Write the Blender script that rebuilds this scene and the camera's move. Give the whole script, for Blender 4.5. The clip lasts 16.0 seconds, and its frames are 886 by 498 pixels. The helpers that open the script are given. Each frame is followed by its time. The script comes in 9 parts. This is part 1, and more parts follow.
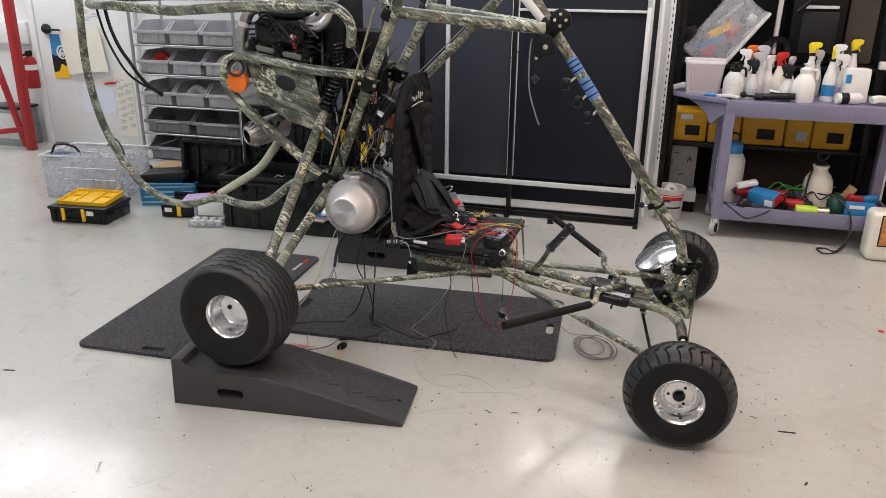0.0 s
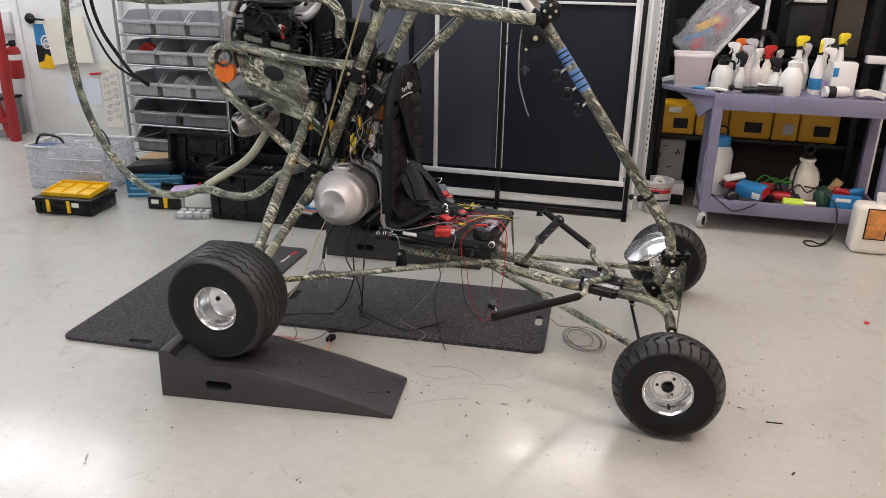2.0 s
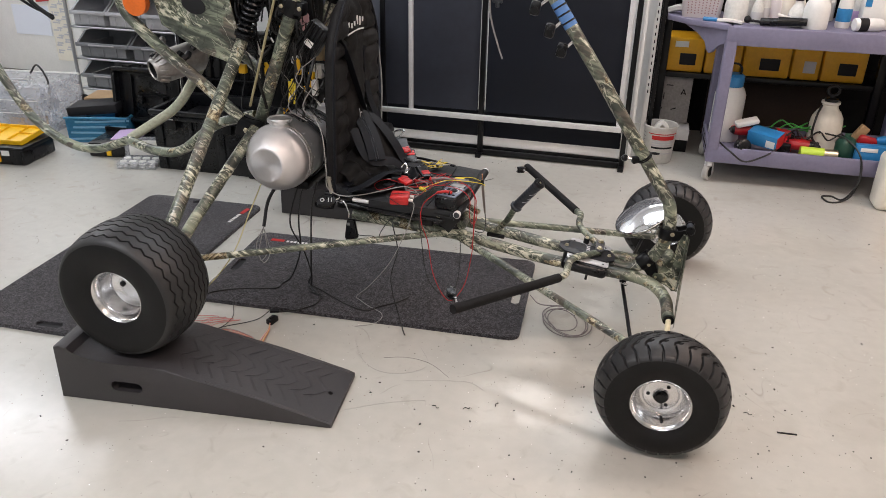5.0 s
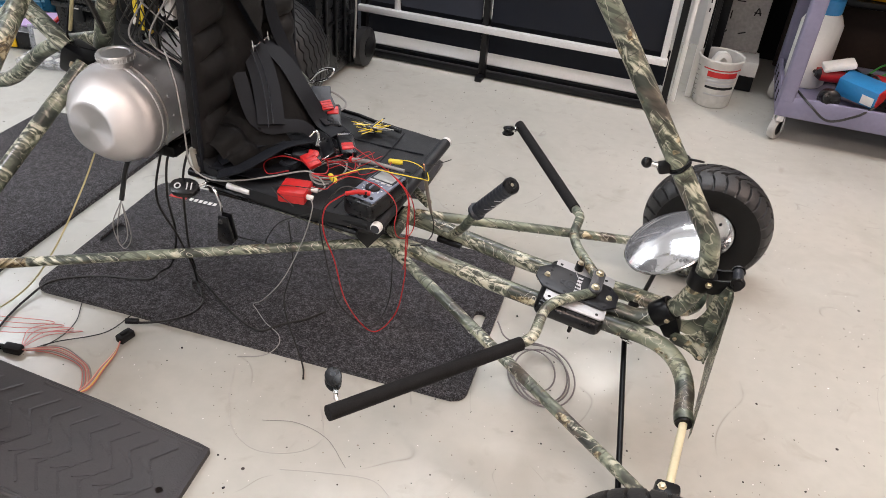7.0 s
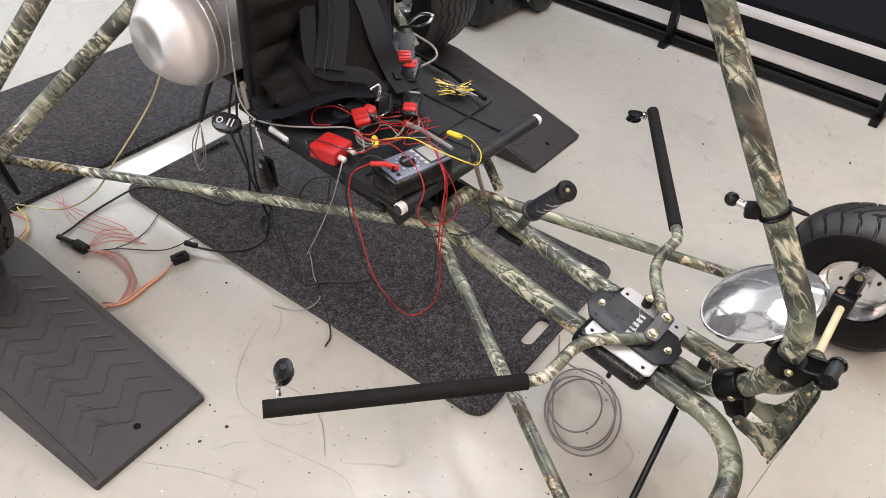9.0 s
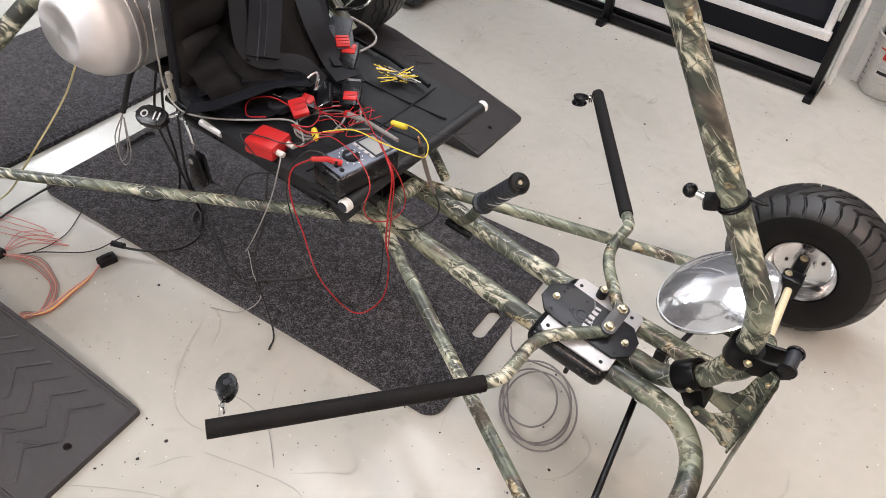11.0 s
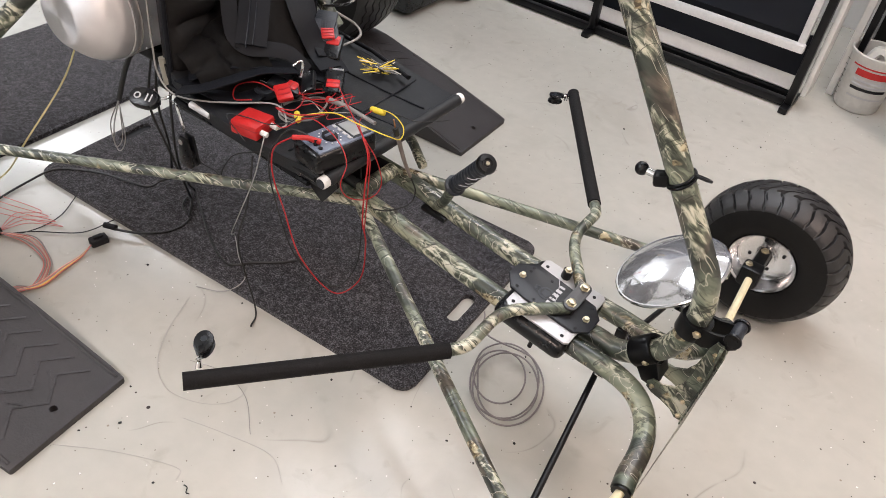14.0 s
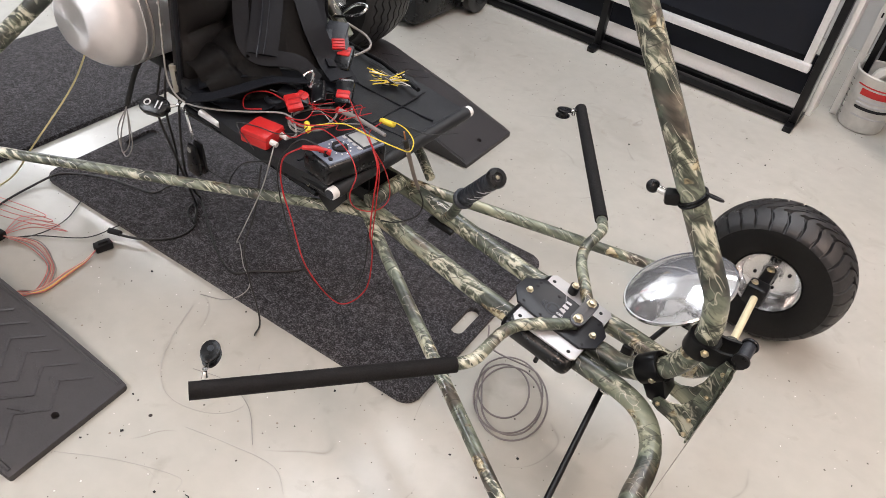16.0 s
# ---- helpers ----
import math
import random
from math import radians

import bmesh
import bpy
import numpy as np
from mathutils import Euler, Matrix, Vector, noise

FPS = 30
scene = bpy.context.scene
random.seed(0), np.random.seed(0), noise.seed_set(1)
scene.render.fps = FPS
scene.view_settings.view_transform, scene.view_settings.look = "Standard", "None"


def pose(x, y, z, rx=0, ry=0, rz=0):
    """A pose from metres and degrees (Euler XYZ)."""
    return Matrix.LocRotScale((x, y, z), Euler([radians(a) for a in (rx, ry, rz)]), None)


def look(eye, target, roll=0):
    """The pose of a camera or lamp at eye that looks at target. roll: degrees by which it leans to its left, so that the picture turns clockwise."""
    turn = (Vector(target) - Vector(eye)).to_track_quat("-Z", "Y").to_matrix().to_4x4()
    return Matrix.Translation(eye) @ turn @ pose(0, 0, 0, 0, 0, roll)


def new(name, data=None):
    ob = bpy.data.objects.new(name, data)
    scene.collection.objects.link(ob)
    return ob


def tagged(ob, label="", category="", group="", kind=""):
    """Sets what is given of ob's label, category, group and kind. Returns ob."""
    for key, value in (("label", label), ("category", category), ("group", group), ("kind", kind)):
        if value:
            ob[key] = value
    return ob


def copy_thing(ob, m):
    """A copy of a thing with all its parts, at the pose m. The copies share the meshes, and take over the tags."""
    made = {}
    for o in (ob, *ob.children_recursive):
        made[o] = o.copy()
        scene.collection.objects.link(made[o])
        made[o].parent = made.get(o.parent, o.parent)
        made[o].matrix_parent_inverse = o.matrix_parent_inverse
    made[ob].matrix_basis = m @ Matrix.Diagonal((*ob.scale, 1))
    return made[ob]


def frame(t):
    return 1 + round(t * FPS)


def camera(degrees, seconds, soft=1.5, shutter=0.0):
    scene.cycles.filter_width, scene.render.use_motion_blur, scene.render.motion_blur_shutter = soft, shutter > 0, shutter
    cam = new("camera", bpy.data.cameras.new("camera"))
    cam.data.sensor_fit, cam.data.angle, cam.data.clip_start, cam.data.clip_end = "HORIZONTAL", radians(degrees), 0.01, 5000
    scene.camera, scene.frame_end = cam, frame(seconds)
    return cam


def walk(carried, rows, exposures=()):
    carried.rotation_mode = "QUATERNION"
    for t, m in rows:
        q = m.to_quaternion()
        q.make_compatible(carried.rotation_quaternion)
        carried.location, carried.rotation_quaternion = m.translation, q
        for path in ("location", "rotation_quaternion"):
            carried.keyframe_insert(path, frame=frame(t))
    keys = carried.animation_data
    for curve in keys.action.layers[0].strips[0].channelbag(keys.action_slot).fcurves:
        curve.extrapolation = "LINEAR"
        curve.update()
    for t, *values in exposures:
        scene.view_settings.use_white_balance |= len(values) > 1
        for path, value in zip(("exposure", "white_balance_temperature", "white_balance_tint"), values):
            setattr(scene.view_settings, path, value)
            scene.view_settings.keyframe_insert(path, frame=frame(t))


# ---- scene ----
cam = camera(61.0, 16.0, soft=0.7)
PATH = [
    (0, (0.152, -0.238, 1.555), (-0.357, 1.573, 0.877), 0.6),
    (0.5, (0.147, -0.242, 1.548), (-0.359, 1.57, 0.867), 0.9),
    (1, (0.146, -0.24, 1.543), (-0.356, 1.571, 0.859), 1.0),
    (1.5, (0.148, -0.237, 1.543), (-0.345, 1.575, 0.856), 1.0),
    (2, (0.144, -0.236, 1.545), (-0.332, 1.579, 0.851), 1.0),
    (2.5, (0.136, -0.249, 1.539), (-0.325, 1.567, 0.84), 0.7),
    (3, (0.125, -0.26, 1.547), (-0.326, 1.554, 0.835), 0.6),
    (3.5, (0.13, -0.192, 1.545), (-0.326, 1.611, 0.81), 0.6),
    (4, (0.143, -0.076, 1.522), (-0.322, 1.71, 0.752), 0.7),
    (4.2, (0.145, -0.023, 1.518), (-0.321, 1.754, 0.727), 0.8),
    (6.3, (0.199, 1.003, 1.455), (-0.297, 2.653, 0.44), 2.5),
    (6.5, (0.198, 1.097, 1.441), (-0.31, 2.722, 0.391), 3.0),
    (7, (0.169, 1.363, 1.433), (-0.328, 2.917, 0.277), 4.2),
    (7.5, (0.251, 1.549, 1.417), (-0.404, 2.994, 0.199), 4.1),
    (8, (0.398, 1.723, 1.417), (-0.476, 3.016, 0.167), 3.6),
    (8.5, (0.419, 1.766, 1.402), (-0.533, 2.961, 0.111), 3.3),
    (9, (0.377, 1.793, 1.397), (-0.548, 2.982, 0.082), 3.9),
    (9.5, (0.316, 1.827, 1.38), (-0.524, 3.055, 0.043), 5.7),
    (9.7, (0.311, 1.833, 1.376), (-0.506, 3.071, 0.035), 6.2),
    (12, (0.312, 1.843, 1.383), (-0.441, 3.11, 0.031), 6.5),
    (12.5, (0.312, 1.848, 1.378), (-0.435, 3.119, 0.027), 7.0),
    (13, (0.342, 1.826, 1.367), (-0.402, 3.101, 0.017), 7.6),
    (13.5, (0.42, 1.776, 1.381), (-0.347, 3.048, 0.042), 7.7),
    (14, (0.425, 1.775, 1.376), (-0.363, 3.066, 0.067), 7.6),
    (14.5, (0.418, 1.768, 1.373), (-0.369, 3.068, 0.073), 8.1),
    (15, (0.408, 1.763, 1.375), (-0.38, 3.067, 0.079), 8.4),
    (15.5, (0.41, 1.768, 1.377), (-0.383, 3.074, 0.086), 8.6),
    (16, (0.404, 1.768, 1.377), (-0.39, 3.075, 0.088), 8.8),
]
walk(cam, [(t, look(eye, target, roll)) for t, eye, target, roll in PATH], [(0, -0.39), (4.2, -0.38), (6.4, -0.01), (7.6, 0.0), (8.1, 0.06), (12.5, 0.05), (13.5, -0.04), (14.5, 0.02), (16, 0.02)])

# ---- light ----
world = bpy.data.worlds.new("shop_air")
scene.world = world
world.use_nodes = True
world.node_tree.nodes["Background"].inputs[0].default_value = (0.9, 0.95, 1.0, 1)
world.node_tree.nodes["Background"].inputs[1].default_value = 0.0
CEIL = 3.5
LAMPS = [(-5.5, 4.7, 1.45), (-0.4, 3.9, 1.0), (2.4, 3.4, 0.88), (-2.4, 0.6, 1.0), (0.7, 0.5, 0.86), (-0.8, -2.4, 0.85)]
HANG = 3.05
for lx, ly, k in LAMPS:
    tint = (0.915, 0.935, 1.0) if lx < 0 else (1.0, 0.77, 0.66)
    for way, watts in ((0, 58), (180, 34)):
        lamp = bpy.data.lights.new("ceiling_tube", "AREA")
        lamp.shape, lamp.size, lamp.size_y, lamp.energy, lamp.color = "RECTANGLE", 2.6 if lx < -5 or lx == -0.4 else 1.25, 0.8 if lx < -5 else 1.1 if lx == -0.4 else 0.3, watts * k, tint
        new("ceiling_tube", lamp).matrix_world = pose(lx, ly, HANG + (0.045 if way else -0.005), way, 0, 0)
# low fixture by the back wall, seen as a glare on the floor
lamp = bpy.data.lights.new("wall_tube", "AREA")
lamp.shape, lamp.size, lamp.size_y, lamp.energy, lamp.color = "RECTANGLE", 1.1, 0.3, 22, (1.0, 0.94, 0.9)
new("wall_tube", lamp).matrix_world = pose(-0.3, 5.35, 2.4, -12, 0, 0)


# ---- materials ----
def mat(name, base=(0.5, 0.5, 0.5), rough=0.5, metal=0.0, spec=0.5, vary=0.0, scale=8.0, bump=0.0, bscale=60.0, coat=0.0, rvary=0.0):
    """Principled surface with colour variation at two scales, fine relief and uneven gloss."""
    m = bpy.data.materials.new(name)
    m.use_nodes = True
    nt, b = m.node_tree, m.node_tree.nodes["Principled BSDF"]
    b.inputs["Base Color"].default_value = (*base, 1)
    b.inputs["Roughness"].default_value, b.inputs["Metallic"].default_value = rough, metal
    b.inputs["Specular IOR Level"].default_value, b.inputs["Coat Weight"].default_value = spec, coat
    b.inputs["Coat Roughness"].default_value = 0.12
    co = nt.nodes.new("ShaderNodeTexCoord")
    if vary or rvary:
        n1, n2 = nt.nodes.new("ShaderNodeTexNoise"), nt.nodes.new("ShaderNodeTexNoise")
        n1.inputs["Scale"].default_value, n2.inputs["Scale"].default_value = scale, scale * 7
        n1.inputs["Detail"].default_value = n2.inputs["Detail"].default_value = 4
        mix = nt.nodes.new("ShaderNodeMath")
        mix.operation = "MULTIPLY_ADD"
        mix.inputs[1].default_value = 0.5
        half = nt.nodes.new("ShaderNodeMath")
        half.operation, half.inputs[1].default_value = "MULTIPLY", 0.5
        for n in (n1, n2):
            nt.links.new(co.outputs["Object"], n.inputs["Vector"])
        nt.links.new(n2.outputs["Fac"], half.inputs[0])
        nt.links.new(n1.outputs["Fac"], mix.inputs[0])
        nt.links.new(half.outputs[0], mix.inputs[2])
        if vary:
            r = nt.nodes.new("ShaderNodeValToRGB")
            lo, hi = [max(0, c * (1 - vary)) for c in base], [min(1, c * (1 + vary)) for c in base]
            r.color_ramp.elements[0].position, r.color_ramp.elements[1].position = 0.3, 0.7
            r.color_ramp.elements[0].color, r.color_ramp.elements[1].color = (*lo, 1), (*hi, 1)
            nt.links.new(mix.outputs[0], r.inputs[0])
            nt.links.new(r.outputs[0], b.inputs["Base Color"])
        if rvary:
            mr = nt.nodes.new("ShaderNodeMapRange")
            mr.inputs["From Min"].default_value, mr.inputs["From Max"].default_value = 0.3, 0.7
            mr.inputs["To Min"].default_value, mr.inputs["To Max"].default_value = max(0.02, rough - rvary), rough + rvary
            nt.links.new(mix.outputs[0], mr.inputs["Value"])
            nt.links.new(mr.outputs[0], b.inputs["Roughness"])
    if bump:
        n = nt.nodes.new("ShaderNodeTexNoise")
        n.inputs["Scale"].default_value, n.inputs["Detail"].default_value = bscale, 3
        bp = nt.nodes.new("ShaderNodeBump")
        bp.inputs["Strength"].default_value, bp.inputs["Distance"].default_value = bump, 0.004
        nt.links.new(co.outputs["Object"], n.inputs["Vector"])
        nt.links.new(n.outputs["Fac"], bp.inputs["Height"])
        nt.links.new(bp.outputs[0], b.inputs["Normal"])
    return m


def ramp_node(nt, stops, ease="LINEAR"):
    r = nt.nodes.new("ShaderNodeValToRGB")
    r.color_ramp.interpolation = ease
    els = r.color_ramp.elements
    while len(els) < len(stops):
        els.new(0.5)
    for e, (p, c) in zip(els, stops):
        e.position, e.color = p, (*c, 1) if len(c) == 3 else c
    return r


def mixer(nt, fac, a, b):
    m = nt.nodes.new("ShaderNodeMix")
    m.data_type = "RGBA"
    nt.links.new(fac, m.inputs[0])
    for s, k in ((a, 6), (b, 7)):
        if isinstance(s, tuple):
            m.inputs[k].default_value = (*s, 1)
        else:
            nt.links.new(s, m.inputs[k])
    return m.outputs[2]


def camo_material():
    """Hydro-dipped woodland print: sage ground, streaky bark and grass, dead leaves, pale twigs."""
    m = bpy.data.materials.new("camo_print")
    m.use_nodes = True
    nt, b = m.node_tree, m.node_tree.nodes["Principled BSDF"]
    co = nt.nodes.new("ShaderNodeTexCoord")
    # the print bends and swirls where the film stretched over the tubes
    swirl = nt.nodes.new("ShaderNodeTexNoise")
    swirl.inputs["Scale"].default_value, swirl.inputs["Detail"].default_value = 7, 3
    nt.links.new(co.outputs["Object"], swirl.inputs["Vector"])
    mid = nt.nodes.new("ShaderNodeVectorMath")
    mid.operation, mid.inputs[1].default_value = "SUBTRACT", (0.5, 0.5, 0.5)
    nt.links.new(swirl.outputs["Color"], mid.inputs[0])
    far = nt.nodes.new("ShaderNodeVectorMath")
    far.operation, far.inputs["Scale"].default_value = "SCALE", 0.03
    nt.links.new(mid.outputs[0], far.inputs[0])
    warp = nt.nodes.new("ShaderNodeVectorMath")
    nt.links.new(co.outputs["Object"], warp.inputs[0])
    nt.links.new(far.outputs[0], warp.inputs[1])

    def noise_tex(scale, detail=3, dist=0.0, rot=None, stretch=None, shift=0.0):
        n = nt.nodes.new("ShaderNodeTexNoise")
        n.inputs["Scale"].default_value, n.inputs["Detail"].default_value, n.inputs["Distortion"].default_value = scale, detail, dist
        mp = nt.nodes.new("ShaderNodeMapping")
        mp.vector_type = "TEXTURE"
        mp.inputs["Location"].default_value = (shift, shift * 0.7, shift * 1.3)
        mp.inputs["Rotation"].default_value, mp.inputs["Scale"].default_value = rot or (0, 0, 0), stretch or (1, 1, 1)
        nt.links.new(warp.outputs[0] if stretch else co.outputs["Object"], mp.inputs["Vector"])
        nt.links.new(mp.outputs[0], n.inputs["Vector"])
        return n.outputs["Fac"]

    def step(fac, lo, hi):
        r = ramp_node(nt, [(lo, (0, 0, 0)), (hi, (1, 1, 1))])
        nt.links.new(fac, r.inputs[0])
        return r.outputs[0]

    def line(fac, half):
        r = ramp_node(nt, [(0.5 - half, (0, 0, 0)), (0.5, (1, 1, 1)), (0.5 + half, (0, 0, 0))])
        nt.links.new(fac, r.inputs[0])
        return r.outputs[0]

    def times(a, c, k=1.0):
        mul = nt.nodes.new("ShaderNodeMath")
        mul.operation = "MULTIPLY"
        nt.links.new(a, mul.inputs[0])
        nt.links.new(c, mul.inputs[1])
        if k == 1.0:
            return mul.outputs[0]
        m2 = nt.nodes.new("ShaderNodeMath")
        m2.operation, m2.inputs[1].default_value = "MULTIPLY", k
        nt.links.new(mul.outputs[0], m2.inputs[0])
        return m2.outputs[0]

    LONG, CROSS, TILT = (0.0, 0.35, 0.1), (0.5, 1.0, 0.5), (0.3, -0.5, 0.9)
    # soft clouds of sage, grey-green and bark brown drawn out along the tubes
    ground = ramp_node(nt, [(0.34, (0.018, 0.023, 0.018)), (0.43, (0.06, 0.073, 0.056)), (0.5, (0.14, 0.166, 0.122)), (0.56, (0.205, 0.235, 0.172)), (0.62, (0.3, 0.325, 0.235)), (0.68, (0.44, 0.45, 0.32))])
    nt.links.new(noise_tex(17, 8, 0.5, LONG, (3.5, 1, 1.1)), ground.inputs[0])
    c = ground.outputs[0]
    bark = ramp_node(nt, [(0.35, (0.035, 0.03, 0.024)), (0.5, (0.1, 0.088, 0.068)), (0.62, (0.2, 0.175, 0.13))])
    nt.links.new(noise_tex(48, 6, 0.2, LONG, (10, 1, 1), 21.0), bark.inputs[0])
    c = mixer(nt, step(noise_tex(8, 3, 0.5, shift=7.7), 0.56, 0.6), c, bark.outputs[0])
    # fine grain along the tubes
    c = mixer(nt, times(step(noise_tex(95, 6, 0.3, LONG, (9, 1, 1), 3.1), 0.47, 0.56), step(noise_tex(9, 2, 0, shift=1.7), 0.38, 0.55), 0.75), c, (0.03, 0.038, 0.027))
    # leafy clumps with crisp pale and dark flecks
    leafy = ramp_node(nt, [(0.38, (0.03, 0.036, 0.025)), (0.45, (0.085, 0.098, 0.068)), (0.5, (0.19, 0.21, 0.15)), (0.545, (0.44, 0.445, 0.34)), (0.62, (0.62, 0.61, 0.49))])
    nt.links.new(noise_tex(120, 6, 0.5, (0.1, 0.6, 0.25), (6, 1, 1.2), 5.3), leafy.inputs[0])
    c = mixer(nt, step(noise_tex(13, 6, 0.6, LONG, (1.8, 1, 1), shift=2.9), 0.515, 0.575), c, leafy.outputs[0])
    tan = ramp_node(nt, [(0.42, (0.06, 0.045, 0.024)), (0.5, (0.24, 0.19, 0.1)), (0.6, (0.52, 0.47, 0.31))])
    nt.links.new(noise_tex(100, 5, 0.7, TILT, (3, 1, 1), 8.8), tan.inputs[0])
    c = mixer(nt, step(noise_tex(15, 3, 0.5, shift=12.4), 0.62, 0.65), c, tan.outputs[0])
    # dark and pale twigs
    c = mixer(nt, times(line(noise_tex(24, 2, 0.2, TILT, (16, 1, 1.5), 13.0), 0.012), step(noise_tex(12, 2, 0, shift=8.3), 0.44, 0.48), 0.9), c, (0.016, 0.018, 0.013))
    c = mixer(nt, times(line(noise_tex(30, 2, 0.1, (0.2, 0.9, 0.4), (18, 1, 1.5), 11.0), 0.008), step(noise_tex(10, 2, 0, shift=6.1), 0.46, 0.5), 0.9), c, (0.58, 0.57, 0.46))
    c = mixer(nt, times(line(noise_tex(32, 2, 0.1, CROSS, (18, 1, 1.5), 17.0), 0.008), step(noise_tex(11, 2, 0, shift=16.1), 0.5, 0.54), 0.9), c, (0.62, 0.6, 0.5))
    nt.links.new(c, b.inputs["Base Color"])
    b.inputs["Roughness"].default_value, b.inputs["Coat Weight"].default_value, b.inputs["Coat Roughness"].default_value = 0.42, 0.5, 0.2
    return m


def floor_material():
    """Grey-cream epoxy coat with chips, scuffs and broad stains."""
    m = bpy.data.materials.new("epoxy_floor")
    m.use_nodes = True
    nt, b = m.node_tree, m.node_tree.nodes["Principled BSDF"]
    co = nt.nodes.new("ShaderNodeTexCoord")

    def noise_tex(scale, detail=4, dist=0.0):
        n = nt.nodes.new("ShaderNodeTexNoise")
        n.inputs["Scale"].default_value, n.inputs["Detail"].default_value, n.inputs["Distortion"].default_value = scale, detail, dist
        nt.links.new(co.outputs["Object"], n.inputs["Vector"])
        return n.outputs["Fac"]

    def chips(scale, size):
        v = nt.nodes.new("ShaderNodeTexVoronoi")
        v.inputs["Scale"].default_value = scale
        nt.links.new(co.outputs["Object"], v.inputs["Vector"])
        r = ramp_node(nt, [(size * 0.7, (1, 1, 1)), (size, (0, 0, 0))])
        nt.links.new(v.outputs["Distance"], r.inputs[0])
        sel = nt.nodes.new("ShaderNodeSeparateColor")
        nt.links.new(v.outputs["Color"], sel.inputs[0])
        return r.outputs[0], sel.outputs[0]

    base = ramp_node(nt, [(0.3, (0.465, 0.462, 0.42)), (0.5, (0.495, 0.488, 0.445)), (0.7, (0.525, 0.508, 0.462))])
    nt.links.new(noise_tex(0.7, 5, 0.4), base.inputs[0])
    fine = ramp_node(nt, [(0.35, (0.965, 0.965, 0.965)), (0.65, (1.01, 1.01, 1.01))])
    nt.links.new(noise_tex(22, 4), fine.inputs[0])
    mul = nt.nodes.new("ShaderNodeMix")
    mul.data_type, mul.blend_type = "RGBA", "MULTIPLY"
    mul.inputs[0].default_value = 1.0
    nt.links.new(base.outputs[0], mul.inputs[6])
    nt.links.new(fine.outputs[0], mul.inputs[7])
    colour = mul.outputs[2]
    for scale, size, keep, tint in ((26, 0.07, 0.62, (0.08, 0.07, 0.065)), (45, 0.09, 0.86, (0.72, 0.7, 0.66)), (9, 0.045, 0.6, (0.05, 0.04, 0.04)), (60, 0.1, 0.8, (0.16, 0.14, 0.12)), (38, 0.055, 0.7, (0.06, 0.055, 0.05)), (17, 0.05, 0.8, (0.3, 0.26, 0.22))):
        dot, pick = chips(scale, size)
        gt = nt.nodes.new("ShaderNodeMath")
        gt.operation, gt.inputs[1].default_value = "GREATER_THAN", keep
        nt.links.new(pick, gt.inputs[0])
        pm = nt.nodes.new("ShaderNodeMath")
        pm.operation = "MULTIPLY"
        nt.links.new(dot, pm.inputs[0])
        nt.links.new(gt.outputs[0], pm.inputs[1])
        colour = mixer(nt, pm.outputs[0], colour, tint)
    # grimy smudges and rubbed traffic marks
    for sc, lo, hi, tint in ((3.2, 0.56, 0.74, (0.4, 0.385, 0.34)), (11, 0.6, 0.78, (0.37, 0.345, 0.3))):
        grime = ramp_node(nt, [(lo, (0, 0, 0)), (hi, (0.6, 0.6, 0.6))])
        nt.links.new(noise_tex(sc, 6, 0.8), grime.inputs[0])
        colour = mixer(nt, grime.outputs[0], colour, tint)
    scuff = ramp_node(nt, [(0.495, (0, 0, 0)), (0.5, (0.5, 0.5, 0.5)), (0.505, (0, 0, 0))])
    nt.links.new(noise_tex(1.6, 2, 1.5), scuff.inputs[0])
    gate = ramp_node(nt, [(0.56, (0, 0, 0)), (0.68, (1, 1, 1))])
    nt.links.new(noise_tex(5, 3), gate.inputs[0])
    sm = nt.nodes.new("ShaderNodeMath")
    sm.operation = "MULTIPLY"
    nt.links.new(scuff.outputs[0], sm.inputs[0])
    nt.links.new(gate.outputs[0], sm.inputs[1])
    colour = mixer(nt, sm.outputs[0], colour, (0.22, 0.2, 0.18))
    nt.links.new(colour, b.inputs["Base Color"])
    rr = nt.nodes.new("ShaderNodeMapRange")
    rr.inputs["From Min"].default_value, rr.inputs["From Max"].default_value = 0.3, 0.7
    rr.inputs["To Min"].default_value, rr.inputs["To Max"].default_value = 0.13, 0.25
    nt.links.new(noise_tex(6, 5), rr.inputs["Value"])
    nt.links.new(rr.outputs[0], b.inputs["Roughness"])
    b.inputs["Specular IOR Level"].default_value = 0.5
    bp = nt.nodes.new("ShaderNodeBump")
    bp.inputs["Strength"].default_value, bp.inputs["Distance"].default_value = 0.05, 0.01
    nt.links.new(noise_tex(7, 4), bp.inputs["Height"])
    peel = nt.nodes.new("ShaderNodeBump")
    peel.inputs["Strength"].default_value, peel.inputs["Distance"].default_value = 0.06, 0.002
    nt.links.new(noise_tex(75, 3), peel.inputs["Height"])
    nt.links.new(bp.outputs[0], peel.inputs["Normal"])
    nt.links.new(peel.outputs[0], b.inputs["Normal"])
    return m


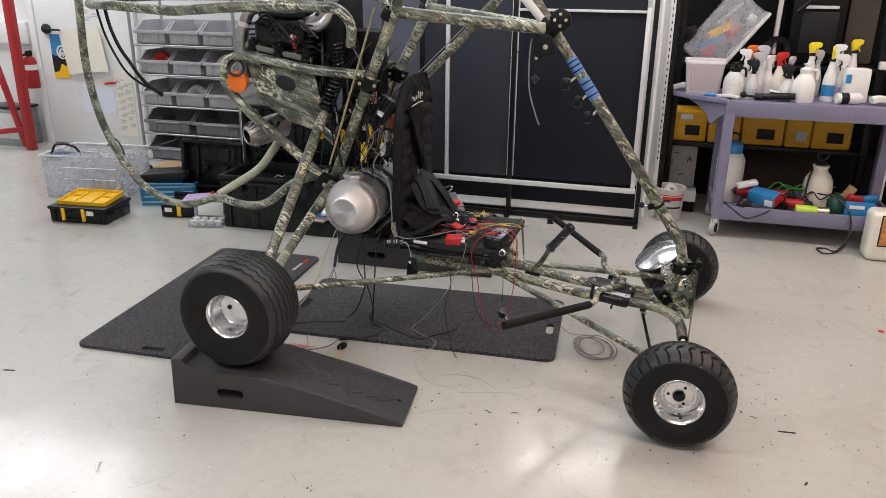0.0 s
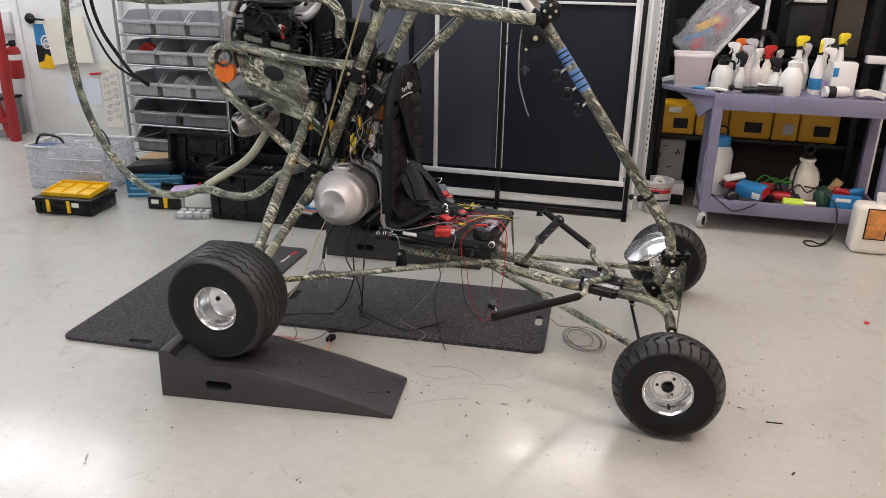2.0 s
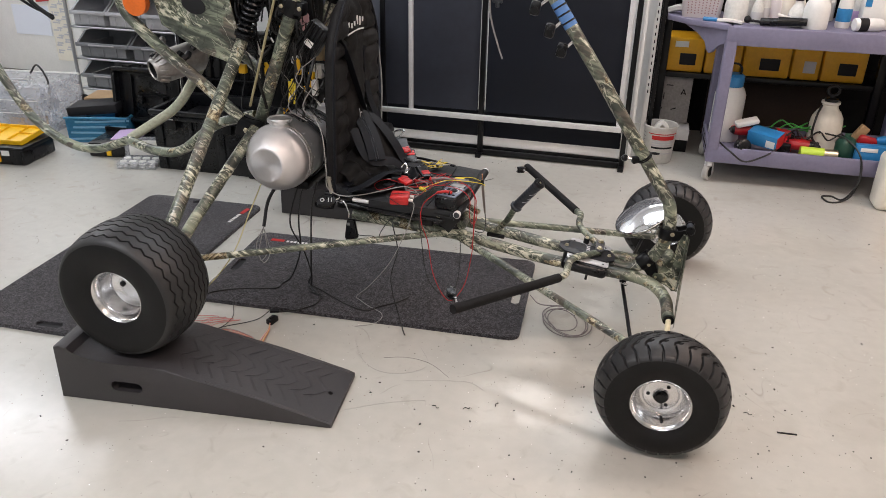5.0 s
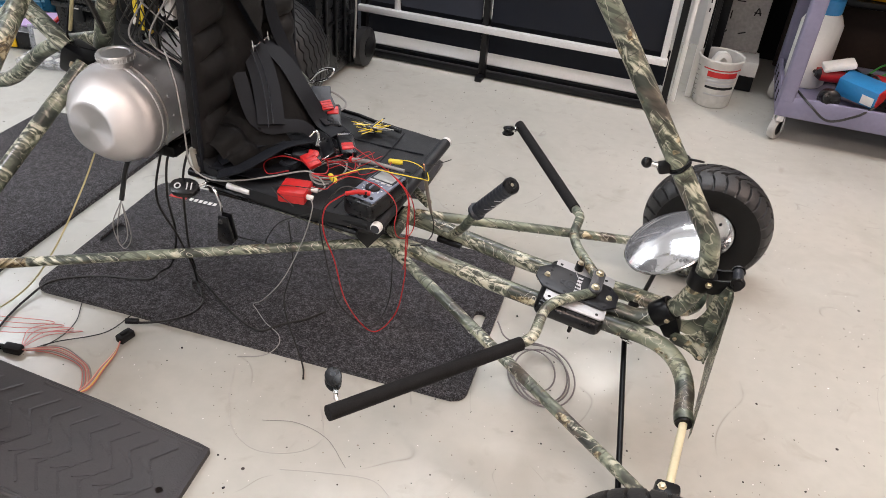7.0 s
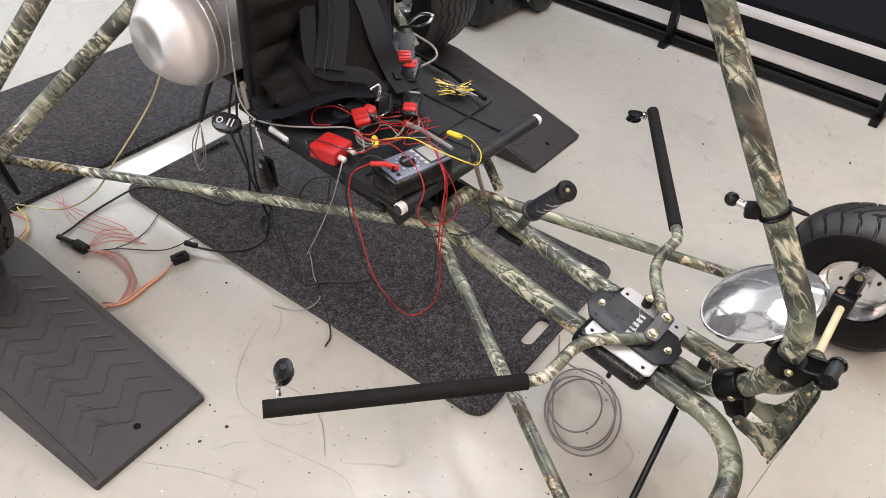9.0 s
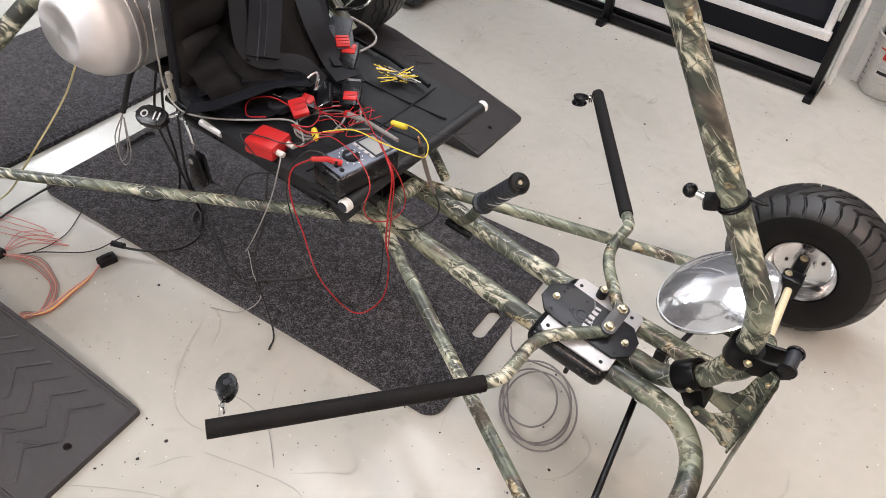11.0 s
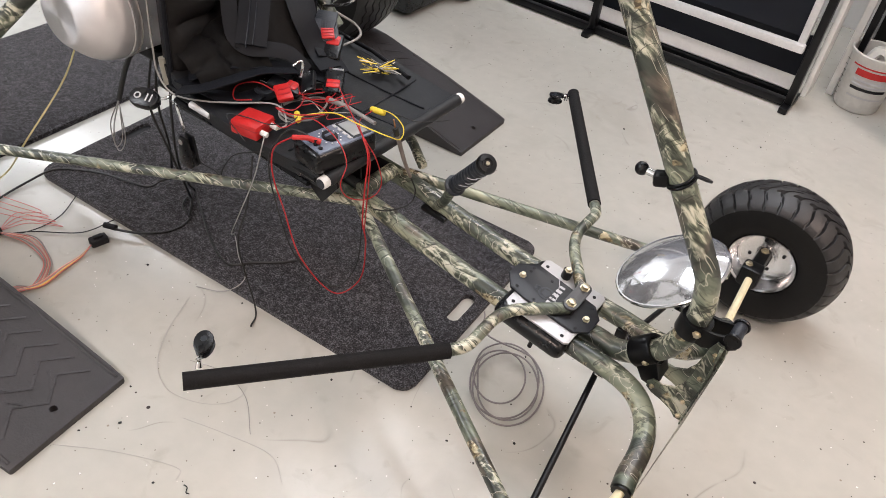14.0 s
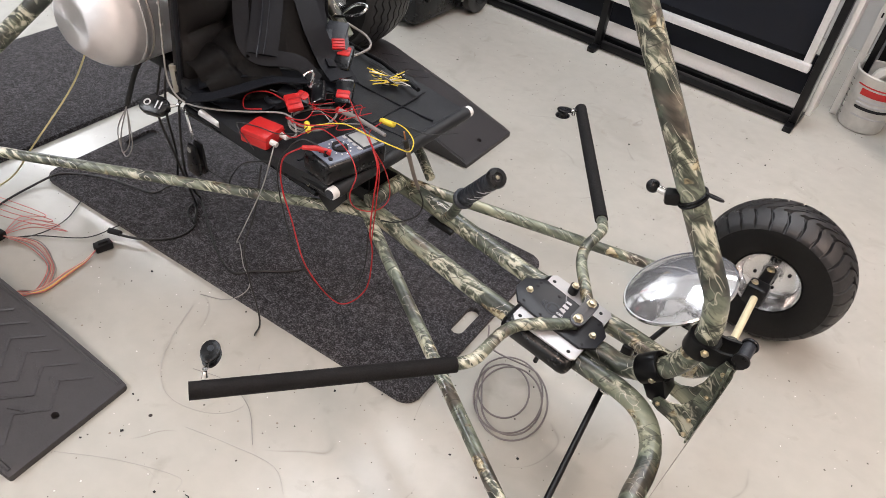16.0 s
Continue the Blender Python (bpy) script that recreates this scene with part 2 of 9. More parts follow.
def carpet_material():
    m = bpy.data.materials.new("charcoal_carpet")
    m.use_nodes = True
    nt, b = m.node_tree, m.node_tree.nodes["Principled BSDF"]
    co = nt.nodes.new("ShaderNodeTexCoord")
    n, n2 = nt.nodes.new("ShaderNodeTexNoise"), nt.nodes.new("ShaderNodeTexNoise")
    n.inputs["Scale"].default_value, n.inputs["Detail"].default_value, n2.inputs["Scale"].default_value = 260, 4, 95
    nt.links.new(co.outputs["Object"], n.inputs["Vector"])
    nt.links.new(co.outputs["Object"], n2.inputs["Vector"])
    r = ramp_node(nt, [(0.36, (0.013, 0.0122, 0.0135)), (0.52, (0.043, 0.0415, 0.0465)), (0.7, (0.14, 0.136, 0.15))])
    add = nt.nodes.new("ShaderNodeMath")
    add.operation, add.inputs[1].default_value = "MULTIPLY_ADD", 0.5
    sub = nt.nodes.new("ShaderNodeMath")
    sub.operation, sub.inputs[1].default_value = "SUBTRACT", 0.25
    nt.links.new(n2.outputs["Fac"], add.inputs[0])
    nt.links.new(n.outputs["Fac"], sub.inputs[0])
    nt.links.new(sub.outputs[0], add.inputs[2])
    nt.links.new(add.outputs[0], r.inputs[0])
    nt.links.new(r.outputs[0], b.inputs["Base Color"])
    b.inputs["Roughness"].default_value, b.inputs["Specular IOR Level"].default_value = 0.95, 0.15
    b.inputs["Sheen Weight"].default_value, b.inputs["Sheen Roughness"].default_value = 0.15, 0.5
    bp = nt.nodes.new("ShaderNodeBump")
    bp.inputs["Strength"].default_value, bp.inputs["Distance"].default_value = 0.9, 0.004
    nt.links.new(n.outputs["Fac"], bp.inputs["Height"])
    nt.links.new(bp.outputs[0], b.inputs["Normal"])
    return m


def clear_plastic(name, tint, rough=0.15, alpha=0.55):
    """Translucent moulded plastic: part clear, part milky."""
    m = bpy.data.materials.new(name)
    m.use_nodes = True
    nt, b = m.node_tree, m.node_tree.nodes["Principled BSDF"]
    b.inputs["Base Color"].default_value, b.inputs["Roughness"].default_value = (*tint, 1), rough
    tr, mx = nt.nodes.new("ShaderNodeBsdfTransparent"), nt.nodes.new("ShaderNodeMixShader")
    tr.inputs[0].default_value = (*[0.6 + 0.4 * c for c in tint], 1)
    n = nt.nodes.new("ShaderNodeTexNoise")
    n.inputs["Scale"].default_value = 9
    mr = nt.nodes.new("ShaderNodeMapRange")
    mr.inputs["To Min"].default_value, mr.inputs["To Max"].default_value = alpha - 0.15, alpha + 0.15
    nt.links.new(n.outputs["Fac"], mr.inputs["Value"])
    nt.links.new(mr.outputs[0], mx.inputs[0])
    nt.links.new(tr.outputs[0], mx.inputs[1])
    nt.links.new(b.outputs[0], mx.inputs[2])
    nt.links.new(mx.outputs[0], nt.nodes["Material Output"].inputs[0])
    return m


CAMO = camo_material()
FLOOR = floor_material()
CARPET = carpet_material()
WALL = mat("white_wall_paint", (0.78, 0.78, 0.77), 0.55, vary=0.04, scale=1.5, bump=0.08, bscale=90)
CEILM = mat("ceiling_paint", (0.75, 0.75, 0.74), 0.8, vary=0.03, scale=2)
RUBBER = mat("tyre_rubber", (0.0145, 0.0142, 0.0152), 0.48, spec=0.6, vary=0.35, scale=14, bump=0.15, bscale=150, rvary=0.1)
# same rubber, darkened in colour for the weaker light on the tyre sides
SIDEW_SHADED = mat("shaded_tyre_sidewall", (0.0045, 0.0044, 0.0046), 0.55, spec=0.3, vary=0.25, scale=10, bump=0.06, bscale=120)
RAMPM = mat("moulded_black_rubber", (0.034, 0.0312, 0.0335), 0.52, spec=0.6, vary=0.25, scale=9, bump=0.2, bscale=220, rvary=0.12)
ALU = mat("bright_aluminium", (0.78, 0.78, 0.79), 0.2, 1.0, vary=0.03, scale=5, rvary=0.03)
TANKM = mat("spun_aluminium", (0.75, 0.74, 0.75), 0.5, 0.85, vary=0.05, scale=6, rvary=0.06)
CAPM = mat("cast_aluminium", (0.66, 0.65, 0.66), 0.45, 1.0, vary=0.08, scale=20)
for lathe_skin, ax in ((TANKM, "Y"),):
    # turning marks run round the axis, so the gloss is drawn out across them
    nt = lathe_skin.node_tree
    tg = nt.nodes.new("ShaderNodeTangent")
    tg.direction_type, tg.axis = "RADIAL", ax
    nt.nodes["Principled BSDF"].inputs["Anisotropic"].default_value = 0.75 if lathe_skin is TANKM else 0.5
    nt.links.new(tg.outputs[0], nt.nodes["Principled BSDF"].inputs["Tangent"])
STEEL = mat("zinc_bolt", (0.62, 0.56, 0.42), 0.35, 1.0, vary=0.2, scale=60)
CHROME = mat("chrome_hardware", (0.75, 0.75, 0.76), 0.15, 1.0, rvary=0.05, scale=30)
MIRROR = mat("mirror_glass", (0.86, 0.87, 0.9), 0.09, 0.85, vary=0.04, scale=30, rvary=0.08, bump=0.06, bscale=35)
BLACK = mat("black_anodised", (0.003, 0.0032, 0.0042), 0.34, spec=0.3, vary=0.2, scale=20, rvary=0.08)
GLOSSB = mat("gloss_black_plastic", (0.0042, 0.0047, 0.0062), 0.3, spec=0.42, vary=0.2, scale=15, rvary=0.08, bump=0.05, bscale=180)
FOAM = mat("black_foam_grip", (0.009, 0.0085, 0.009), 0.8, spec=0.25, vary=0.3, scale=40, bump=0.3, bscale=300)
FABRIC = mat("black_nylon_fabric", (0.0095, 0.0088, 0.009), 0.58, spec=0.25, vary=0.3, scale=18, bump=0.15, bscale=420)
SEATM = mat("charcoal_seat_cloth", (0.0115, 0.0128, 0.0152), 0.5, spec=0.42, vary=0.3, scale=14, bump=0.15, bscale=380, rvary=0.1)
WEB = mat("black_webbing", (0.006, 0.007, 0.0102), 0.6, spec=0.24, vary=0.2, scale=30, bump=0.12, bscale=700)
FIBRE = mat("cream_fibreglass", (0.68, 0.62, 0.42), 0.45, vary=0.08, scale=20)
WHITEP = mat("white_plastic", (0.78, 0.78, 0.76), 0.4, vary=0.05, scale=12)
REDP = mat("red_plastic", (0.5, 0.018, 0.018), 0.35, vary=0.1, scale=20)
YELP = mat("yellow_plastic", (0.85, 0.5, 0.01), 0.4, vary=0.06, scale=10)
# orange-yellow of the shelf cases, with the shelf's shade mixed into the colour
AMBER_SHADED = mat("shaded_amber_case_plastic", (0.68, 0.35, 0.01), 0.42, vary=0.1, scale=10)
LEMON = mat("lemon_plastic", (0.85, 0.68, 0.02), 0.4)
YELT = mat("yellow_wire_sleeve", (0.8, 0.62, 0.05), 0.5)
REDW = mat("red_wire_sleeve", (0.45, 0.014, 0.018), 0.45)
BLKW = mat("black_wire_sleeve", (0.014, 0.014, 0.014), 0.45, vary=0.2, scale=30)
GREYW = mat("grey_wire_sleeve", (0.27, 0.26, 0.25), 0.5)
WHTW = mat("pale_wire_sleeve", (0.3, 0.295, 0.28), 0.5)
GRIPM = mat("grey_rubber_grip", (0.021, 0.025, 0.033), 0.42, vary=0.25, scale=40, bump=0.25, bscale=250)
ORNW = mat("orange_wire_sleeve", (0.7, 0.46, 0.36), 0.5)
PINKW = mat("faded_red_wire_sleeve", (0.6, 0.2, 0.19), 0.5)
RODM = mat("olive_rod_paint", (0.3, 0.27, 0.15), 0.5, vary=0.2, scale=20)
CRMW = mat("cream_cord", (0.6, 0.54, 0.28), 0.6)
ORANGE = mat("orange_plastic", (0.75, 0.16, 0.02), 0.4, vary=0.1, scale=20)
BLUE = mat("blue_plastic", (0.03, 0.22, 0.5), 0.35, vary=0.1, scale=12)
TAPE = mat("blue_masking_tape", (0.1, 0.24, 0.55), 0.6, vary=0.15, scale=30)
GREEN = mat("green_plastic", (0.06, 0.35, 0.06), 0.4)
LIME = mat("lime_label", (0.5, 0.7, 0.06), 0.45)
DGREEN = mat("dark_green_plastic", (0.015, 0.06, 0.04), 0.35)
CARTM = mat("lavender_grey_plastic", (0.2, 0.19, 0.28), 0.5, vary=0.12, scale=7, bump=0.08, bscale=160)
BINM = mat("grey_plastic_bin", (0.44, 0.45, 0.475), 0.45, vary=0.08, scale=7)
BIND = mat("slate_plastic_bin", (0.2, 0.21, 0.225), 0.45, vary=0.1, scale=7)
RACKM = mat("grey_metal_rack", (0.36, 0.37, 0.38), 0.4, 0.6, vary=0.1, scale=10)
PANEL = mat("black_fabric_panel", (0.0062, 0.0085, 0.0155), 0.6, spec=0.3, vary=0.2, scale=3, rvary=0.1, bump=0.05)
# paler navy for the left panels: their sheen is put into the colour
PANEL_SHEEN = mat("navy_panel_sheen", (0.027, 0.031, 0.044), 0.6, spec=0.3, vary=0.2, scale=3, rvary=0.1, bump=0.05)
STRIP = mat("silver_rail", (0.72, 0.72, 0.725), 0.4, 0.3, vary=0.1, scale=14)
REDM = mat("red_painted_steel", (0.35, 0.012, 0.015), 0.4, vary=0.15, scale=10)
CARD = mat("cardboard", (0.38, 0.25, 0.13), 0.8, vary=0.12, scale=15)
DARKM = mat("dark_machine_paint", (0.0042, 0.0047, 0.006), 0.5, spec=0.2, vary=0.3, scale=6)
BROWN = mat("brown_board", (0.03, 0.016, 0.01), 0.7, vary=0.3, scale=8)
PAPER = mat("white_paper", (0.78, 0.77, 0.73), 0.7, vary=0.04, scale=8)
LILAC = mat("lilac_card", (0.5, 0.36, 0.6), 0.6)
INK = mat("dark_print", (0.012, 0.012, 0.014), 0.6, spec=0.3)
GREYP = mat("pale_grey_print", (0.5, 0.5, 0.52), 0.6)
METERM = mat("blue_grey_meter_face", (0.15, 0.178, 0.24), 0.28, vary=0.12, scale=30)
LCD = mat("meter_display", (0.36, 0.38, 0.38), 0.12)
COPPER = mat("bare_copper", (0.7, 0.33, 0.16), 0.3, 1.0)
ENGINE = mat("dark_cast_metal", (0.03, 0.03, 0.032), 0.45, 0.7, vary=0.4, scale=18, bump=0.2, bscale=70)
HEADER = mat("heat_tinted_pipe", (0.42, 0.4, 0.385), 0.45, 1.0, vary=0.25, scale=10)
CLEAR = clear_plastic("clear_tote_plastic", (0.84, 0.86, 0.9), 0.2, 0.28)
FROST = clear_plastic("frosted_plastic", (0.8, 0.8, 0.77), 0.35, 0.8)
CYAN = clear_plastic("blue_clear_plastic", (0.07, 0.3, 0.5), 0.2, 0.6)
PAIL = clear_plastic("milky_pail_plastic", (0.7, 0.69, 0.66), 0.35, 0.85)
JUGM = mat("translucent_jug_plastic", (0.78, 0.74, 0.65), 0.4, vary=0.06, scale=9)
PINK = mat("pale_pink_plastic", (0.82, 0.77, 0.78), 0.5, vary=0.04, scale=12)


# ---- mesh helpers ----
def bm_box(bm, c, s, bevel=0.0, m=None, seg=2):
    """A box of size s at c, its edges rounded, moved by the pose m."""
    r = bmesh.ops.create_cube(bm, size=1.0)
    vs = r["verts"]
    for v in vs:
        v.co = Vector((v.co.x * s[0] + c[0], v.co.y * s[1] + c[1], v.co.z * s[2] + c[2]))
    if bevel:
        es = list({e for v in vs for e in v.link_edges})
        rb = bmesh.ops.bevel(bm, geom=es, offset=min(bevel, min(s) * 0.49), segments=seg, profile=0.5, affect="EDGES")
        vs = list({v for f in rb["faces"] for v in f.verts} | {v for v in vs if v.is_valid})
    if m is not None:
        bmesh.ops.transform(bm, matrix=m, verts=vs)
    return bm


def rounded_path(pts, radius=0.05, seg=6):
    """A polyline with its corners turned into arcs."""
    p = [Vector(q) for q in pts]
    out = [p[0]]
    for a, b, c in zip(p, p[1:], p[2:]):
        d1, d2 = (a - b), (c - b)
        k = min(radius, d1.length * 0.48, d2.length * 0.48)
        s, e = b + d1.normalized() * k, b + d2.normalized() * k
        for i in range(seg + 1):
            t = i / seg
            out.append(s * (1 - t) ** 2 + b * 2 * t * (1 - t) + e * t * t)
    return out + [p[-1]]


def spline(pts, n=8):
    """A Catmull-Rom curve through the points."""
    p = [Vector(q) for q in pts]
    p = [p[0] * 2 - p[1]] + p + [p[-1] * 2 - p[-2]]
    out = []
    for i in range(1, len(p) - 2):
        a, b, c, d = p[i - 1:i + 3]
        for k in range(n):
            t = k / n
            out.append(0.5 * (2 * b + (c - a) * t + (2 * a - 5 * b + 4 * c - d) * t * t + (3 * b - a - 3 * c + d) * t ** 3))
    return out + [p[-2]]


def bm_tube(bm, path, r, n=12, taper=None, caps=True, flat=None):
    """Sweeps a ring of radius r (or a flat strap of half sizes flat) along the path."""
    path = [Vector(q) for q in path]
    tang = [(path[min(i + 1, len(path) - 1)] - path[max(i - 1, 0)]).normalized() for i in range(len(path))]
    up = Vector((0, 0, 1)) if abs(tang[0].z) < 0.9 else Vector((1, 0, 0))
    u = tang[0].cross(up).normalized()
    rings = []
    for i, (q, t) in enumerate(zip(path, tang)):
        u = (u - t * u.dot(t)).normalized()
        w = t.cross(u)
        rr = r if taper is None else r + (taper - r) * i / (len(path) - 1)
        ring = []
        for k in range(n):
            a = 2 * math.pi * (k + 0.5) / n
            ca, sa = math.cos(a), math.sin(a)
            if flat:
                off = u * flat[0] * max(-1, min(1, ca * 1.45)) + w * flat[1] * max(-1, min(1, sa * 1.45))
            else:
                off = (u * ca + w * sa) * rr
            ring.append(bm.verts.new(q + off))
        rings.append(ring)
    for a, b in zip(rings, rings[1:]):
        for k in range(n):
            bm.faces.new((a[k], a[(k + 1) % n], b[(k + 1) % n], b[k]))
    if caps:
        bm.faces.new(rings[0][::-1])
        bm.faces.new(rings[-1])
    return bm


def bm_lathe(bm, profile, n=32, m=None):
    """Turns (radius, height) points about z; m moves the result."""
    rings = []
    for r, z in profile:
        if r < 1e-5:
            rings.append([bm.verts.new((0, 0, z))])
        else:
            rings.append([bm.verts.new((r * math.cos(2 * math.pi * k / n), r * math.sin(2 * math.pi * k / n), z)) for k in range(n)])
    for a, b in zip(rings, rings[1:]):
        for k in range(n):
            k2 = (k + 1) % n
            if len(a) == 1 and len(b) > 1:
                bm.faces.new((a[0], b[k2], b[k]))
            elif len(b) == 1 and len(a) > 1:
                bm.faces.new((a[k], a[k2], b[0]))
            elif len(a) > 1:
                bm.faces.new((a[k], a[k2], b[k2], b[k]))
    if m is not None:
        bmesh.ops.transform(bm, matrix=m, verts=[v for ring in rings for v in ring])
    return bm


def bm_prism(bm, poly, t, m=None, bevel=0.0):
    """Extrudes a flat outline (x, y) upward by t."""
    lo = [bm.verts.new((x, y, 0)) for x, y in poly]
    hi = [bm.verts.new((x, y, t)) for x, y in poly]
    fs = [bm.faces.new(lo[::-1]), bm.faces.new(hi)]
    for k in range(len(poly)):
        k2 = (k + 1) % len(poly)
        fs.append(bm.faces.new((lo[k], lo[k2], hi[k2], hi[k])))
    vs = lo + hi
    if bevel:
        es = [e for f in fs[:2] for e in f.edges]
        rb = bmesh.ops.bevel(bm, geom=es, offset=bevel, segments=2, profile=0.5, affect="EDGES")
        vs = list({v for f in rb["faces"] for v in f.verts} | {v for v in vs if v.is_valid})
    if m is not None:
        bmesh.ops.transform(bm, matrix=m, verts=vs)
    return bm


def rounded_rect(w, h, r, seg=5):
    out = []
    for cx, cy, a0 in ((w / 2 - r, h / 2 - r, 0), (-w / 2 + r, h / 2 - r, 90), (-w / 2 + r, -h / 2 + r, 180), (w / 2 - r, -h / 2 + r, 270)):
        for k in range(seg + 1):
            a = radians(a0 + 90 * k / seg)
            out.append((cx + r * math.cos(a), cy + r * math.sin(a)))
    return out


def along(a, b):
    """The pose whose z axis runs from a towards b."""
    a, b = Vector(a), Vector(b)
    return Matrix.Translation(a) @ (b - a).to_track_quat("Z", "Y").to_matrix().to_4x4()


def part(name, bm, material, parent=None, label="", angle=35):
    """Links a bmesh as one mesh object, under its thing where one is given."""
    me = bpy.data.meshes.new(name)
    bmesh.ops.recalc_face_normals(bm, faces=bm.faces)
    bm.to_mesh(me)
    bm.free()
    me.materials.append(material)
    me.shade_smooth()
    me.set_sharp_from_angle(angle=radians(angle))
    ob = new(name, me)
    if parent is not None:
        ob.parent = parent
        ob.matrix_parent_inverse = world_of(parent).inverted()
    return tagged(ob, label) if label else ob


def world_of(ob):
    m = ob.matrix_parent_inverse @ ob.matrix_basis
    return world_of(ob.parent) @ m if ob.parent else ob.matrix_basis.copy()


def thing(name, label, category, at=(0, 0, 0), group="", kind=""):
    """An Empty at the base of a thing; its parts hang under it."""
    ob = new(name)
    ob.empty_display_size = 0.05
    ob.matrix_basis = Matrix.Translation(at)
    return tagged(ob, label, category, group, kind)


def cut(ob, cutters):
    """Cuts holes through a mesh object."""
    tmp = bmesh.new()
    for f in cutters:
        f(tmp)
    bmesh.ops.recalc_face_normals(tmp, faces=tmp.faces)
    me = bpy.data.meshes.new("cutter")
    tmp.to_mesh(me)
    tmp.free()
    c = new("cutter", me)
    mod = ob.modifiers.new("cut", "BOOLEAN")
    mod.operation, mod.solver, mod.object = "DIFFERENCE", "EXACT", c
    bpy.context.view_layer.update()
    done = bpy.data.meshes.new_from_object(ob.evaluated_get(bpy.context.evaluated_depsgraph_get()))
    ob.modifiers.remove(mod)
    old, ob.data = ob.data, done
    bpy.data.objects.remove(c)
    done.shade_smooth()
    done.set_sharp_from_angle(angle=radians(35))
    return ob


def B():
    return bmesh.new()


def solid(name, label, category, bm, material, group="", kind="", angle=35):
    """A thing that is one mesh."""
    return tagged(part(name, bm, material, None, label, angle), label, category, group, kind)


def wire(name, pts, r, material, label, group="loose wires", n=7, steps=8, category="wire"):
    return solid(name, label, category, bm_tube(B(), spline(pts, steps), r, n), material, group)


# ---- the room ----
X0, X1, Y0, Y1 = -7.4, 4.6, -4.2, 5.78
solid("floor", "glossy grey-cream epoxy shop floor with dark specks", "floor", bm_box(B(), ((X0 + X1) / 2, (Y0 + Y1) / 2, -0.05), (X1 - X0 + 0.4, Y1 - Y0 + 0.4, 0.1)), FLOOR, kind="structure")
solid("ceiling", "plain white painted ceiling", "ceiling", bm_box(B(), ((X0 + X1) / 2, (Y0 + Y1) / 2, CEIL + 0.05), (X1 - X0 + 0.4, Y1 - Y0 + 0.4, 0.1)), CEILM, kind="structure")
for nm, c, s in (("wall_north", ((X0 + X1) / 2, Y1 + 0.075, CEIL / 2), (X1 - X0 + 0.3, 0.15, CEIL)), ("wall_south", ((X0 + X1) / 2, Y0 - 0.075, CEIL / 2), (X1 - X0 + 0.3, 0.15, CEIL)),
                 ("wall_west", (X0 - 0.075, (Y0 + Y1) / 2, CEIL / 2), (0.15, Y1 - Y0, CEIL)), ("wall_east", (X1 + 0.075, (Y0 + Y1) / 2, CEIL / 2), (0.15, Y1 - Y0, CEIL))):
    solid(nm, "plain white painted workshop wall", "wall", bm_box(B(), c, s), WALL, kind="structure")
for lx, ly, k in LAMPS:
    lf = thing("ceiling_light", "white suspended ceiling light fixture", "ceiling light", (lx, ly, HANG), "ceiling lights")
    part("housing", bm_box(B(), (lx, ly, HANG + 0.02), (2.7, 1.2, 0.03) if lx == -0.4 or lx < -5 else (1.3, 0.34, 0.03), 0.006), WHITEP, lf)
    for q in (-0.5, 0.5):
        part("drop_rod", bm_tube(B(), [(lx + q, ly, HANG + 0.03), (lx + q, ly, CEIL)], 0.006, 8), WHITEP, lf)
wf = thing("wall_light", "white light fixture high on the back wall", "wall light", (-0.3, 5.35, 2.4))
part("housing", bm_box(B(), (-0.3, 5.36, 2.425), (1.06, 0.34, 0.03), 0.006, None), WHITEP, wf)
for q in (-0.4, 0.4):
    part("arm", bm_box(B(), (-0.3 + q, 5.64, 2.46), (0.03, 0.3, 0.03), 0.004), WHITEP, wf)

# ---- mats and ramps ----
def floor_mat(cx, cy, yaw, w, h, label, tag, turn, slots):
    m = pose(cx, cy, 0, 0, 0, yaw)
    ob = thing("carpeted_mat", label, "mat", (cx, cy, 0), "carpeted mats")
    b = part("board", bm_prism(B(), rounded_rect(w, h, 0.035), 0.016, m, 0.004), CARPET, ob)
    cut(b, [lambda bm, q=q: bm_prism(bm, rounded_rect(0.035, 0.11, 0.017), 0.1, m @ pose(q[0], q[1], -0.03)) for q in slots])
    # added black sheets stand for the deep shade in these slots
    for q in slots[:1] + (slots[1:] if cx < -1 else ()):
        part("slot_shade", bm_prism(B(), rounded_rect(0.034, 0.109, 0.0165), 0.006, m @ pose(q[0], q[1], 0.001)), INK, ob, "black sheet standing for the shade inside the hand slot")
    tm = pose(tag[0], tag[1], 0, 0, 0, turn)
    part("tag", bm_box(B(), (0, 0, 0.0165), (0.065, 0.022, 0.0015), 0, tm), REDP, ob, "red woven tag")
    for k in range(6):
        part("tag_letter_bar", bm_box(B(), (0.05 + k * 0.018, -0.002, 0.0165), (0.012, 0.016, 0.0012), 0, tm), WHITEP, ob)
    return ob


floor_mat(-0.83, 2.953, 3.2, 1.30, 0.65, "charcoal carpeted plywood mat with hand slots, under the trike", (-1.385, 3.175), 3, ((-0.609, -0.014), (0.604, -0.02)))
floor_mat(-1.935, 2.865, 92.5, 1.31, 0.625, "charcoal carpeted plywood mat beside the rear wheel", (-1.70, 3.44), -92, ((-0.615, -0.05), (0.615, 0.0)))


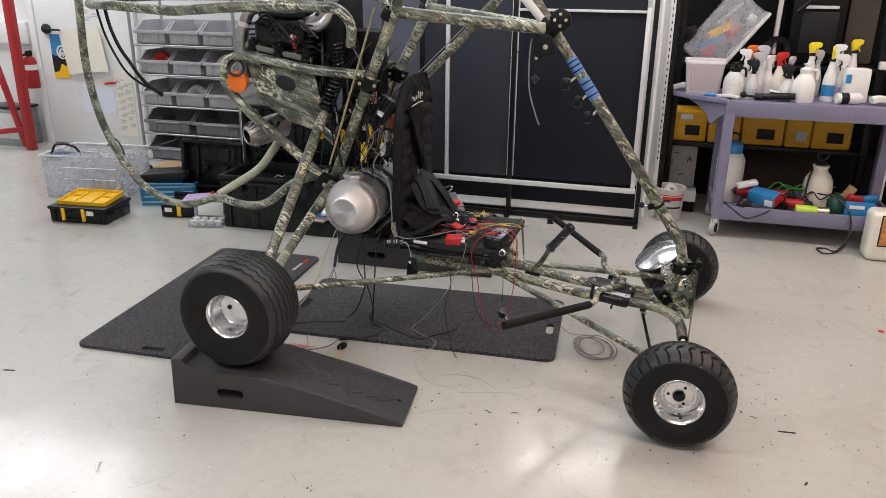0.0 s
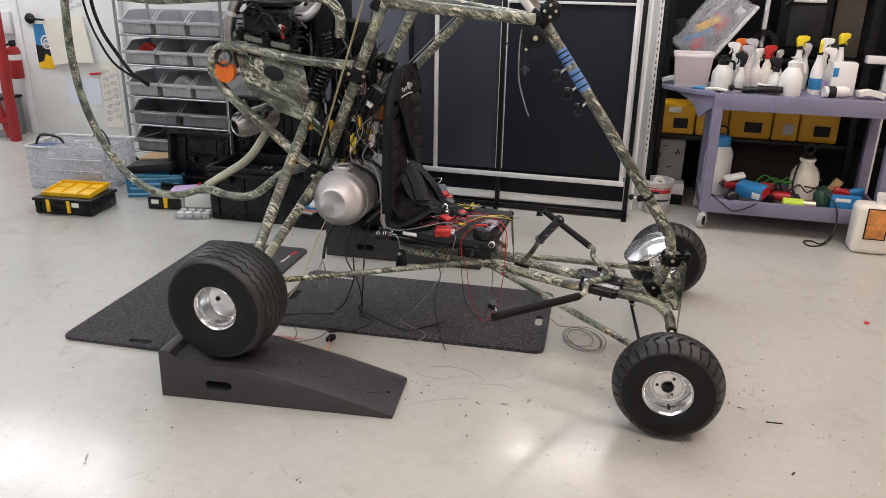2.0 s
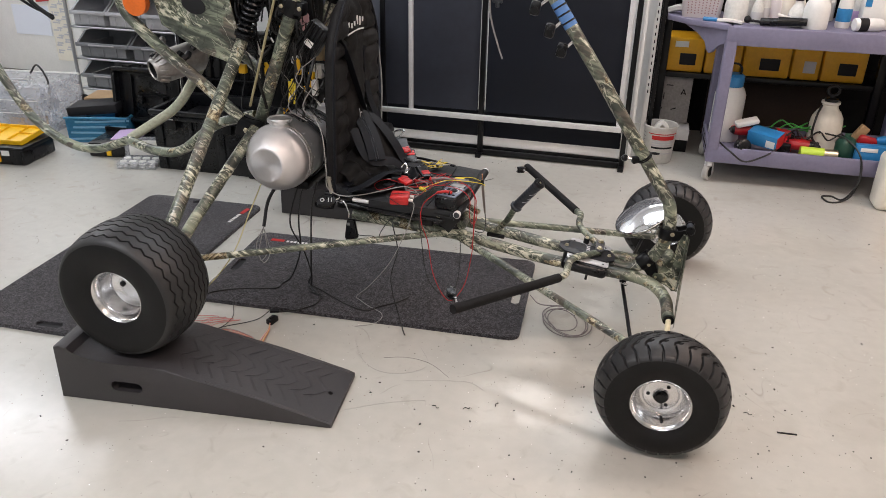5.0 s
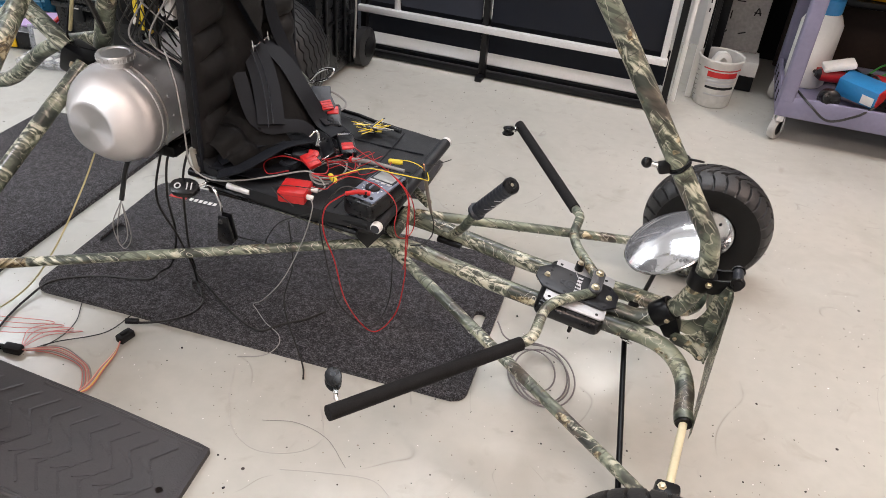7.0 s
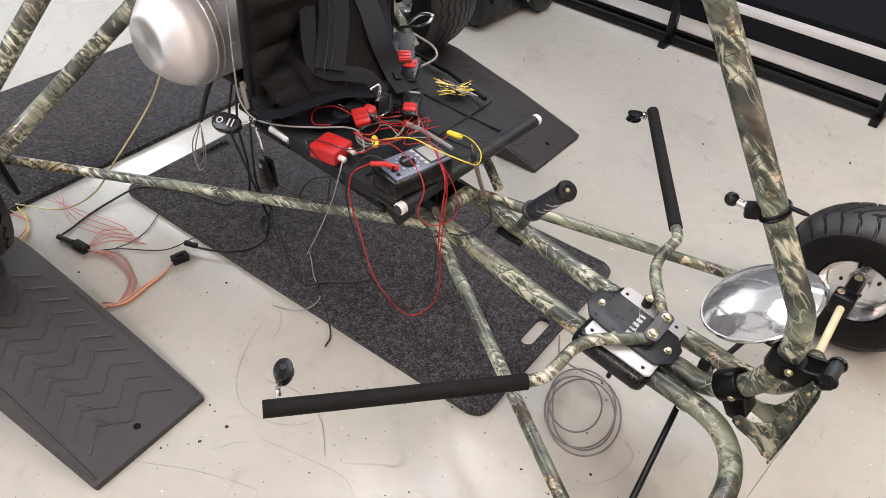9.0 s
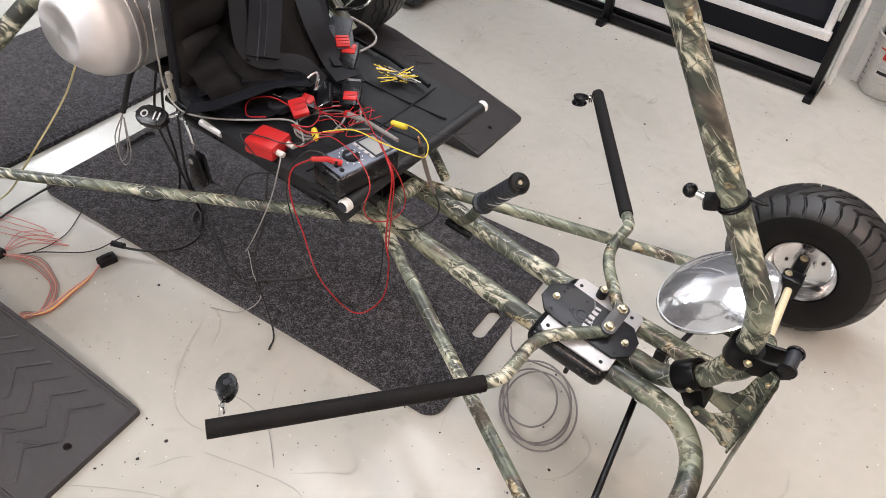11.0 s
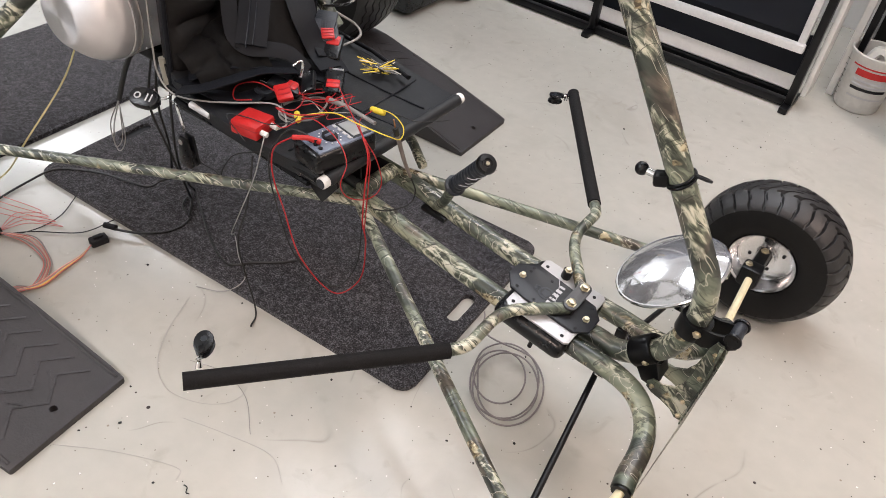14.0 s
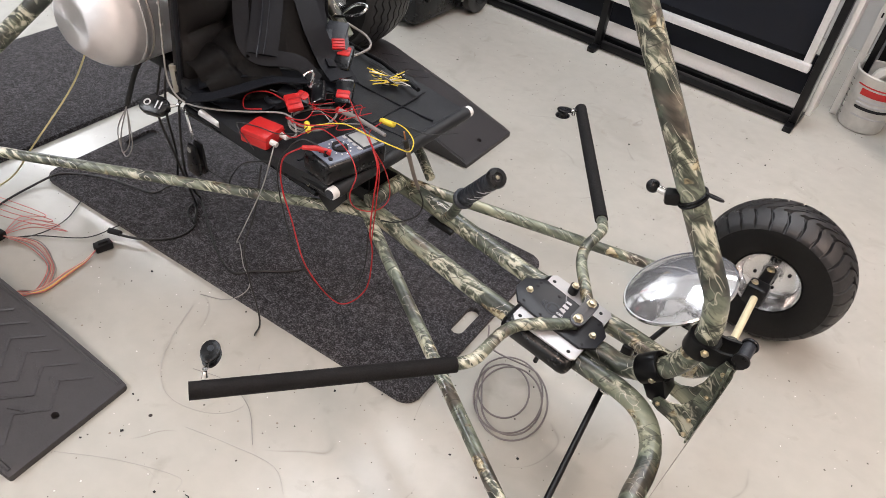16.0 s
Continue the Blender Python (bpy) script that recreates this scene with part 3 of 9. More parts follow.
def ramp(x_tip, y_mid, yaw, label, first=0):
    """Wheel ramp: lip, level seat for the wheel, chevroned slope, hollow hand slots in the sides."""
    L, W, H = 0.9, 0.285, 0.15
    m = pose(x_tip, y_mid, 0, 0, 0, yaw)
    ob = thing("wheel_ramp", label, "wheel ramp", (x_tip, y_mid, 0), "wheel ramps")
    side = [(0, 0), (0, 0.016), (-0.03, 0.024), (-0.25, 0.084), (-0.45, 0.128), (-0.53, H), (-0.57, H + 0.001), (-0.62, H + 0.002), (-0.66, H + 0.001), (-0.72, H + 0.002), (-0.80, H + 0.008), (-0.835, H + 0.02), (-0.85, 0.192), (-0.875, 0.198), (-0.895, 0.19), (-0.9, 0)]
    bm = B()
    bm_prism(bm, [(x, z) for x, z in side], W, m @ pose(0, W / 2, 0, 90, 0, 0), 0.006)
    body = part("body", bm, RAMPM, ob)
    cut(body, [lambda bm: bm_prism(bm, rounded_rect(0.105, 0.036, 0.018), 1.0, m @ pose(-0.665, 0.5, 0.068, 90, 0, 0)), lambda bm: bm_lathe(bm, [(0, 0.012), (0.008, 0.012), (0.008, 0.2), (0, 0.2)], 14, m @ pose(-0.043, -0.002, 0))])

    def height(x):
        for (xa, za), (xb, zb) in zip(side[1:], side[2:]):
            if xb <= x <= xa:
                return za + (zb - za) * (xa - x) / (xa - xb)
        return 0.016
    for s in (-1, 1):
        pts = [m @ Vector((x, s * (W / 2 - 0.011), height(x) - 0.001)) for x in (-0.012, -0.1, -0.2, -0.3, -0.4, -0.5, -0.545)]
        part("edge_ridge", bm_tube(B(), pts[:-2], 0.0045, 8), RAMPM, ob)
    rib = B()
    for k in range(first, 10):
        x0 = -0.06 - k * 0.047
        zig = [(x0 - 0.04 * (q % 2), -0.108 + 0.054 * q) for q in range(5)]
        pts = [m @ Vector((x, y, height(max(x, -0.55)) + 0.0004)) for x, y in zig]
        bm_tube(rib, pts, 0, 6, flat=(0.0042, 0.0004))
        for s in (-1, 1):
            a, b_ = Vector((x0 - 0.02, s * 0.027, height(x0 - 0.02) + 0.0004)), Vector((x0 - 0.058, s * 0.05, height(x0 - 0.058) + 0.0004))
            bm_tube(rib, [m @ a, m @ b_], 0, 6, flat=(0.0035, 0.0007))
    tagged(part("chevron_tread", rib, RAMPM, ob), kind="stuff")
    return ob


ramp(-0.643, 2.150, 6.0, "black moulded rubber wheel ramp with chevron slope")
ramp(-0.638, 3.682, 2.0, "black moulded rubber wheel ramp, worn smooth at the tip", 6)

# ---- trike ----
YC = 2.885
trike = thing("trike", "camouflage tube-framed powered paraglider trike on ramps", "trike", (-0.5, YC, 0))


def near_far(p, s):
    """Mirrors an offset point (x, offset, z) to side s: -1 near, 1 far."""
    return (p[0], YC + s * p[1], p[2])


def tyre_mesh(R, W, rim, kind):
    """Tyre about the y axis; the tread grooves are cut as real relief along their own curves."""
    bm = B()
    drop = 0.016 if kind == "rib" else 0.0215

    def section(u):
        a = abs(u)
        if a < 0.62:
            return u / 0.62 * W * 0.42, R - drop * (a / 0.62) ** 2
        if a < 0.74:
            q = (a - 0.62) / 0.12
            return math.copysign(W * (0.42 + 0.075 * math.sin(q * math.pi / 2)), u), R - drop - 0.03 * (1 - math.cos(q * math.pi / 2))
        q = (a - 0.74) / 0.26
        return math.copysign(W * (0.495 + 0.012 * math.sin(q * math.pi) - 0.075 * q * q), u), (R - drop - 0.03) + (rim - R + drop + 0.03) * q

    side = [0.66, 0.70, 0.74, 0.79, 0.85, 0.91, 0.96, 1.0]
    rows = [(-q, 0.0, 0.0) for q in side[::-1]]  # (u, zigzag share, depth)
    if kind == "rib":
        nt = 360
        for c in (-0.54, -0.36, -0.18, 0.0, 0.18, 0.36, 0.54):
            rows += [(c - 0.019, 0.03, 0.0), (c - 0.009, 0.03, 0.0075), (c + 0.009, 0.03, 0.0075), (c + 0.019, 0.03, 0.0), (c + 0.09, 0.0, 0.0)]
        rows.pop()
    else:
        nt = 420
        rows += [(-0.62 + 0.031 * k, 0.0, 0.0) for k in range(41)]
    rows += [(q, 0.0, 0.0) for q in side]
    rings = []
    for i in range(nt):
        ring = []
        for u, zig, depth in rows:
            th = 2 * math.pi * i / nt
            g = depth
            if kind == "rib":
                ph = (i * 30 / nt) % 1
                y, r = section(u + zig * (abs(ph * 2 - 1) * 2 - 1))
            else:
                v = u / 0.62
                y, r = section(u)
                if abs(v) <= 1.12:
                    # the grooves sweep in S curves from each shoulder to a hook beside the centre
                    sweep = 1.1 * math.sin(v * 2.2) + 0.25 * math.sin(v * 6.0)
                    th += sweep * 2 * math.pi / 30
                    k = i % 14
                    if (v > 0.05 and k in (0, 1)) or (v < -0.05 and k in (7, 8)):
                        g = 0.009
                    if 0.28 < abs(v) < 0.36 and (k + (0 if v > 0 else 7)) % 14 in (0, 1, 2, 3, 4, 5, 6):
                        g = 0.008
                else:
                    th += math.copysign(1.1 * math.sin(2.46) + 0.25 * math.sin(6.7), u) * 2 * math.pi / 30
            ring.append(bm.verts.new(((r - g) * math.sin(th), y, (r - g) * math.cos(th))))
        rings.append(ring)
    for i in range(nt):
        a, b = rings[i], rings[(i + 1) % nt]
        for k in range(len(rows) - 1):
            f = bm.faces.new((a[k], a[k + 1], b[k + 1], b[k]))
            f.material_index = 1 if abs(rows[k][0] + rows[k + 1][0]) > 1.36 else 0
    return bm


def wheel(name, x, y, z, s, kind, R, W, label, spin=0.0, cant=0.0):
    """s: -1 where the outer face looks to -y."""
    m = pose(x, y, z, cant, spin, 0) @ (Matrix.Identity(4) if s < 0 else pose(0, 0, 0, 0, 0, 180))
    w = part(name, bm_tube(B(), [m @ Vector((0, -0.002 if kind == "rib" else -0.03, 0)), m @ Vector((0, 0.05, 0))], 0.016, 12), BLACK, trike, label)
    RIM = 0.0875
    bm = tyre_mesh(R, W, RIM, kind)
    bmesh.ops.transform(bm, matrix=m, verts=bm.verts)
    ty = part("tyre", bm, RUBBER, w, "ribbed black turf tyre" if kind == "rib" else "black tyre with curved lug tread", 48)
    ty.data.materials.append(SIDEW_SHADED)
    turn = m @ pose(0, 0, 0, 90, 0, 0)  # lathe axis z -> -y, outward on the near side
    d = 0.055 if kind == "rib" else 0.06
    h = W * 0.42
    prof = [(RIM + 0.002, h - 0.012), (RIM + 0.004, h - 0.004), (RIM - 0.002, h), (RIM - 0.008, h - 0.004), (RIM - 0.012, h - 0.012), (RIM - 0.016, h - 0.024), (RIM - 0.02, h - 0.03), (RIM - 0.023, h - d + 0.012), (0.06, h - d + 0.001), (0.054, h - d - 0.001), (0.048, h - d + 0.004), (0.024, h - d + 0.006), (0.022, h - d + 0.012), (0.0, h - d + 0.012)]
    if kind == "rib":
        prof = [(RIM + 0.002, h - 0.012), (RIM + 0.004, h - 0.004), (RIM - 0.002, h), (RIM - 0.008, h - 0.006), (RIM - 0.014, h - 0.03), (RIM - 0.02, h - 0.075), (RIM - 0.03, h - 0.082), (0.04, h - 0.085), (0.0, h - 0.086)]
    part("rim", bm_lathe(B(), prof, 48, turn), ALU, w, "machined bright aluminium rim")
    inner = [(RIM + 0.002, -h + 0.012), (RIM - 0.004, -h), (RIM - 0.014, -h + 0.012), (RIM - 0.02, -h + 0.05), (0.055, -h + 0.07), (0.04, -h + 0.05), (0.0, -h + 0.05)]
    if kind != "rib":
        inner = [(RIM + 0.002, -h + 0.012), (RIM - 0.004, -h), (RIM - 0.009, -h + 0.004), (RIM - 0.013, -h + 0.02), (RIM - 0.018, -h + 0.04), (0.062, -h + 0.046), (0.05, -h + 0.05), (0.028, -h + 0.05), (0.024, -h + 0.03), (0.0, -h + 0.03)]
    part("rim_back", bm_lathe(B(), inner, 40, turn), ALU, w)
    if kind != "rib":
        part("hub_cap", bm_lathe(B(), [(0.0215, h - d + 0.004), (0.0215, h - d + 0.014), (0.018, h - d + 0.016), (0.014, h - d + 0.008), (0.009, h - d + 0.008), (0.008, h - d + 0.017), (0, h - d + 0.018)], 20, turn), BLACK, w, "dark bearing and axle nut")
        for k in range(4):
            a = radians(28 + 90 * k)
            part("bolt_hole", bm_lathe(B(), [(0, -0.003), (0.0042, -0.003), (0.0042, 0.003), (0, 0.003)], 10, turn @ pose(0.042 * math.cos(a), 0.042 * math.sin(a), -h + 0.05)), INK, w)
        for k in range(3):
            a = radians(70 + 120 * k)
            part("lug_bolt", bm_lathe(B(), [(0.0055, h - d - 0.004), (0.0055, h - d + 0.0068), (0, h - d + 0.007)], 10, turn @ pose(0.036 * math.cos(a), 0.036 * math.sin(a), 0)), INK, w)
    else:
        part("valve_hole", bm_lathe(B(), [(0.009, h - 0.088), (0.009, h - 0.0815), (0, h - 0.081)], 14, turn @ pose(-0.034, -0.012, 0)), INK, w)
    if kind != "rib":
        part("valve_stem", bm_tube(B(), [turn @ Vector((0.02, -0.068, h - 0.06)), turn @ Vector((0.022, -0.062, h - 0.02))], 0.0045, 8), INK, w)
    return w


wheel("rear_wheel", -1.300, 2.076, 0.367, -1, "rib", 0.2139, 0.232, "aluminium rear wheel with a wide ribbed tyre", 20)
wheel("rear_wheel", -1.300, 3.682, 0.367, 1, "rib", 0.2139, 0.232, "aluminium rear wheel with a wide ribbed tyre", 75)
wheel("front_wheel", 0.328, 2.2176, 0.1895, -1, "lug", 0.1934, 0.157, "aluminium front wheel with a lugged tyre", 10)
wheel("front_wheel", 0.337, 3.5135, 0.1895, 1, "lug", 0.1934, 0.157, "aluminium front wheel with a lugged tyre", 40)


def frame_tube(name, pts, r, label="", bend=0.06, material=None, n=16):
    return part(name, bm_tube(B(), rounded_path(pts, bend, 8), r, n), material or CAMO, trike, label)


def bolt(p, axis, r=0.007, h=0.006, parent=None, material=None):
    a = Vector(p)
    m = along(a, a + Vector(axis))
    bm = bm_lathe(B(), [(r * 1.35, 0), (r * 1.35, 0.0012), (r, 0.0014), (r, h), (r * 0.8, h + 0.001), (0, h + 0.001)], 6, m)
    return part("bolt", bm, material or STEEL, parent or trike)


KR = 0.0212
# twin keel tubes, turned outwards at the front
for s in (-1, 1):
    frame_tube("keel_tube", spline([near_far(p, s) for p in ((-0.86, 0.06, 0.36), (-0.42, 0.064, 0.328), (-0.29, 0.065, 0.308), (-0.087, 0.066, 0.277), (0.06, 0.069, 0.268), (0.173, 0.071, 0.26), (0.225, 0.071, 0.254), (0.27, 0.08, 0.246), (0.304, 0.103, 0.236), (0.327, 0.139, 0.227), (0.338, 0.182, 0.219), (0.341, 0.233, 0.212), (0.346, 0.266, 0.208))], 8), KR, bend=0.0001)
    tip = near_far((0.346, 0.262, 0.208), s)
    hub = near_far((0.328, 0.565, 0.205), s)
    frame_tube("axle_rod", [tip, hub], 0.009, "cream fibreglass axle rod", material=FIBRE)
    frame_tube("end_plug", [near_far((0.3455, 0.262, 0.2085), s), near_far((0.3465, 0.272, 0.2075), s)], KR - 0.003, material=BLACK)
    # spindle fork behind each front wheel
    sp = part("spindle", bm_box(B(), (0, 0, 0), (0.034, 0.13, 0.038), 0.012, pose(0.333, YC + s * 0.527, 0.208, 0, 0, 0)), BLACK, trike, "black steering spindle")
    part("spindle_yoke", bm_box(B(), (0, 0, 0), (0.05, 0.045, 0.055), 0.008, pose(0.33, YC + s * 0.482, 0.208)), BLACK, sp)
    part("axle_stub", bm_tube(B(), [(0.332, YC + s * 0.54, 0.195), (0.332, YC + s * 0.62, 0.192)], 0.009, 10), STEEL, sp)
    bolt((0.333, YC + s * 0.567, 0.227), (0, 0, 1), 0.008, 0.006)
    bolt((0.318, YC + s * 0.48, 0.235), (0, 0, 1), 0.007, 0.006)
    # slim radius strut to the spindle
    frame_tube("radius_strut", [near_far((-0.43, 0.085, 0.33), s), near_far((0.285, 0.47, 0.185), s)], 0.0135, bend=0.01)
    # side tube back to the rear axle
    frame_tube("side_tube", [near_far((-0.40, 0.10, 0.36), s), near_far((-0.47, 0.15, 0.37), s), near_far((-1.33, 0.633, 0.354), s)], 0.0118, bend=0.02)
    bm = B()
    a2, b2 = Vector(near_far((-1.137, 0.165, 1.2), s)), Vector(near_far((-1.143, 0.165, 1.30), s))
    m2 = along(a2, b2)
    up_sh = part("spring_stub", bm_tube(B(), [a2, b2], 0.012, 10), BLACK, trike, "short black upper spring")
    part("coil_spring", bm_tube(bm, [m2 @ Vector((0.02 * math.cos(k * 0.45), 0.02 * math.sin(k * 0.45), k * 0.1 / 90)) for k in range(91)], 0.004, 6), GLOSSB, up_sh)
    # steering tie rod, dark
    frame_tube("tie_rod", [near_far((0.182, 0.045, 0.205), s), near_far((0.255, 0.56, 0.165), s)], 0.0065, "black tie rod", material=BLACK)
    part("rod_end", bm_lathe(B(), [(0.0, -0.008), (0.009, -0.006), (0.011, 0), (0.009, 0.006), (0, 0.008)], 12, pose(0.182, YC + s * 0.045, 0.214)), CHROME, trike)
    part("rod_bracket", bm_box(B(), (0, 0, 0), (0.026, 0.02, 0.036), 0.005, pose(0.182, YC + s * 0.052, 0.236)), BLACK, trike, "small black rod bracket")
    part("safety_wire", bm_tube(B(), spline([near_far(p, s) for p in ((0.176, 0.062, 0.222), (0.19, 0.05, 0.204), (0.2, 0.062, 0.214), (0.186, 0.072, 0.226))], 5), 0.0028, 6), CHROME, trike)
    # rear suspension arms
    frame_tube("upper_arm", [near_far((-1.262, 0.70, 0.45), s), near_far((-1.25, 0.615, 0.545), s), near_far((-1.212, 0.165, 1.01), s)], 0.0215, bend=0.03)
    frame_tube("lower_arm", [near_far((-1.275, 0.64, 0.38), s), near_far((-1.268, 0.52, 0.455), s), near_far((-1.165, 0.21, 0.715), s)], 0.02, bend=0.03)
    frame_tube("rear_axle", [near_far((-1.318, 0.77, 0.347), s), near_far((-1.318, 0.62, 0.347), s)], 0.017, "dark rear axle stub", material=BLACK)
    part("axle_plate", bm_box(B(), (0, 0, 0), (0.1, 0.012, 0.22), 0.004, pose(-1.285, YC + s * 0.645, 0.40, -8 * s, 0, 0)), BLACK, trike, "black axle plate")
    # main upright from the pivot to the seat frame
    frame_tube("upright_tube", [near_far((-1.22, 0.10, 0.67), s), near_far((-0.865, 0.235, 1.43), s), near_far((-0.80, 0.25, 1.60), s)], 0.0225, bend=0.03)
    # coil-over
    bm = B()
    a, b = Vector(near_far((-1.207, 0.167, 1.02), s)), Vector(near_far((-1.135, 0.167, 1.175), s))
    m = along(a, b)
    ln = (b - a).length
    pts = [m @ Vector((0.027 * math.cos(k * 0.42), 0.027 * math.sin(k * 0.42), 0.012 + k * (ln - 0.024) / 115)) for k in range(116)]
    sh = part("shock_absorber", bm_tube(B(), [a, b], 0.015, 12), BLACK, trike, "black coil-over shock absorber")
    part("coil_spring", bm_tube(bm, pts, 0.0055, 7), GLOSSB, sh)
    for q in (0.01, ln - 0.012):
        part("spring_seat", bm_lathe(B(), [(0.0, 0), (0.034, 0), (0.034, 0.01), (0, 0.01)], 20, m @ pose(0, 0, q)), BLACK, sh)

YN = YC - 0.018
# centre mast: out of the keel, round the nose and up over the seat
frame_tube("mast", spline([(0.05, YN, 0.274), (0.15, YN, 0.266), (0.2, YN, 0.264), (0.247, YN, 0.291), (0.288, YN, 0.34), (0.312, YN, 0.408), (0.316, YN - 0.003, 0.468)], 6) + [(0.304, YN - 0.004, 0.53), (0.023, YN + 0.022, 0.94), (-0.275, YN + 0.059, 1.35), (-0.4, YN + 0.075, 1.523)], 0.0224, "camouflage mast tube", 0.02)


def collar(a, b, r, parent=None, label="black tube clamp"):
    a, b = Vector(a), Vector(b)
    ob = part("tube_clamp", bm_lathe(B(), [(r, 0), (r + 0.007, 0), (r + 0.008, 0.002), (r + 0.008, (b - a).length - 0.002), (r + 0.007, (b - a).length), (r, (b - a).length), (r, 0)], 24, along(a, b)), BLACK, parent or trike, label)
    return ob


c1 = collar((0.311, YN, 0.4), (0.315, YN, 0.438), 0.0228)
for s in (-1, 1):
    arm = bm_prism(B(), [(-0.03, -0.016), (0.02, -0.022), (0.058, -0.004), (0.075, 0.01), (0.078, 0.024), (0.066, 0.032), (0.03, 0.018), (-0.024, 0.018)], 0.006, pose(0.322, YN + s * 0.0215 + 0.003, 0.42, 90, 0, 0), 0.0015)
    part("clamp_arm", arm, BLACK, c1)
    part("spool_flange", bm_lathe(B(), [(0, 0), (0.015, 0), (0.016, 0.002), (0.016, 0.004), (0.015, 0.006), (0, 0.006)], 26, pose(0.386, YN + s * 0.024 + 0.003, 0.446, 90, 0, 0)), GLOSSB, c1)
part("clamp_roller", bm_tube(B(), [(0.386, YN - 0.022, 0.446), (0.386, YN + 0.022, 0.446)], 0.0118, 24), GRIPM, c1, "dark roller spool")
bolt((0.328, YN - 0.031, 0.427), (0, -1, 0), 0.0062, 0.005, c1)
c2 = collar((0.236, YN, 0.284), (0.27, YN, 0.319), 0.0235)
part("clamp_ear", bm_prism(B(), [(-0.024, 0.03), (0.012, 0.03), (0.03, -0.012), (0.022, -0.036), (-0.004, -0.032), (-0.022, -0.005)], 0.05, pose(0.272, YN + 0.025, 0.278, 90, 0, 0), 0.003), BLACK, c2)
bolt((0.264, YN - 0.027, 0.298), (0, -1, 0), 0.0062, 0.005, c2)
# side plates from the clamp down to the bracket, and thin gussets out to the axle tubes
for s in (-1, 1):
    side_outline = [(0.366, 0.434), (0.384, 0.424), (0.388, 0.405), (0.382, 0.31), (0.375, 0.224), (0.368, 0.207), (0.354, 0.206), (0.342, 0.222), (0.32, 0.232), (0.296, 0.236), (0.283, 0.245), (0.281, 0.258), (0.29, 0.27), (0.312, 0.268), (0.334, 0.28), (0.347, 0.306), (0.354, 0.355), (0.357, 0.41)]
    pl = part("nose_plate", bm_prism(B(), side_outline, 0.005, pose(0, YN + s * 0.0285 + 0.0025, 0, 90, 0, 0), 0.0012), CAMO, trike, "folded camouflage nose plate", 20)
    part("plate_flange", bm_tube(B(), [(0.377, YN + s * 0.034, 0.428), (0.379, YN + s * 0.036, 0.33), (0.37, YN + s * 0.038, 0.215)], 0, 8, flat=(0.011, 0.003)), CAMO, pl)
    sheet = B()
    rim = [(0.387, 0.034, 0.425), (0.376, 0.034, 0.216), (0.362, 0.274, 0.186), (0.364, 0.278, 0.212)]
    face = sheet.faces.new([sheet.verts.new((x, YN + s * y, z)) for x, y, z in rim])
    bmesh.ops.solidify(sheet, geom=[face], thickness=0.005)
    part("gusset", sheet, CAMO, pl, "thin camouflage gusset")
    for q in ((0.372, 0.404), (0.366, 0.334), (0.357, 0.258), (0.293, 0.254), (0.36, 0.218)):
        bolt((q[0], YN + s * 0.0315, q[1]), (0, s, 0), 0.0042, 0.004, pl)

# steering deck: aluminium and black plates over the keel
YD = 2.86
DM = pose(0.04, YD, 0.309, 0, 8, 0)  # the deck slopes down forwards with the keel


def oct_plate(x0, x1, y0, y1, c):
    return [(x0 + c, y0), (x1 - c, y0), (x1, y0 + c), (x1, y1 - c), (x1 - c, y1), (x0 + c, y1), (x0, y1 - c), (x0, y0 + c)]


deck = part("steering_deck", bm_prism(B(), oct_plate(-0.066, 0.086, -0.085, 0.09, 0.008), 0.005, DM @ pose(0, 0, -0.005), 0.001), mat("matt_aluminium", (0.56, 0.56, 0.57), 0.42, 0.35, vary=0.06, scale=20, rvary=0.08), trike, "pale aluminium steering deck plate")
part("deck_cover", bm_prism(B(), [(-0.102, -0.016), (-0.078, -0.046), (-0.04, -0.05), (0.078, -0.052), (0.104, -0.026), (0.104, 0.018), (0.08, 0.045), (-0.03, 0.05), (-0.07, 0.054), (-0.102, 0.02)], 0.006, DM, 0.0015), mat("dark_anodised_plate", (0.012, 0.013, 0.017), 0.38, spec=0.45, vary=0.2, scale=25, rvary=0.08), deck, "dark grey anodised cover plate")
part("deck_block", bm_box(B(), (0, 0, 0), (0.168, 0.2, 0.044), 0.019, DM @ pose(0.004, 0, -0.028), 4), GLOSSB, deck, "black block under the deck")
part("block_stud", bm_tube(B(), [DM @ Vector((0.02, -0.085, -0.05)), DM @ Vector((0.02, -0.085, -0.068))], 0.005, 8), BLACK, deck)
part("crest_mark", bm_lathe(B(), [(0.013, 0), (0.017, 0), (0.017, 0.0005), (0.013, 0.0005)], 24, DM @ pose(-0.014, -0.006, 0.0062)), GRIPM, deck)
part("crest_field", bm_prism(B(), [(-0.008, -0.008), (0.004, -0.01), (0.01, 0.0), (0.004, 0.01), (-0.008, 0.008)], 0.0004, DM @ pose(-0.014, -0.006, 0.0062)), GRIPM, deck)
for k in range(5):
    part("crest_crown", bm_box(B(), (0, 0, 0), (0.009, 0.0022, 0.0006), 0, DM @ pose(-0.037, -0.012 + k * 0.003, 0.0064, 0, 0, -20 + 10 * k)), GRIPM, deck)
for k in range(7):
    part("logo_bar", bm_box(B(), (0, 0, 0), (0.0125, 0.0085 if k % 3 else 0.006, 0.0006), 0, DM @ pose(0.003, -0.052 + k * 0.0142, 0.0064)), GREYP, deck)
part("logo_swoosh", bm_tube(B(), [DM @ Vector((0.016 - 0.03 * (q / 9) ** 2, -0.05 + 0.1 * q / 9, 0.0062)) for q in range(10)], 0.0006, 5), GREYP, deck)
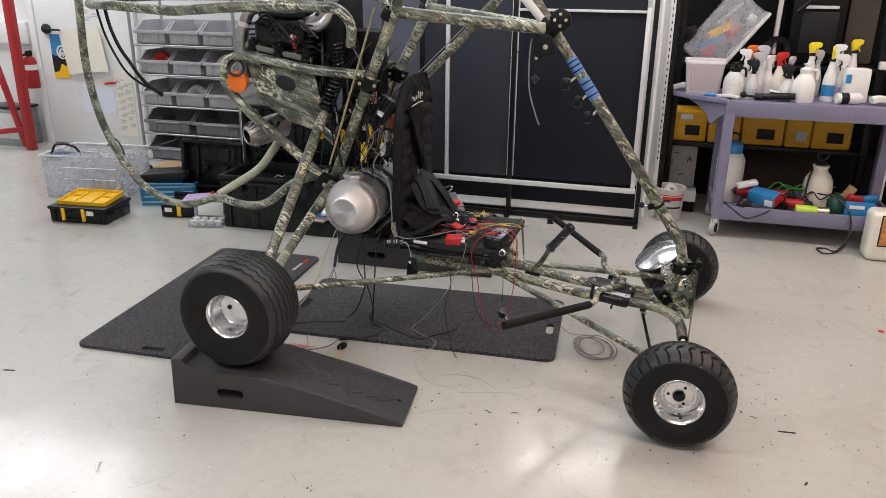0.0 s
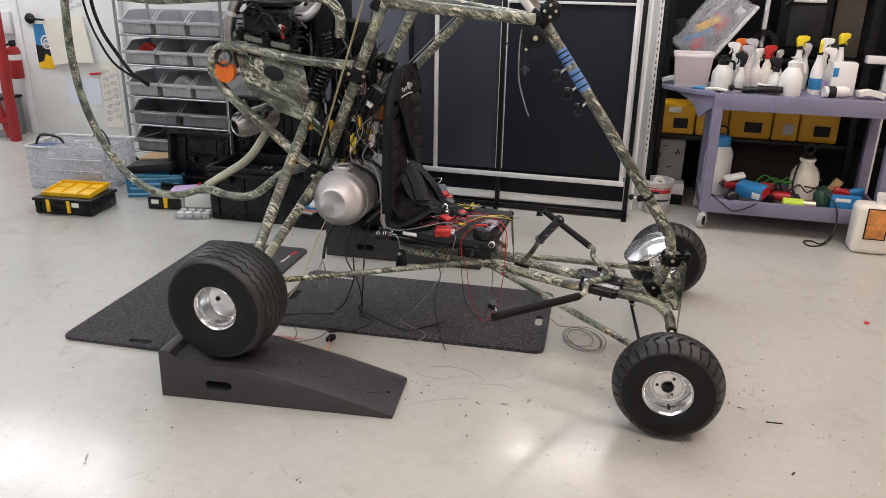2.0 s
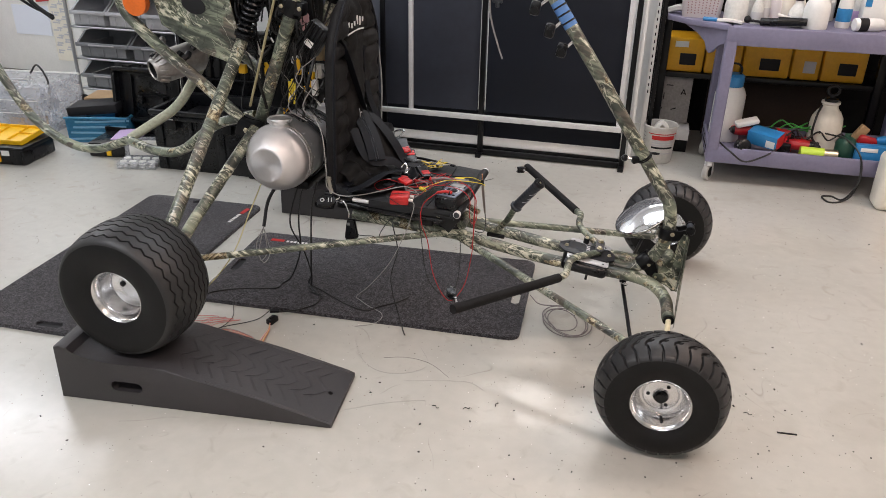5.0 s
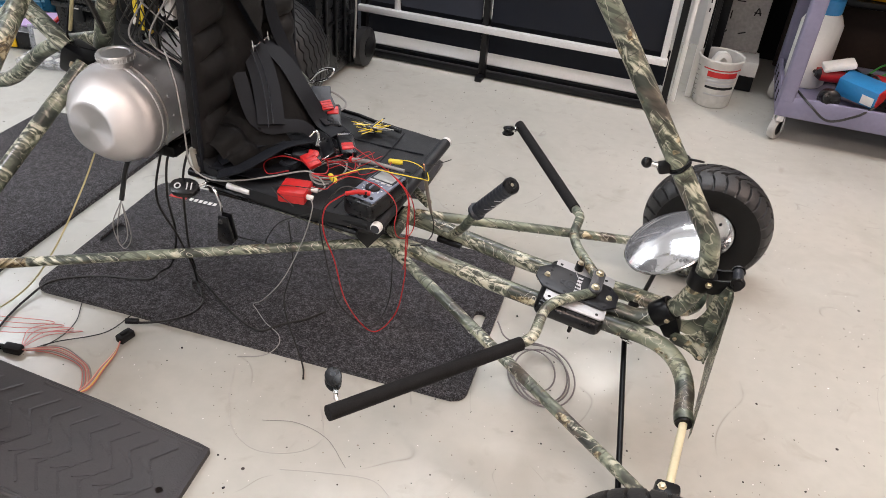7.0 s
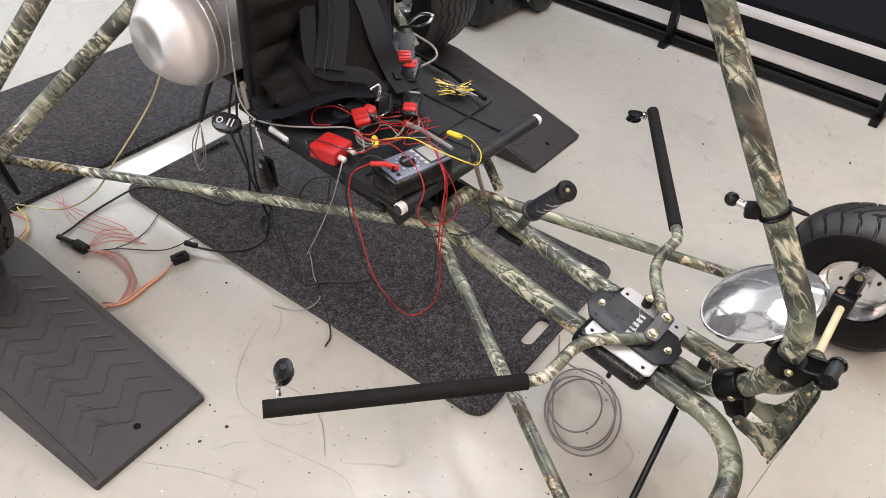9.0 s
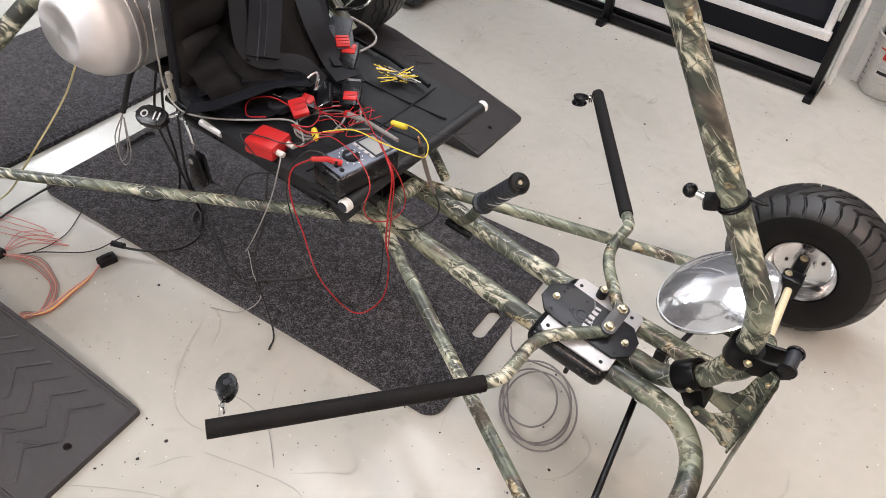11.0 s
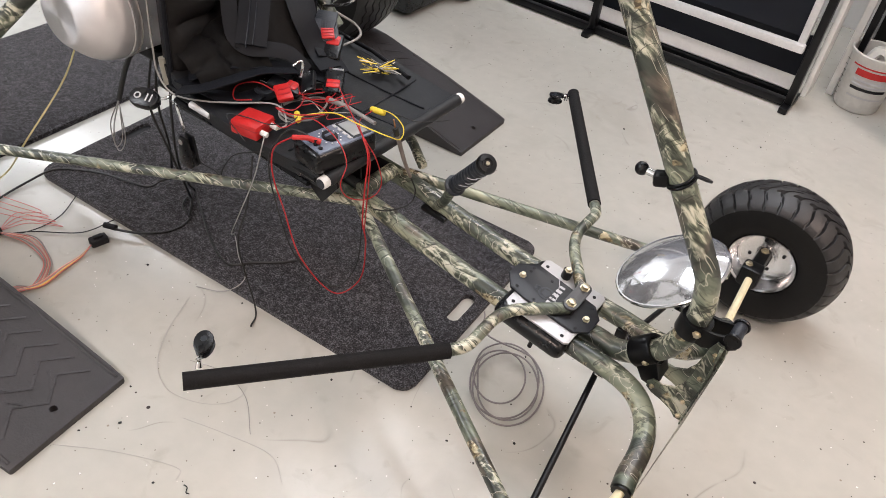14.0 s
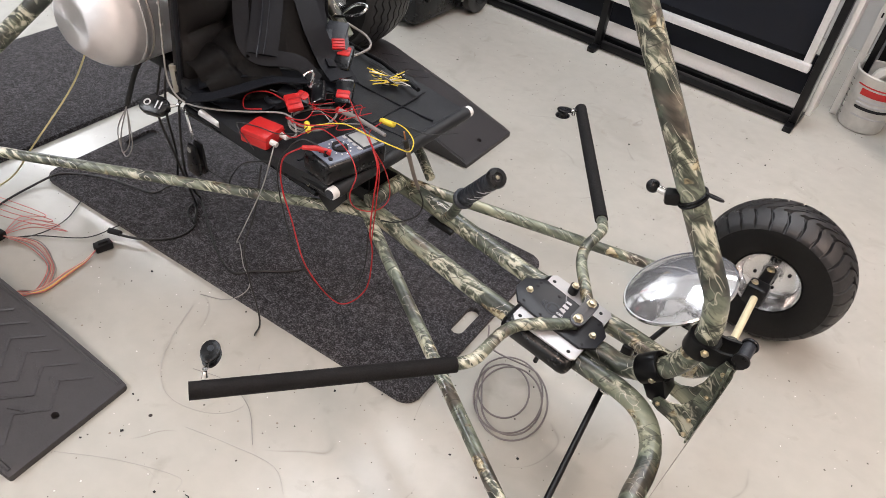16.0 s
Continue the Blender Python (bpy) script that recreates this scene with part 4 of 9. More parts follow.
for q in ((-0.0765, -0.001), (-0.015, -0.055), (0.0823, -0.004)):
    bolt(DM @ Vector((q[0], q[1], 0.006)), (0.139, 0, 0.99), 0.0062, 0.006, deck)
for q in ((-0.07, 0.035), (-0.069, -0.035), (-0.0225, 0.033), (0.077, -0.04), (0.078, 0.0325), (-0.024, -0.04), (0.03, -0.043), (-0.07, 0.022)):
    part("screw_hole", bm_lathe(B(), [(0, 0), (0.0036, 0), (0.0036, 0.0004), (0, 0.0004)], 10, DM @ pose(q[0], q[1], 0.0062)), INK, deck)
for q in ((-0.053, 0.068), (-0.053, -0.071), (0.066, -0.072), (0.0645, 0.07)):
    part("strip_screw", bm_lathe(B(), [(0.004, 0), (0.004, 0.001), (0, 0.001)], 10, DM @ pose(q[0], q[1], 0.0)), INK, deck)
part("steering_link", bm_prism(B(), rounded_rect(0.03, 0.092, 0.015), 0.006, DM @ pose(0.042, 0.0165, 0.024), 0.001), mat("grey_anodised_link", (0.05, 0.05, 0.055), 0.35, spec=0.6), deck, "dark grey steering link")
for q in (-0.0126, 0.046):
    part("bushing", bm_lathe(B(), [(0.012, 0), (0.012, 0.018), (0, 0.018)], 16, DM @ pose(0.042, q, 0.006)), BLACK, deck)
    bolt(DM @ Vector((0.042, q, 0.03)), (0.139, 0, 0.99), 0.0085, 0.008, deck)
part("bushing", bm_lathe(B(), [(0.011, 0), (0.011, 0.02), (0, 0.02)], 16, DM @ pose(-0.01, 0.0735, 0)), BLACK, deck)
bolt(DM @ Vector((-0.01, 0.0735, 0.02)), (0.139, 0, 0.99), 0.0065, 0.005, deck)
# foot bars with foam sleeves and pulleys
for s in (-1, 1):
    tipx = near_far((-0.2998, 0.669, 0.3662) if s < 0 else (-0.2975, 0.65, 0.373), s)
    fo = near_far((-0.0298, 0.2959, 0.3253) if s < 0 else (-0.034, 0.292, 0.334), s)
    inner = [near_far((-0.009, 0.265, 0.327) if s < 0 else (-0.012, 0.262, 0.335), s), near_far((-0.01, 0.143, 0.331) if s < 0 else (-0.012, 0.142, 0.336), s), tuple(DM @ Vector((0.042, 0.046 if s > 0 else -0.0126, 0.014)))]
    bar = frame_tube("foot_bar", [tipx, fo] + inner, 0.0125, "camouflage steering foot bar", 0.05)
    d = (Vector(fo) - Vector(tipx))
    part("foam_sleeve", bm_tube(B(), [Vector(tipx) - d * 0.01, Vector(tipx) + d * 0.3, Vector(tipx) + d * 0.7, fo], 0.0155, 20), FOAM, bar, "black foam sleeve")
    # pulley shackled to the outer end
    t0 = Vector(tipx) + d * 0.03 + (Vector((-0.006, -0.016, 0.004)) if s > 0 else Vector((-0.006, 0.012, 0.012)))
    dirv = Vector((-0.42, -0.88, 0.12)).normalized() if s > 0 else Vector((-0.55, 0.8, 0.2)).normalized()
    pu = part("pulley", bm_tube(B(), spline([t0, t0 + dirv * 0.012 + Vector((0, 0, 0.006)), t0 + dirv * 0.026], 5), 0.0035, 8), CHROME, bar, "small black pulley block on a chrome shackle")
    part("shackle_pin", bm_lathe(B(), [(0.0, -0.009), (0.005, -0.009), (0.005, 0.009), (0, 0.009)], 10, along(t0 + dirv * 0.012, t0 + dirv * 0.012 + Vector((0, 0, 1)))), CHROME, pu)
    pm = along(t0 + dirv * 0.022, t0 + dirv * 0.08)
    for side in (-1, 1):
        part("cheek", bm_prism(B(), [(0.0195 * math.cos(a) * (1.3 if math.cos(a) < 0 else 1) + 0.028, 0.0165 * math.sin(a)) for a in [k * math.pi / 9 for k in range(18)]], 0.006, Matrix.Translation(t0 + dirv * 0.022) @ (dirv.to_track_quat("X", "Z").to_matrix().to_4x4()) @ pose(0, 0, side * 0.0085 - 0.003), 0.0026), GLOSSB, pu)
    sm_ = Matrix.Translation(t0 + dirv * 0.052) @ dirv.to_track_quat("X", "Z").to_matrix().to_4x4()
    part("sheave", bm_lathe(B(), [(0.0, -0.006), (0.0145, -0.005), (0.0125, 0), (0.0145, 0.005), (0, 0.006)], 18, sm_), BLACK, pu)
    part("axle_pin", bm_lathe(B(), [(0.0, -0.0122), (0.0055, -0.0122), (0.0055, 0.0122), (0, 0.0122)], 12, sm_), GRIPM, pu)

# hand throttle lever with ribbed grip
lev = frame_tube("throttle_lever", [(-0.325, 2.945, 0.30), (-0.27, 2.895, 0.375), (-0.232, 2.865, 0.455)], 0.0115, "camouflage hand lever", 0.03)
ga, gb = Vector((-0.236, 2.868, 0.447)), Vector((-0.147, 2.832, 0.566))
gm = along(ga, gb)
gl = (gb - ga).length
prof = [(0.0, 0), (0.022, 0), (0.023, 0.008), (0.018, 0.012)]
for k in range(9):
    z = 0.02 + k * (gl - 0.035) / 9
    prof += [(0.0178, z), (0.0186, z + 0.0025), (0.0186, z + 0.0075), (0.0178, z + 0.009)]
prof += [(0.0195, gl - 0.012), (0.0205, gl - 0.006), (0.0195, gl), (0.009, gl), (0.007, gl - 0.004), (0, gl - 0.004)]
part("grip", bm_lathe(B(), prof, 22, gm), GRIPM, lev, "black ribbed rubber grip")
for k, (z, a0) in enumerate(((0.05, 3.6), (0.072, 3.9), (0.094, 3.5), (0.112, 4.1), (0.06, 5.0), (0.1, 5.2))):
    part("grip_mark", bm_tube(B(), [gm @ Vector((0.0189 * math.cos(a0 + 0.16 * q), 0.0189 * math.sin(a0 + 0.16 * q), z + 0.003 * q)) for q in range(6)], 0.0008, 5), GREYP, lev)
part("grip_end", bm_lathe(B(), [(0.021, 0.0), (0.0215, 0.004), (0.019, 0.009), (0.01, 0.01), (0.008, 0.007), (0, 0.007)], 24, gm @ pose(0, 0, gl - 0.006)), GLOSSB, lev, "glossy black grip end")
bolt(gb - (gb - ga).normalized() * 0.0005, (gb - ga), 0.0045, 0.003, lev)

# keel cross pivot behind the lever
frame_tube("cross_pivot", [(-0.42, YC - 0.095, 0.383), (-0.418, YC + 0.008, 0.385)], 0.0175)
part("pivot_plate", bm_box(B(), (0, 0, 0), (0.09, 0.1, 0.04), 0.006, pose(-0.47, YC - 0.02, 0.365)), BLACK, trike, "black pivot plate")
part("keel_rail", bm_box(B(), (0, 0, 0), (0.07, 0.02, 0.014), 0.004, pose(-0.315, YC + 0.045, 0.296, 0, 4, 0)), BLACK, trike, "short black slotted rail at the lever foot")

# convex mirror on the mast, tipped back so that the pilot sees the wing
mn = Vector((-0.49, -0.165, 0.86)).normalized()
mc = Vector((0.227, 2.955, 0.436))
mm = Matrix.Translation(mc) @ mn.to_track_quat("Z", "Y").to_matrix().to_4x4()
RM, HM = 0.1075, 0.026
mir = part("mirror", bm_lathe(B(), [(RM, 0.0), (RM + 0.003, 0.002), (RM + 0.0035, 0.005), (RM + 0.001, 0.0075), (RM - 0.002, 0.0075)], 48, mm), CHROME, trike, "round convex mirror in a chrome ring")
part("mirror_glass", bm_lathe(B(), [(RM * q, 0.006 + HM * (1 - q * q)) for q in (0.985, 0.9, 0.8, 0.7, 0.6, 0.5, 0.4, 0.3, 0.2, 0.1)] + [(0, 0.006 + HM)], 56, mm), MIRROR, mir, "scratched convex mirror glass", 60)
part("mirror_shell", bm_lathe(B(), [(RM, 0.0), (RM - 0.006, -0.006), (0.05, -0.012), (0, -0.014)], 40, mm), CHROME, mir, "", 60)
part("mirror_stalk", bm_tube(B(), [mc - mn * 0.008, (0.30, YC + 0.02, 0.43)], 0.008, 10), BLACK, mir)
part("mirror_bracket", bm_box(B(), (0, 0, 0), (0.05, 0.03, 0.04), 0.004, pose(0.285, YC + 0.045, 0.405)), CHROME, mir)

# ball mount strapped to the mast
md = Vector((-0.281, 0.026, 0.41)).normalized()
mb = Vector((0.304, YN - 0.004, 0.53)) + md * 0.187
bmnt = part("ball_mount", bm_box(B(), (0, 0, 0), (0.026, 0.026, 0.024), 0.006, pose(mb.x - 0.03, mb.y - 0.014, mb.z - 0.006, 0, -10, 20)), BLACK, trike, "black ball mount strapped to the mast")
part("ball_neck", bm_tube(B(), [(mb.x - 0.038, mb.y - 0.014, mb.z - 0.004), (mb.x - 0.058, mb.y - 0.014, mb.z - 0.003)], 0.0065, 12), CHROME, bmnt, "bright metal neck")
part("ball", bm_lathe(B(), [(0, -0.0122)] + [(0.0122 * math.cos(a), 0.0122 * math.sin(a)) for a in (-1.2, -0.8, -0.4, 0, 0.4, 0.8, 1.2)] + [(0, 0.0122)], 18, pose(mb.x - 0.066, mb.y - 0.014, mb.z - 0.003)), GLOSSB, bmnt)
sm = along(mb, mb + md)
for dz in (-0.002, 0.004):
    ring = [sm @ Vector((0.0247 * math.cos(a * 0.2618), 0.0247 * math.sin(a * 0.2618), dz - 0.006 * math.cos(a * 0.2618))) for a in range(25)]
    part("strap", bm_tube(B(), ring, 0.0026, 8), BLACK, bmnt)
loop = [Vector((mb.x + 0.032 + 0.014 * math.cos(a * 0.5236), mb.y - 0.012 * math.sin(a * 0.5236), mb.z + 0.018 + 0.006 * math.sin(a * 0.5236))) for a in range(13)]
part("strap_loop", bm_tube(B(), loop, 0.0026, 8), BLACK, bmnt)

# blue tape with ties, pulleys and brackets on the upper mast
def on_mast(q):
    """A point of the upper mast, q metres above its lower bend."""
    return Vector((0.023, YN + 0.022, 0.94)) + Vector((-0.298, 0.037, 0.41)).normalized() * (q - 0.498)


for q0, q1 in ((0.695, 0.79), (0.815, 0.885)):
    tp = part("tape_band", bm_tube(B(), [on_mast(q0), on_mast((q0 + q1) / 2), on_mast(q1)], 0.0234, 18), TAPE, trike, "blue masking tape band")
    for k in range(3):
        q = q0 + (q1 - q0) * (0.2 + 0.3 * k)
        part("cable_tie", bm_tube(B(), [on_mast(q) - md * 0.003, on_mast(q) + md * 0.003], 0.0246, 18), BLACK, tp)
for q, dx in ((0.715, -0.052), (0.80, -0.056), (0.64, -0.05)):
    c = on_mast(q)
    pb = part("line_pulley", bm_box(B(), (0, 0, 0), (0.036, 0.022, 0.05), 0.012, pose(c.x + dx - 0.005, c.y - 0.02, c.z - 0.03, 0, 12, 0)), GLOSSB, trike, "black line pulley on a shackle")
    part("shackle", bm_tube(B(), [(c.x + dx + 0.01, c.y - 0.02, c.z - 0.02), (c.x - 0.02, c.y - 0.005, c.z)], 0.005, 8), CHROME, pb)
    part("sheave", bm_lathe(B(), [(0, -0.013), (0.012, -0.013), (0.012, 0.013), (0, 0.013)], 14, pose(c.x + dx - 0.005, c.y - 0.02, c.z - 0.035, 90, 0, 0)), BLACK, pb)
hinge = part("mast_hinge", bm_box(B(), (0, 0, 0), (0.085, 0.075, 0.05), 0.008, pose(-0.295, YC + 0.03, 1.372, 0, 35, 0)), BLACK, trike, "black hinge block on the mast")
part("hinge_disc", bm_lathe(B(), [(0, 0), (0.04, 0), (0.042, 0.004), (0.042, 0.016), (0.036, 0.02), (0, 0.02)], 28, pose(-0.245, YC - 0.035, 1.405, 90, 0, 0)), BLACK, hinge)
for k in range(4):
    bolt((-0.245 + 0.022 * math.cos(k * 1.57), YC - 0.056, 1.405 + 0.022 * math.sin(k * 1.57)), (0, -1, 0), 0.005, 0.004, hinge)
part("hinge_plate", bm_prism(B(), [(-0.03, 0.0), (0.03, 0.0), (0.02, -0.075), (-0.035, -0.095)], 0.008, pose(-0.318, YC - 0.01, 1.36, 90, 0, 0), 0.001), BLACK, hinge)
part("line_plate", bm_prism(B(), [(0.0, 0.0), (0.065, -0.005), (0.09, -0.075), (0.005, -0.105)], 0.006, pose(-0.345, YC - 0.03, 1.35, 90, 0, 0), 0.001), BLACK, hinge, "black triangular line plate")
bolt((-0.30, YC - 0.037, 1.30), (0, -1, 0), 0.008, 0.005, hinge)
bolt((-0.335, YC - 0.037, 1.255), (0, -1, 0), 0.005, 0.005, hinge)
frame_tube("gas_strut", [(-0.30, YC + 0.02, 1.365), (-0.36, YC + 0.01, 1.44), (-0.42, YC, 1.50)], 0.017, "pale metal strut at the hinge", material=WHITEP)
# seat side tubes up to the hinge
for s in (-1, 1):
    frame_tube("seat_side_tube", [near_far((-0.87, 0.22, 1.43), s), near_far((-0.60, 0.15, 1.40), s), near_far((-0.31, 0.025, 1.37), s)], 0.0235, bend=0.1)
    collar(near_far((-0.90, 0.225, 1.40), s), near_far((-0.88, 0.228, 1.44), s), 0.0235)
frame_tube("back_brace", [(-0.905, YC + 0.2, 1.105), (-0.70, YC + 0.2, 1.31), (-0.545, YC + 0.2, 1.475)], 0.019)
part("brace_cable", bm_tube(B(), [(-0.92, YC + 0.17, 1.13), (-0.54, YC + 0.17, 1.5)], 0.0025, 6), GREYW, trike)
for s in (-1, 1):
    uc = Vector(near_far((-1.0, 0.183, 1.14), s))
    cl = collar(uc - Vector((0.012, 0.0, 0.026)), uc + Vector((0.012, 0.0, 0.026)), 0.0235)
    part("clamp_ear", bm_box(B(), (0, 0, 0), (0.09, 0.05, 0.045), 0.006, pose(uc.x, uc.y, uc.z, 0, 8, 0)), BLACK, cl)
    bolt((uc.x - 0.03, uc.y - 0.026, uc.z + 0.005), (0, -1, 0), 0.006, 0.005, cl)
    bolt((uc.x + 0.035, uc.y - 0.026, uc.z - 0.002), (0, -1, 0), 0.006, 0.005, cl)
    pv = part("pivot_block", bm_box(B(), (0, 0, 0), (0.085, 0.06, 0.07), 0.008, pose(-1.21, YC + s * 0.17, 0.7, 0, 20, 0)), BLACK, trike, "black suspension pivot block")
    bolt((-1.21, YC + s * 0.17 - 0.031, 0.7), (0, -1, 0), 0.008, 0.006, pv)
    # engine frame loops
    frame_tube("engine_loop", [near_far(p, s) for p in ((-1.015, 0.185, 1.175), (-1.27, 0.185, 1.19), (-1.53, 0.185, 1.235), (-1.645, 0.185, 1.225), (-1.675, 0.185, 1.11), (-1.555, 0.185, 0.99), (-1.40, 0.185, 0.876), (-1.235, 0.18, 0.735))], 0.021, bend=0.06)
# upper guard tube and its bend down to the engine
frame_tube("guard_rail", [(-2.44, YC - 0.03, 1.425), (-2.2, YC - 0.2, 1.43), (-1.86, YC - 0.235, 1.412), (-1.59, YC - 0.235, 1.432), (-1.34, YC - 0.235, 1.444), (-1.10, YC - 0.235, 1.44), (-1.045, YC - 0.23, 1.38), (-1.06, YC - 0.22, 1.29)], 0.021, bend=0.06)
frame_tube("guard_rail", [(-2.44, YC + 0.03, 1.45), (-2.2, YC + 0.2, 1.46), (-1.5, YC + 0.235, 1.47), (-1.10, YC + 0.235, 1.48), (-1.05, YC + 0.23, 1.40), (-1.06, YC + 0.22, 1.30)], 0.021, bend=0.06)
frame_tube("guard_arc", spline([(-2.515, YC, 1.62), (-2.526, YC, 1.44), (-2.536, YC, 1.126), (-2.486, YC, 0.854), (-2.359, YC, 0.62), (-2.21, YC, 0.509), (-2.051, YC, 0.482), (-1.854, YC, 0.545)], 6), 0.0185, "camouflage propeller guard arc", 0.001)
frame_tube("guard_fork", [(-1.87, YC - 0.005, 0.54), (-1.72, YC - 0.06, 0.525), (-1.58, YC - 0.08, 0.535), (-1.41, YC - 0.07, 0.675), (-1.24, YC - 0.07, 0.72)], 0.0195, bend=0.07)
frame_tube("guard_fork", [(-1.87, YC + 0.005, 0.545), (-1.664, YC + 0.065, 0.678), (-1.54, YC + 0.065, 0.845), (-1.479, YC + 0.065, 0.975)], 0.0195, "faded pale tube of the guard fork", bend=0.07, material=mat("faded_print", (0.44, 0.45, 0.34), 0.45, vary=0.35, scale=14))
for r, pts in ((0.0055, ((-2.42, 1.52), (-2.404, 1.444), (-2.395, 1.369), (-2.361, 1.255), (-2.288, 1.128), (-2.2, 1.066), (-2.1, 1.03))), (0.0085, ((-2.37, 1.52), (-2.36, 1.444), (-2.346, 1.345), (-2.312, 1.249), (-2.262, 1.173), (-2.19, 1.08), (-2.1, 1.02)))):
    part("guard_hose", bm_tube(B(), spline([(x, YC - 0.035, z) for x, z in pts], 8), r, 8), BLACK, trike, "black hose bowed behind the guard")
part("guard_hinge", bm_box(B(), (0, 0, 0), (0.06, 0.06, 0.05), 0.008, pose(-2.43, YC, 1.43)), BLACK, trike)

# engine between the loops
eng = part("engine", bm_box(B(), (-1.42, YC, 1.19), (0.26, 0.2, 0.3), 0.02), ENGINE, trike, "dark cast engine with ducts and hoses")
for k in range(7):
    part("cooling_fin", bm_box(B(), (-1.42, YC, 1.23 + k * 0.022), (0.3, 0.24, 0.007), 0.002), ENGINE, eng)
part("airbox", bm_box(B(), (-1.418, YC - 0.05, 1.33), (0.23, 0.22, 0.115), 0.035, None, 4), GLOSSB, eng, "rounded black airbox")
part("airbox_lid", bm_box(B(), (-1.418, YC - 0.06, 1.405), (0.19, 0.16, 0.03), 0.012), BLACK, eng)
part("fan_shroud", bm_lathe(B(), [(0.0, -0.03), (0.1, -0.03), (0.155, -0.02), (0.165, 0), (0.16, 0.04), (0.0, 0.05)], 40, pose(-1.285, YC + 0.03, 1.25, 90, 0, 0)), DARKM, eng, "black fan shroud")
part("shroud_ring", bm_tube(B(), [(-1.285 + 0.11 * math.cos(a), YC - 0.015, 1.25 + 0.11 * math.sin(a)) for a in [k * math.pi / 16 for k in range(33)]], 0.006, 8), BLACK, eng)
part("radiator", bm_box(B(), (-1.20, YC + 0.06, 1.33), (0.06, 0.30, 0.3), 0.01), DARKM, eng, "dark radiator")
rl = part("mount_rail", bm_tube(B(), [(-1.565, YC - 0.16, 1.278), (-1.262, YC - 0.16, 1.225)], 0, 10, flat=(0.008, 0.011)), mat("olive_rail_paint", (0.13, 0.135, 0.11), 0.45, vary=0.2, scale=30), eng, "olive engine mount rail")
for x, z in ((-1.531, 1.283), (-1.409, 1.262), (-1.284, 1.238)):
    part("rubber_mount", bm_lathe(B(), [(0, -0.028), (0.021, -0.028), (0.021, -0.012), (0.016, -0.006), (0.021, 0.0), (0.021, 0.014), (0.012, 0.018), (0.01, 0.03), (0, 0.03)], 16, pose(x, YC - 0.165, z, 0, 10, 0)), BLACK, rl)
part("exhaust_elbow", bm_tube(B(), rounded_path([(-1.40, YC - 0.08, 1.372), (-1.33, YC - 0.09, 1.35), (-1.25, YC - 0.09, 1.355), (-1.21, YC - 0.08, 1.40), (-1.20, YC - 0.07, 1.5)], 0.05), 0.024, 16), CAPM, eng, "bare metal exhaust elbow")
part("hose_clamp", bm_tube(B(), [(-1.645, YC - 0.02, 1.345), (-1.64, YC - 0.02, 1.365)], 0.0285, 16), STRIP, eng)
part("plug_cap", bm_tube(B(), spline([(-1.34, YC - 0.15, 1.27), (-1.34, YC - 0.16, 1.30), (-1.325, YC - 0.17, 1.32)], 5), 0.008, 8), REDM, eng, "red spark plug cap")
part("plug_body", bm_lathe(B(), [(0.007, 0), (0.009, 0.012), (0.006, 0.025), (0, 0.028)], 10, pose(-1.345, YC - 0.165, 1.30)), WHITEP, eng)
cowl = B()
bm_prism(cowl, [(-1.56, 1.20), (-1.25, 1.175), (-1.225, 1.05), (-1.262, 0.93), (-1.38, 0.965), (-1.525, 1.05)], 0.006, pose(0, YC - 0.16, 0, 90, 0, 0), 0.002)
part("cowl_plate", cowl, CAMO, eng, "camouflage engine side plate")
part("cowl_hole", bm_lathe(B(), [(0, 0), (0.035, 0), (0.038, 0.002), (0.035, 0.003), (0, 0.0005)], 24, pose(-1.385, YC - 0.1665, 1.125, 90, 15, 0) @ Matrix.Diagonal((1.25, 0.8, 1, 1))), INK, eng)
part("starter_cover", bm_lathe(B(), [(0, 0), (0.03, 0), (0.043, -0.01), (0.046, -0.04), (0, -0.045)][::-1], 24, pose(-1.60, YC - 0.16, 1.125, 90, 0, 0) @ Matrix.Diagonal((1, 1, -1, 1))), ORANGE, eng, "orange starter housing")
part("starter_handle", bm_lathe(B(), [(0.028, -0.01), (0.036, -0.012), (0.038, 0.0), (0.036, 0.012), (0.028, 0.01), (0.028, -0.01)], 20, pose(-1.60, YC - 0.2, 1.185, 75, 0, 20)), BLACK, eng)
part("header_pipe", bm_tube(B(), rounded_path([(-1.66, YC - 0.02, 1.12), (-1.665, YC - 0.02, 1.3), (-1.62, YC - 0.02, 1.42), (-1.52, YC, 1.45)], 0.07), 0.026, 14), HEADER, eng, "heat-tinted exhaust header pipe")
part("header_pipe", bm_tube(B(), rounded_path([(-1.38, YC - 0.06, 1.36), (-1.28, YC - 0.08, 1.37), (-1.2, YC - 0.08, 1.44), (-1.17, YC - 0.08, 1.55)], 0.07), 0.028, 14), HEADER, eng)
ea, eb = Vector((-1.60, YC - 0.155, 0.878)), Vector((-1.44, YC + 0.1, 0.935))
part("muffler", bm_lathe(B(), [(0.0, 0.06), (0.028, 0.06), (0.03, 0.006), (0.034, 0), (0.038, 0.002), (0.05, 0.03), (0.058, 0.052), (0.058, 0.19), (0.04, 0.21), (0.0, 0.215)], 26, along(ea, eb)), HEADER, eng, "ribbed metal muffler")
for k in range(14):
    q = k * math.pi / 7
    part("muffler_rib", bm_box(B(), (0, 0, 0), (0.008, 0.006, 0.036), 0.002, along(ea, eb) @ pose(0.051 * math.cos(q), 0.051 * math.sin(q), 0.028, 0, 0, math.degrees(q)) @ pose(0, 0, 0, 0, 24, 0)), HEADER, eng)
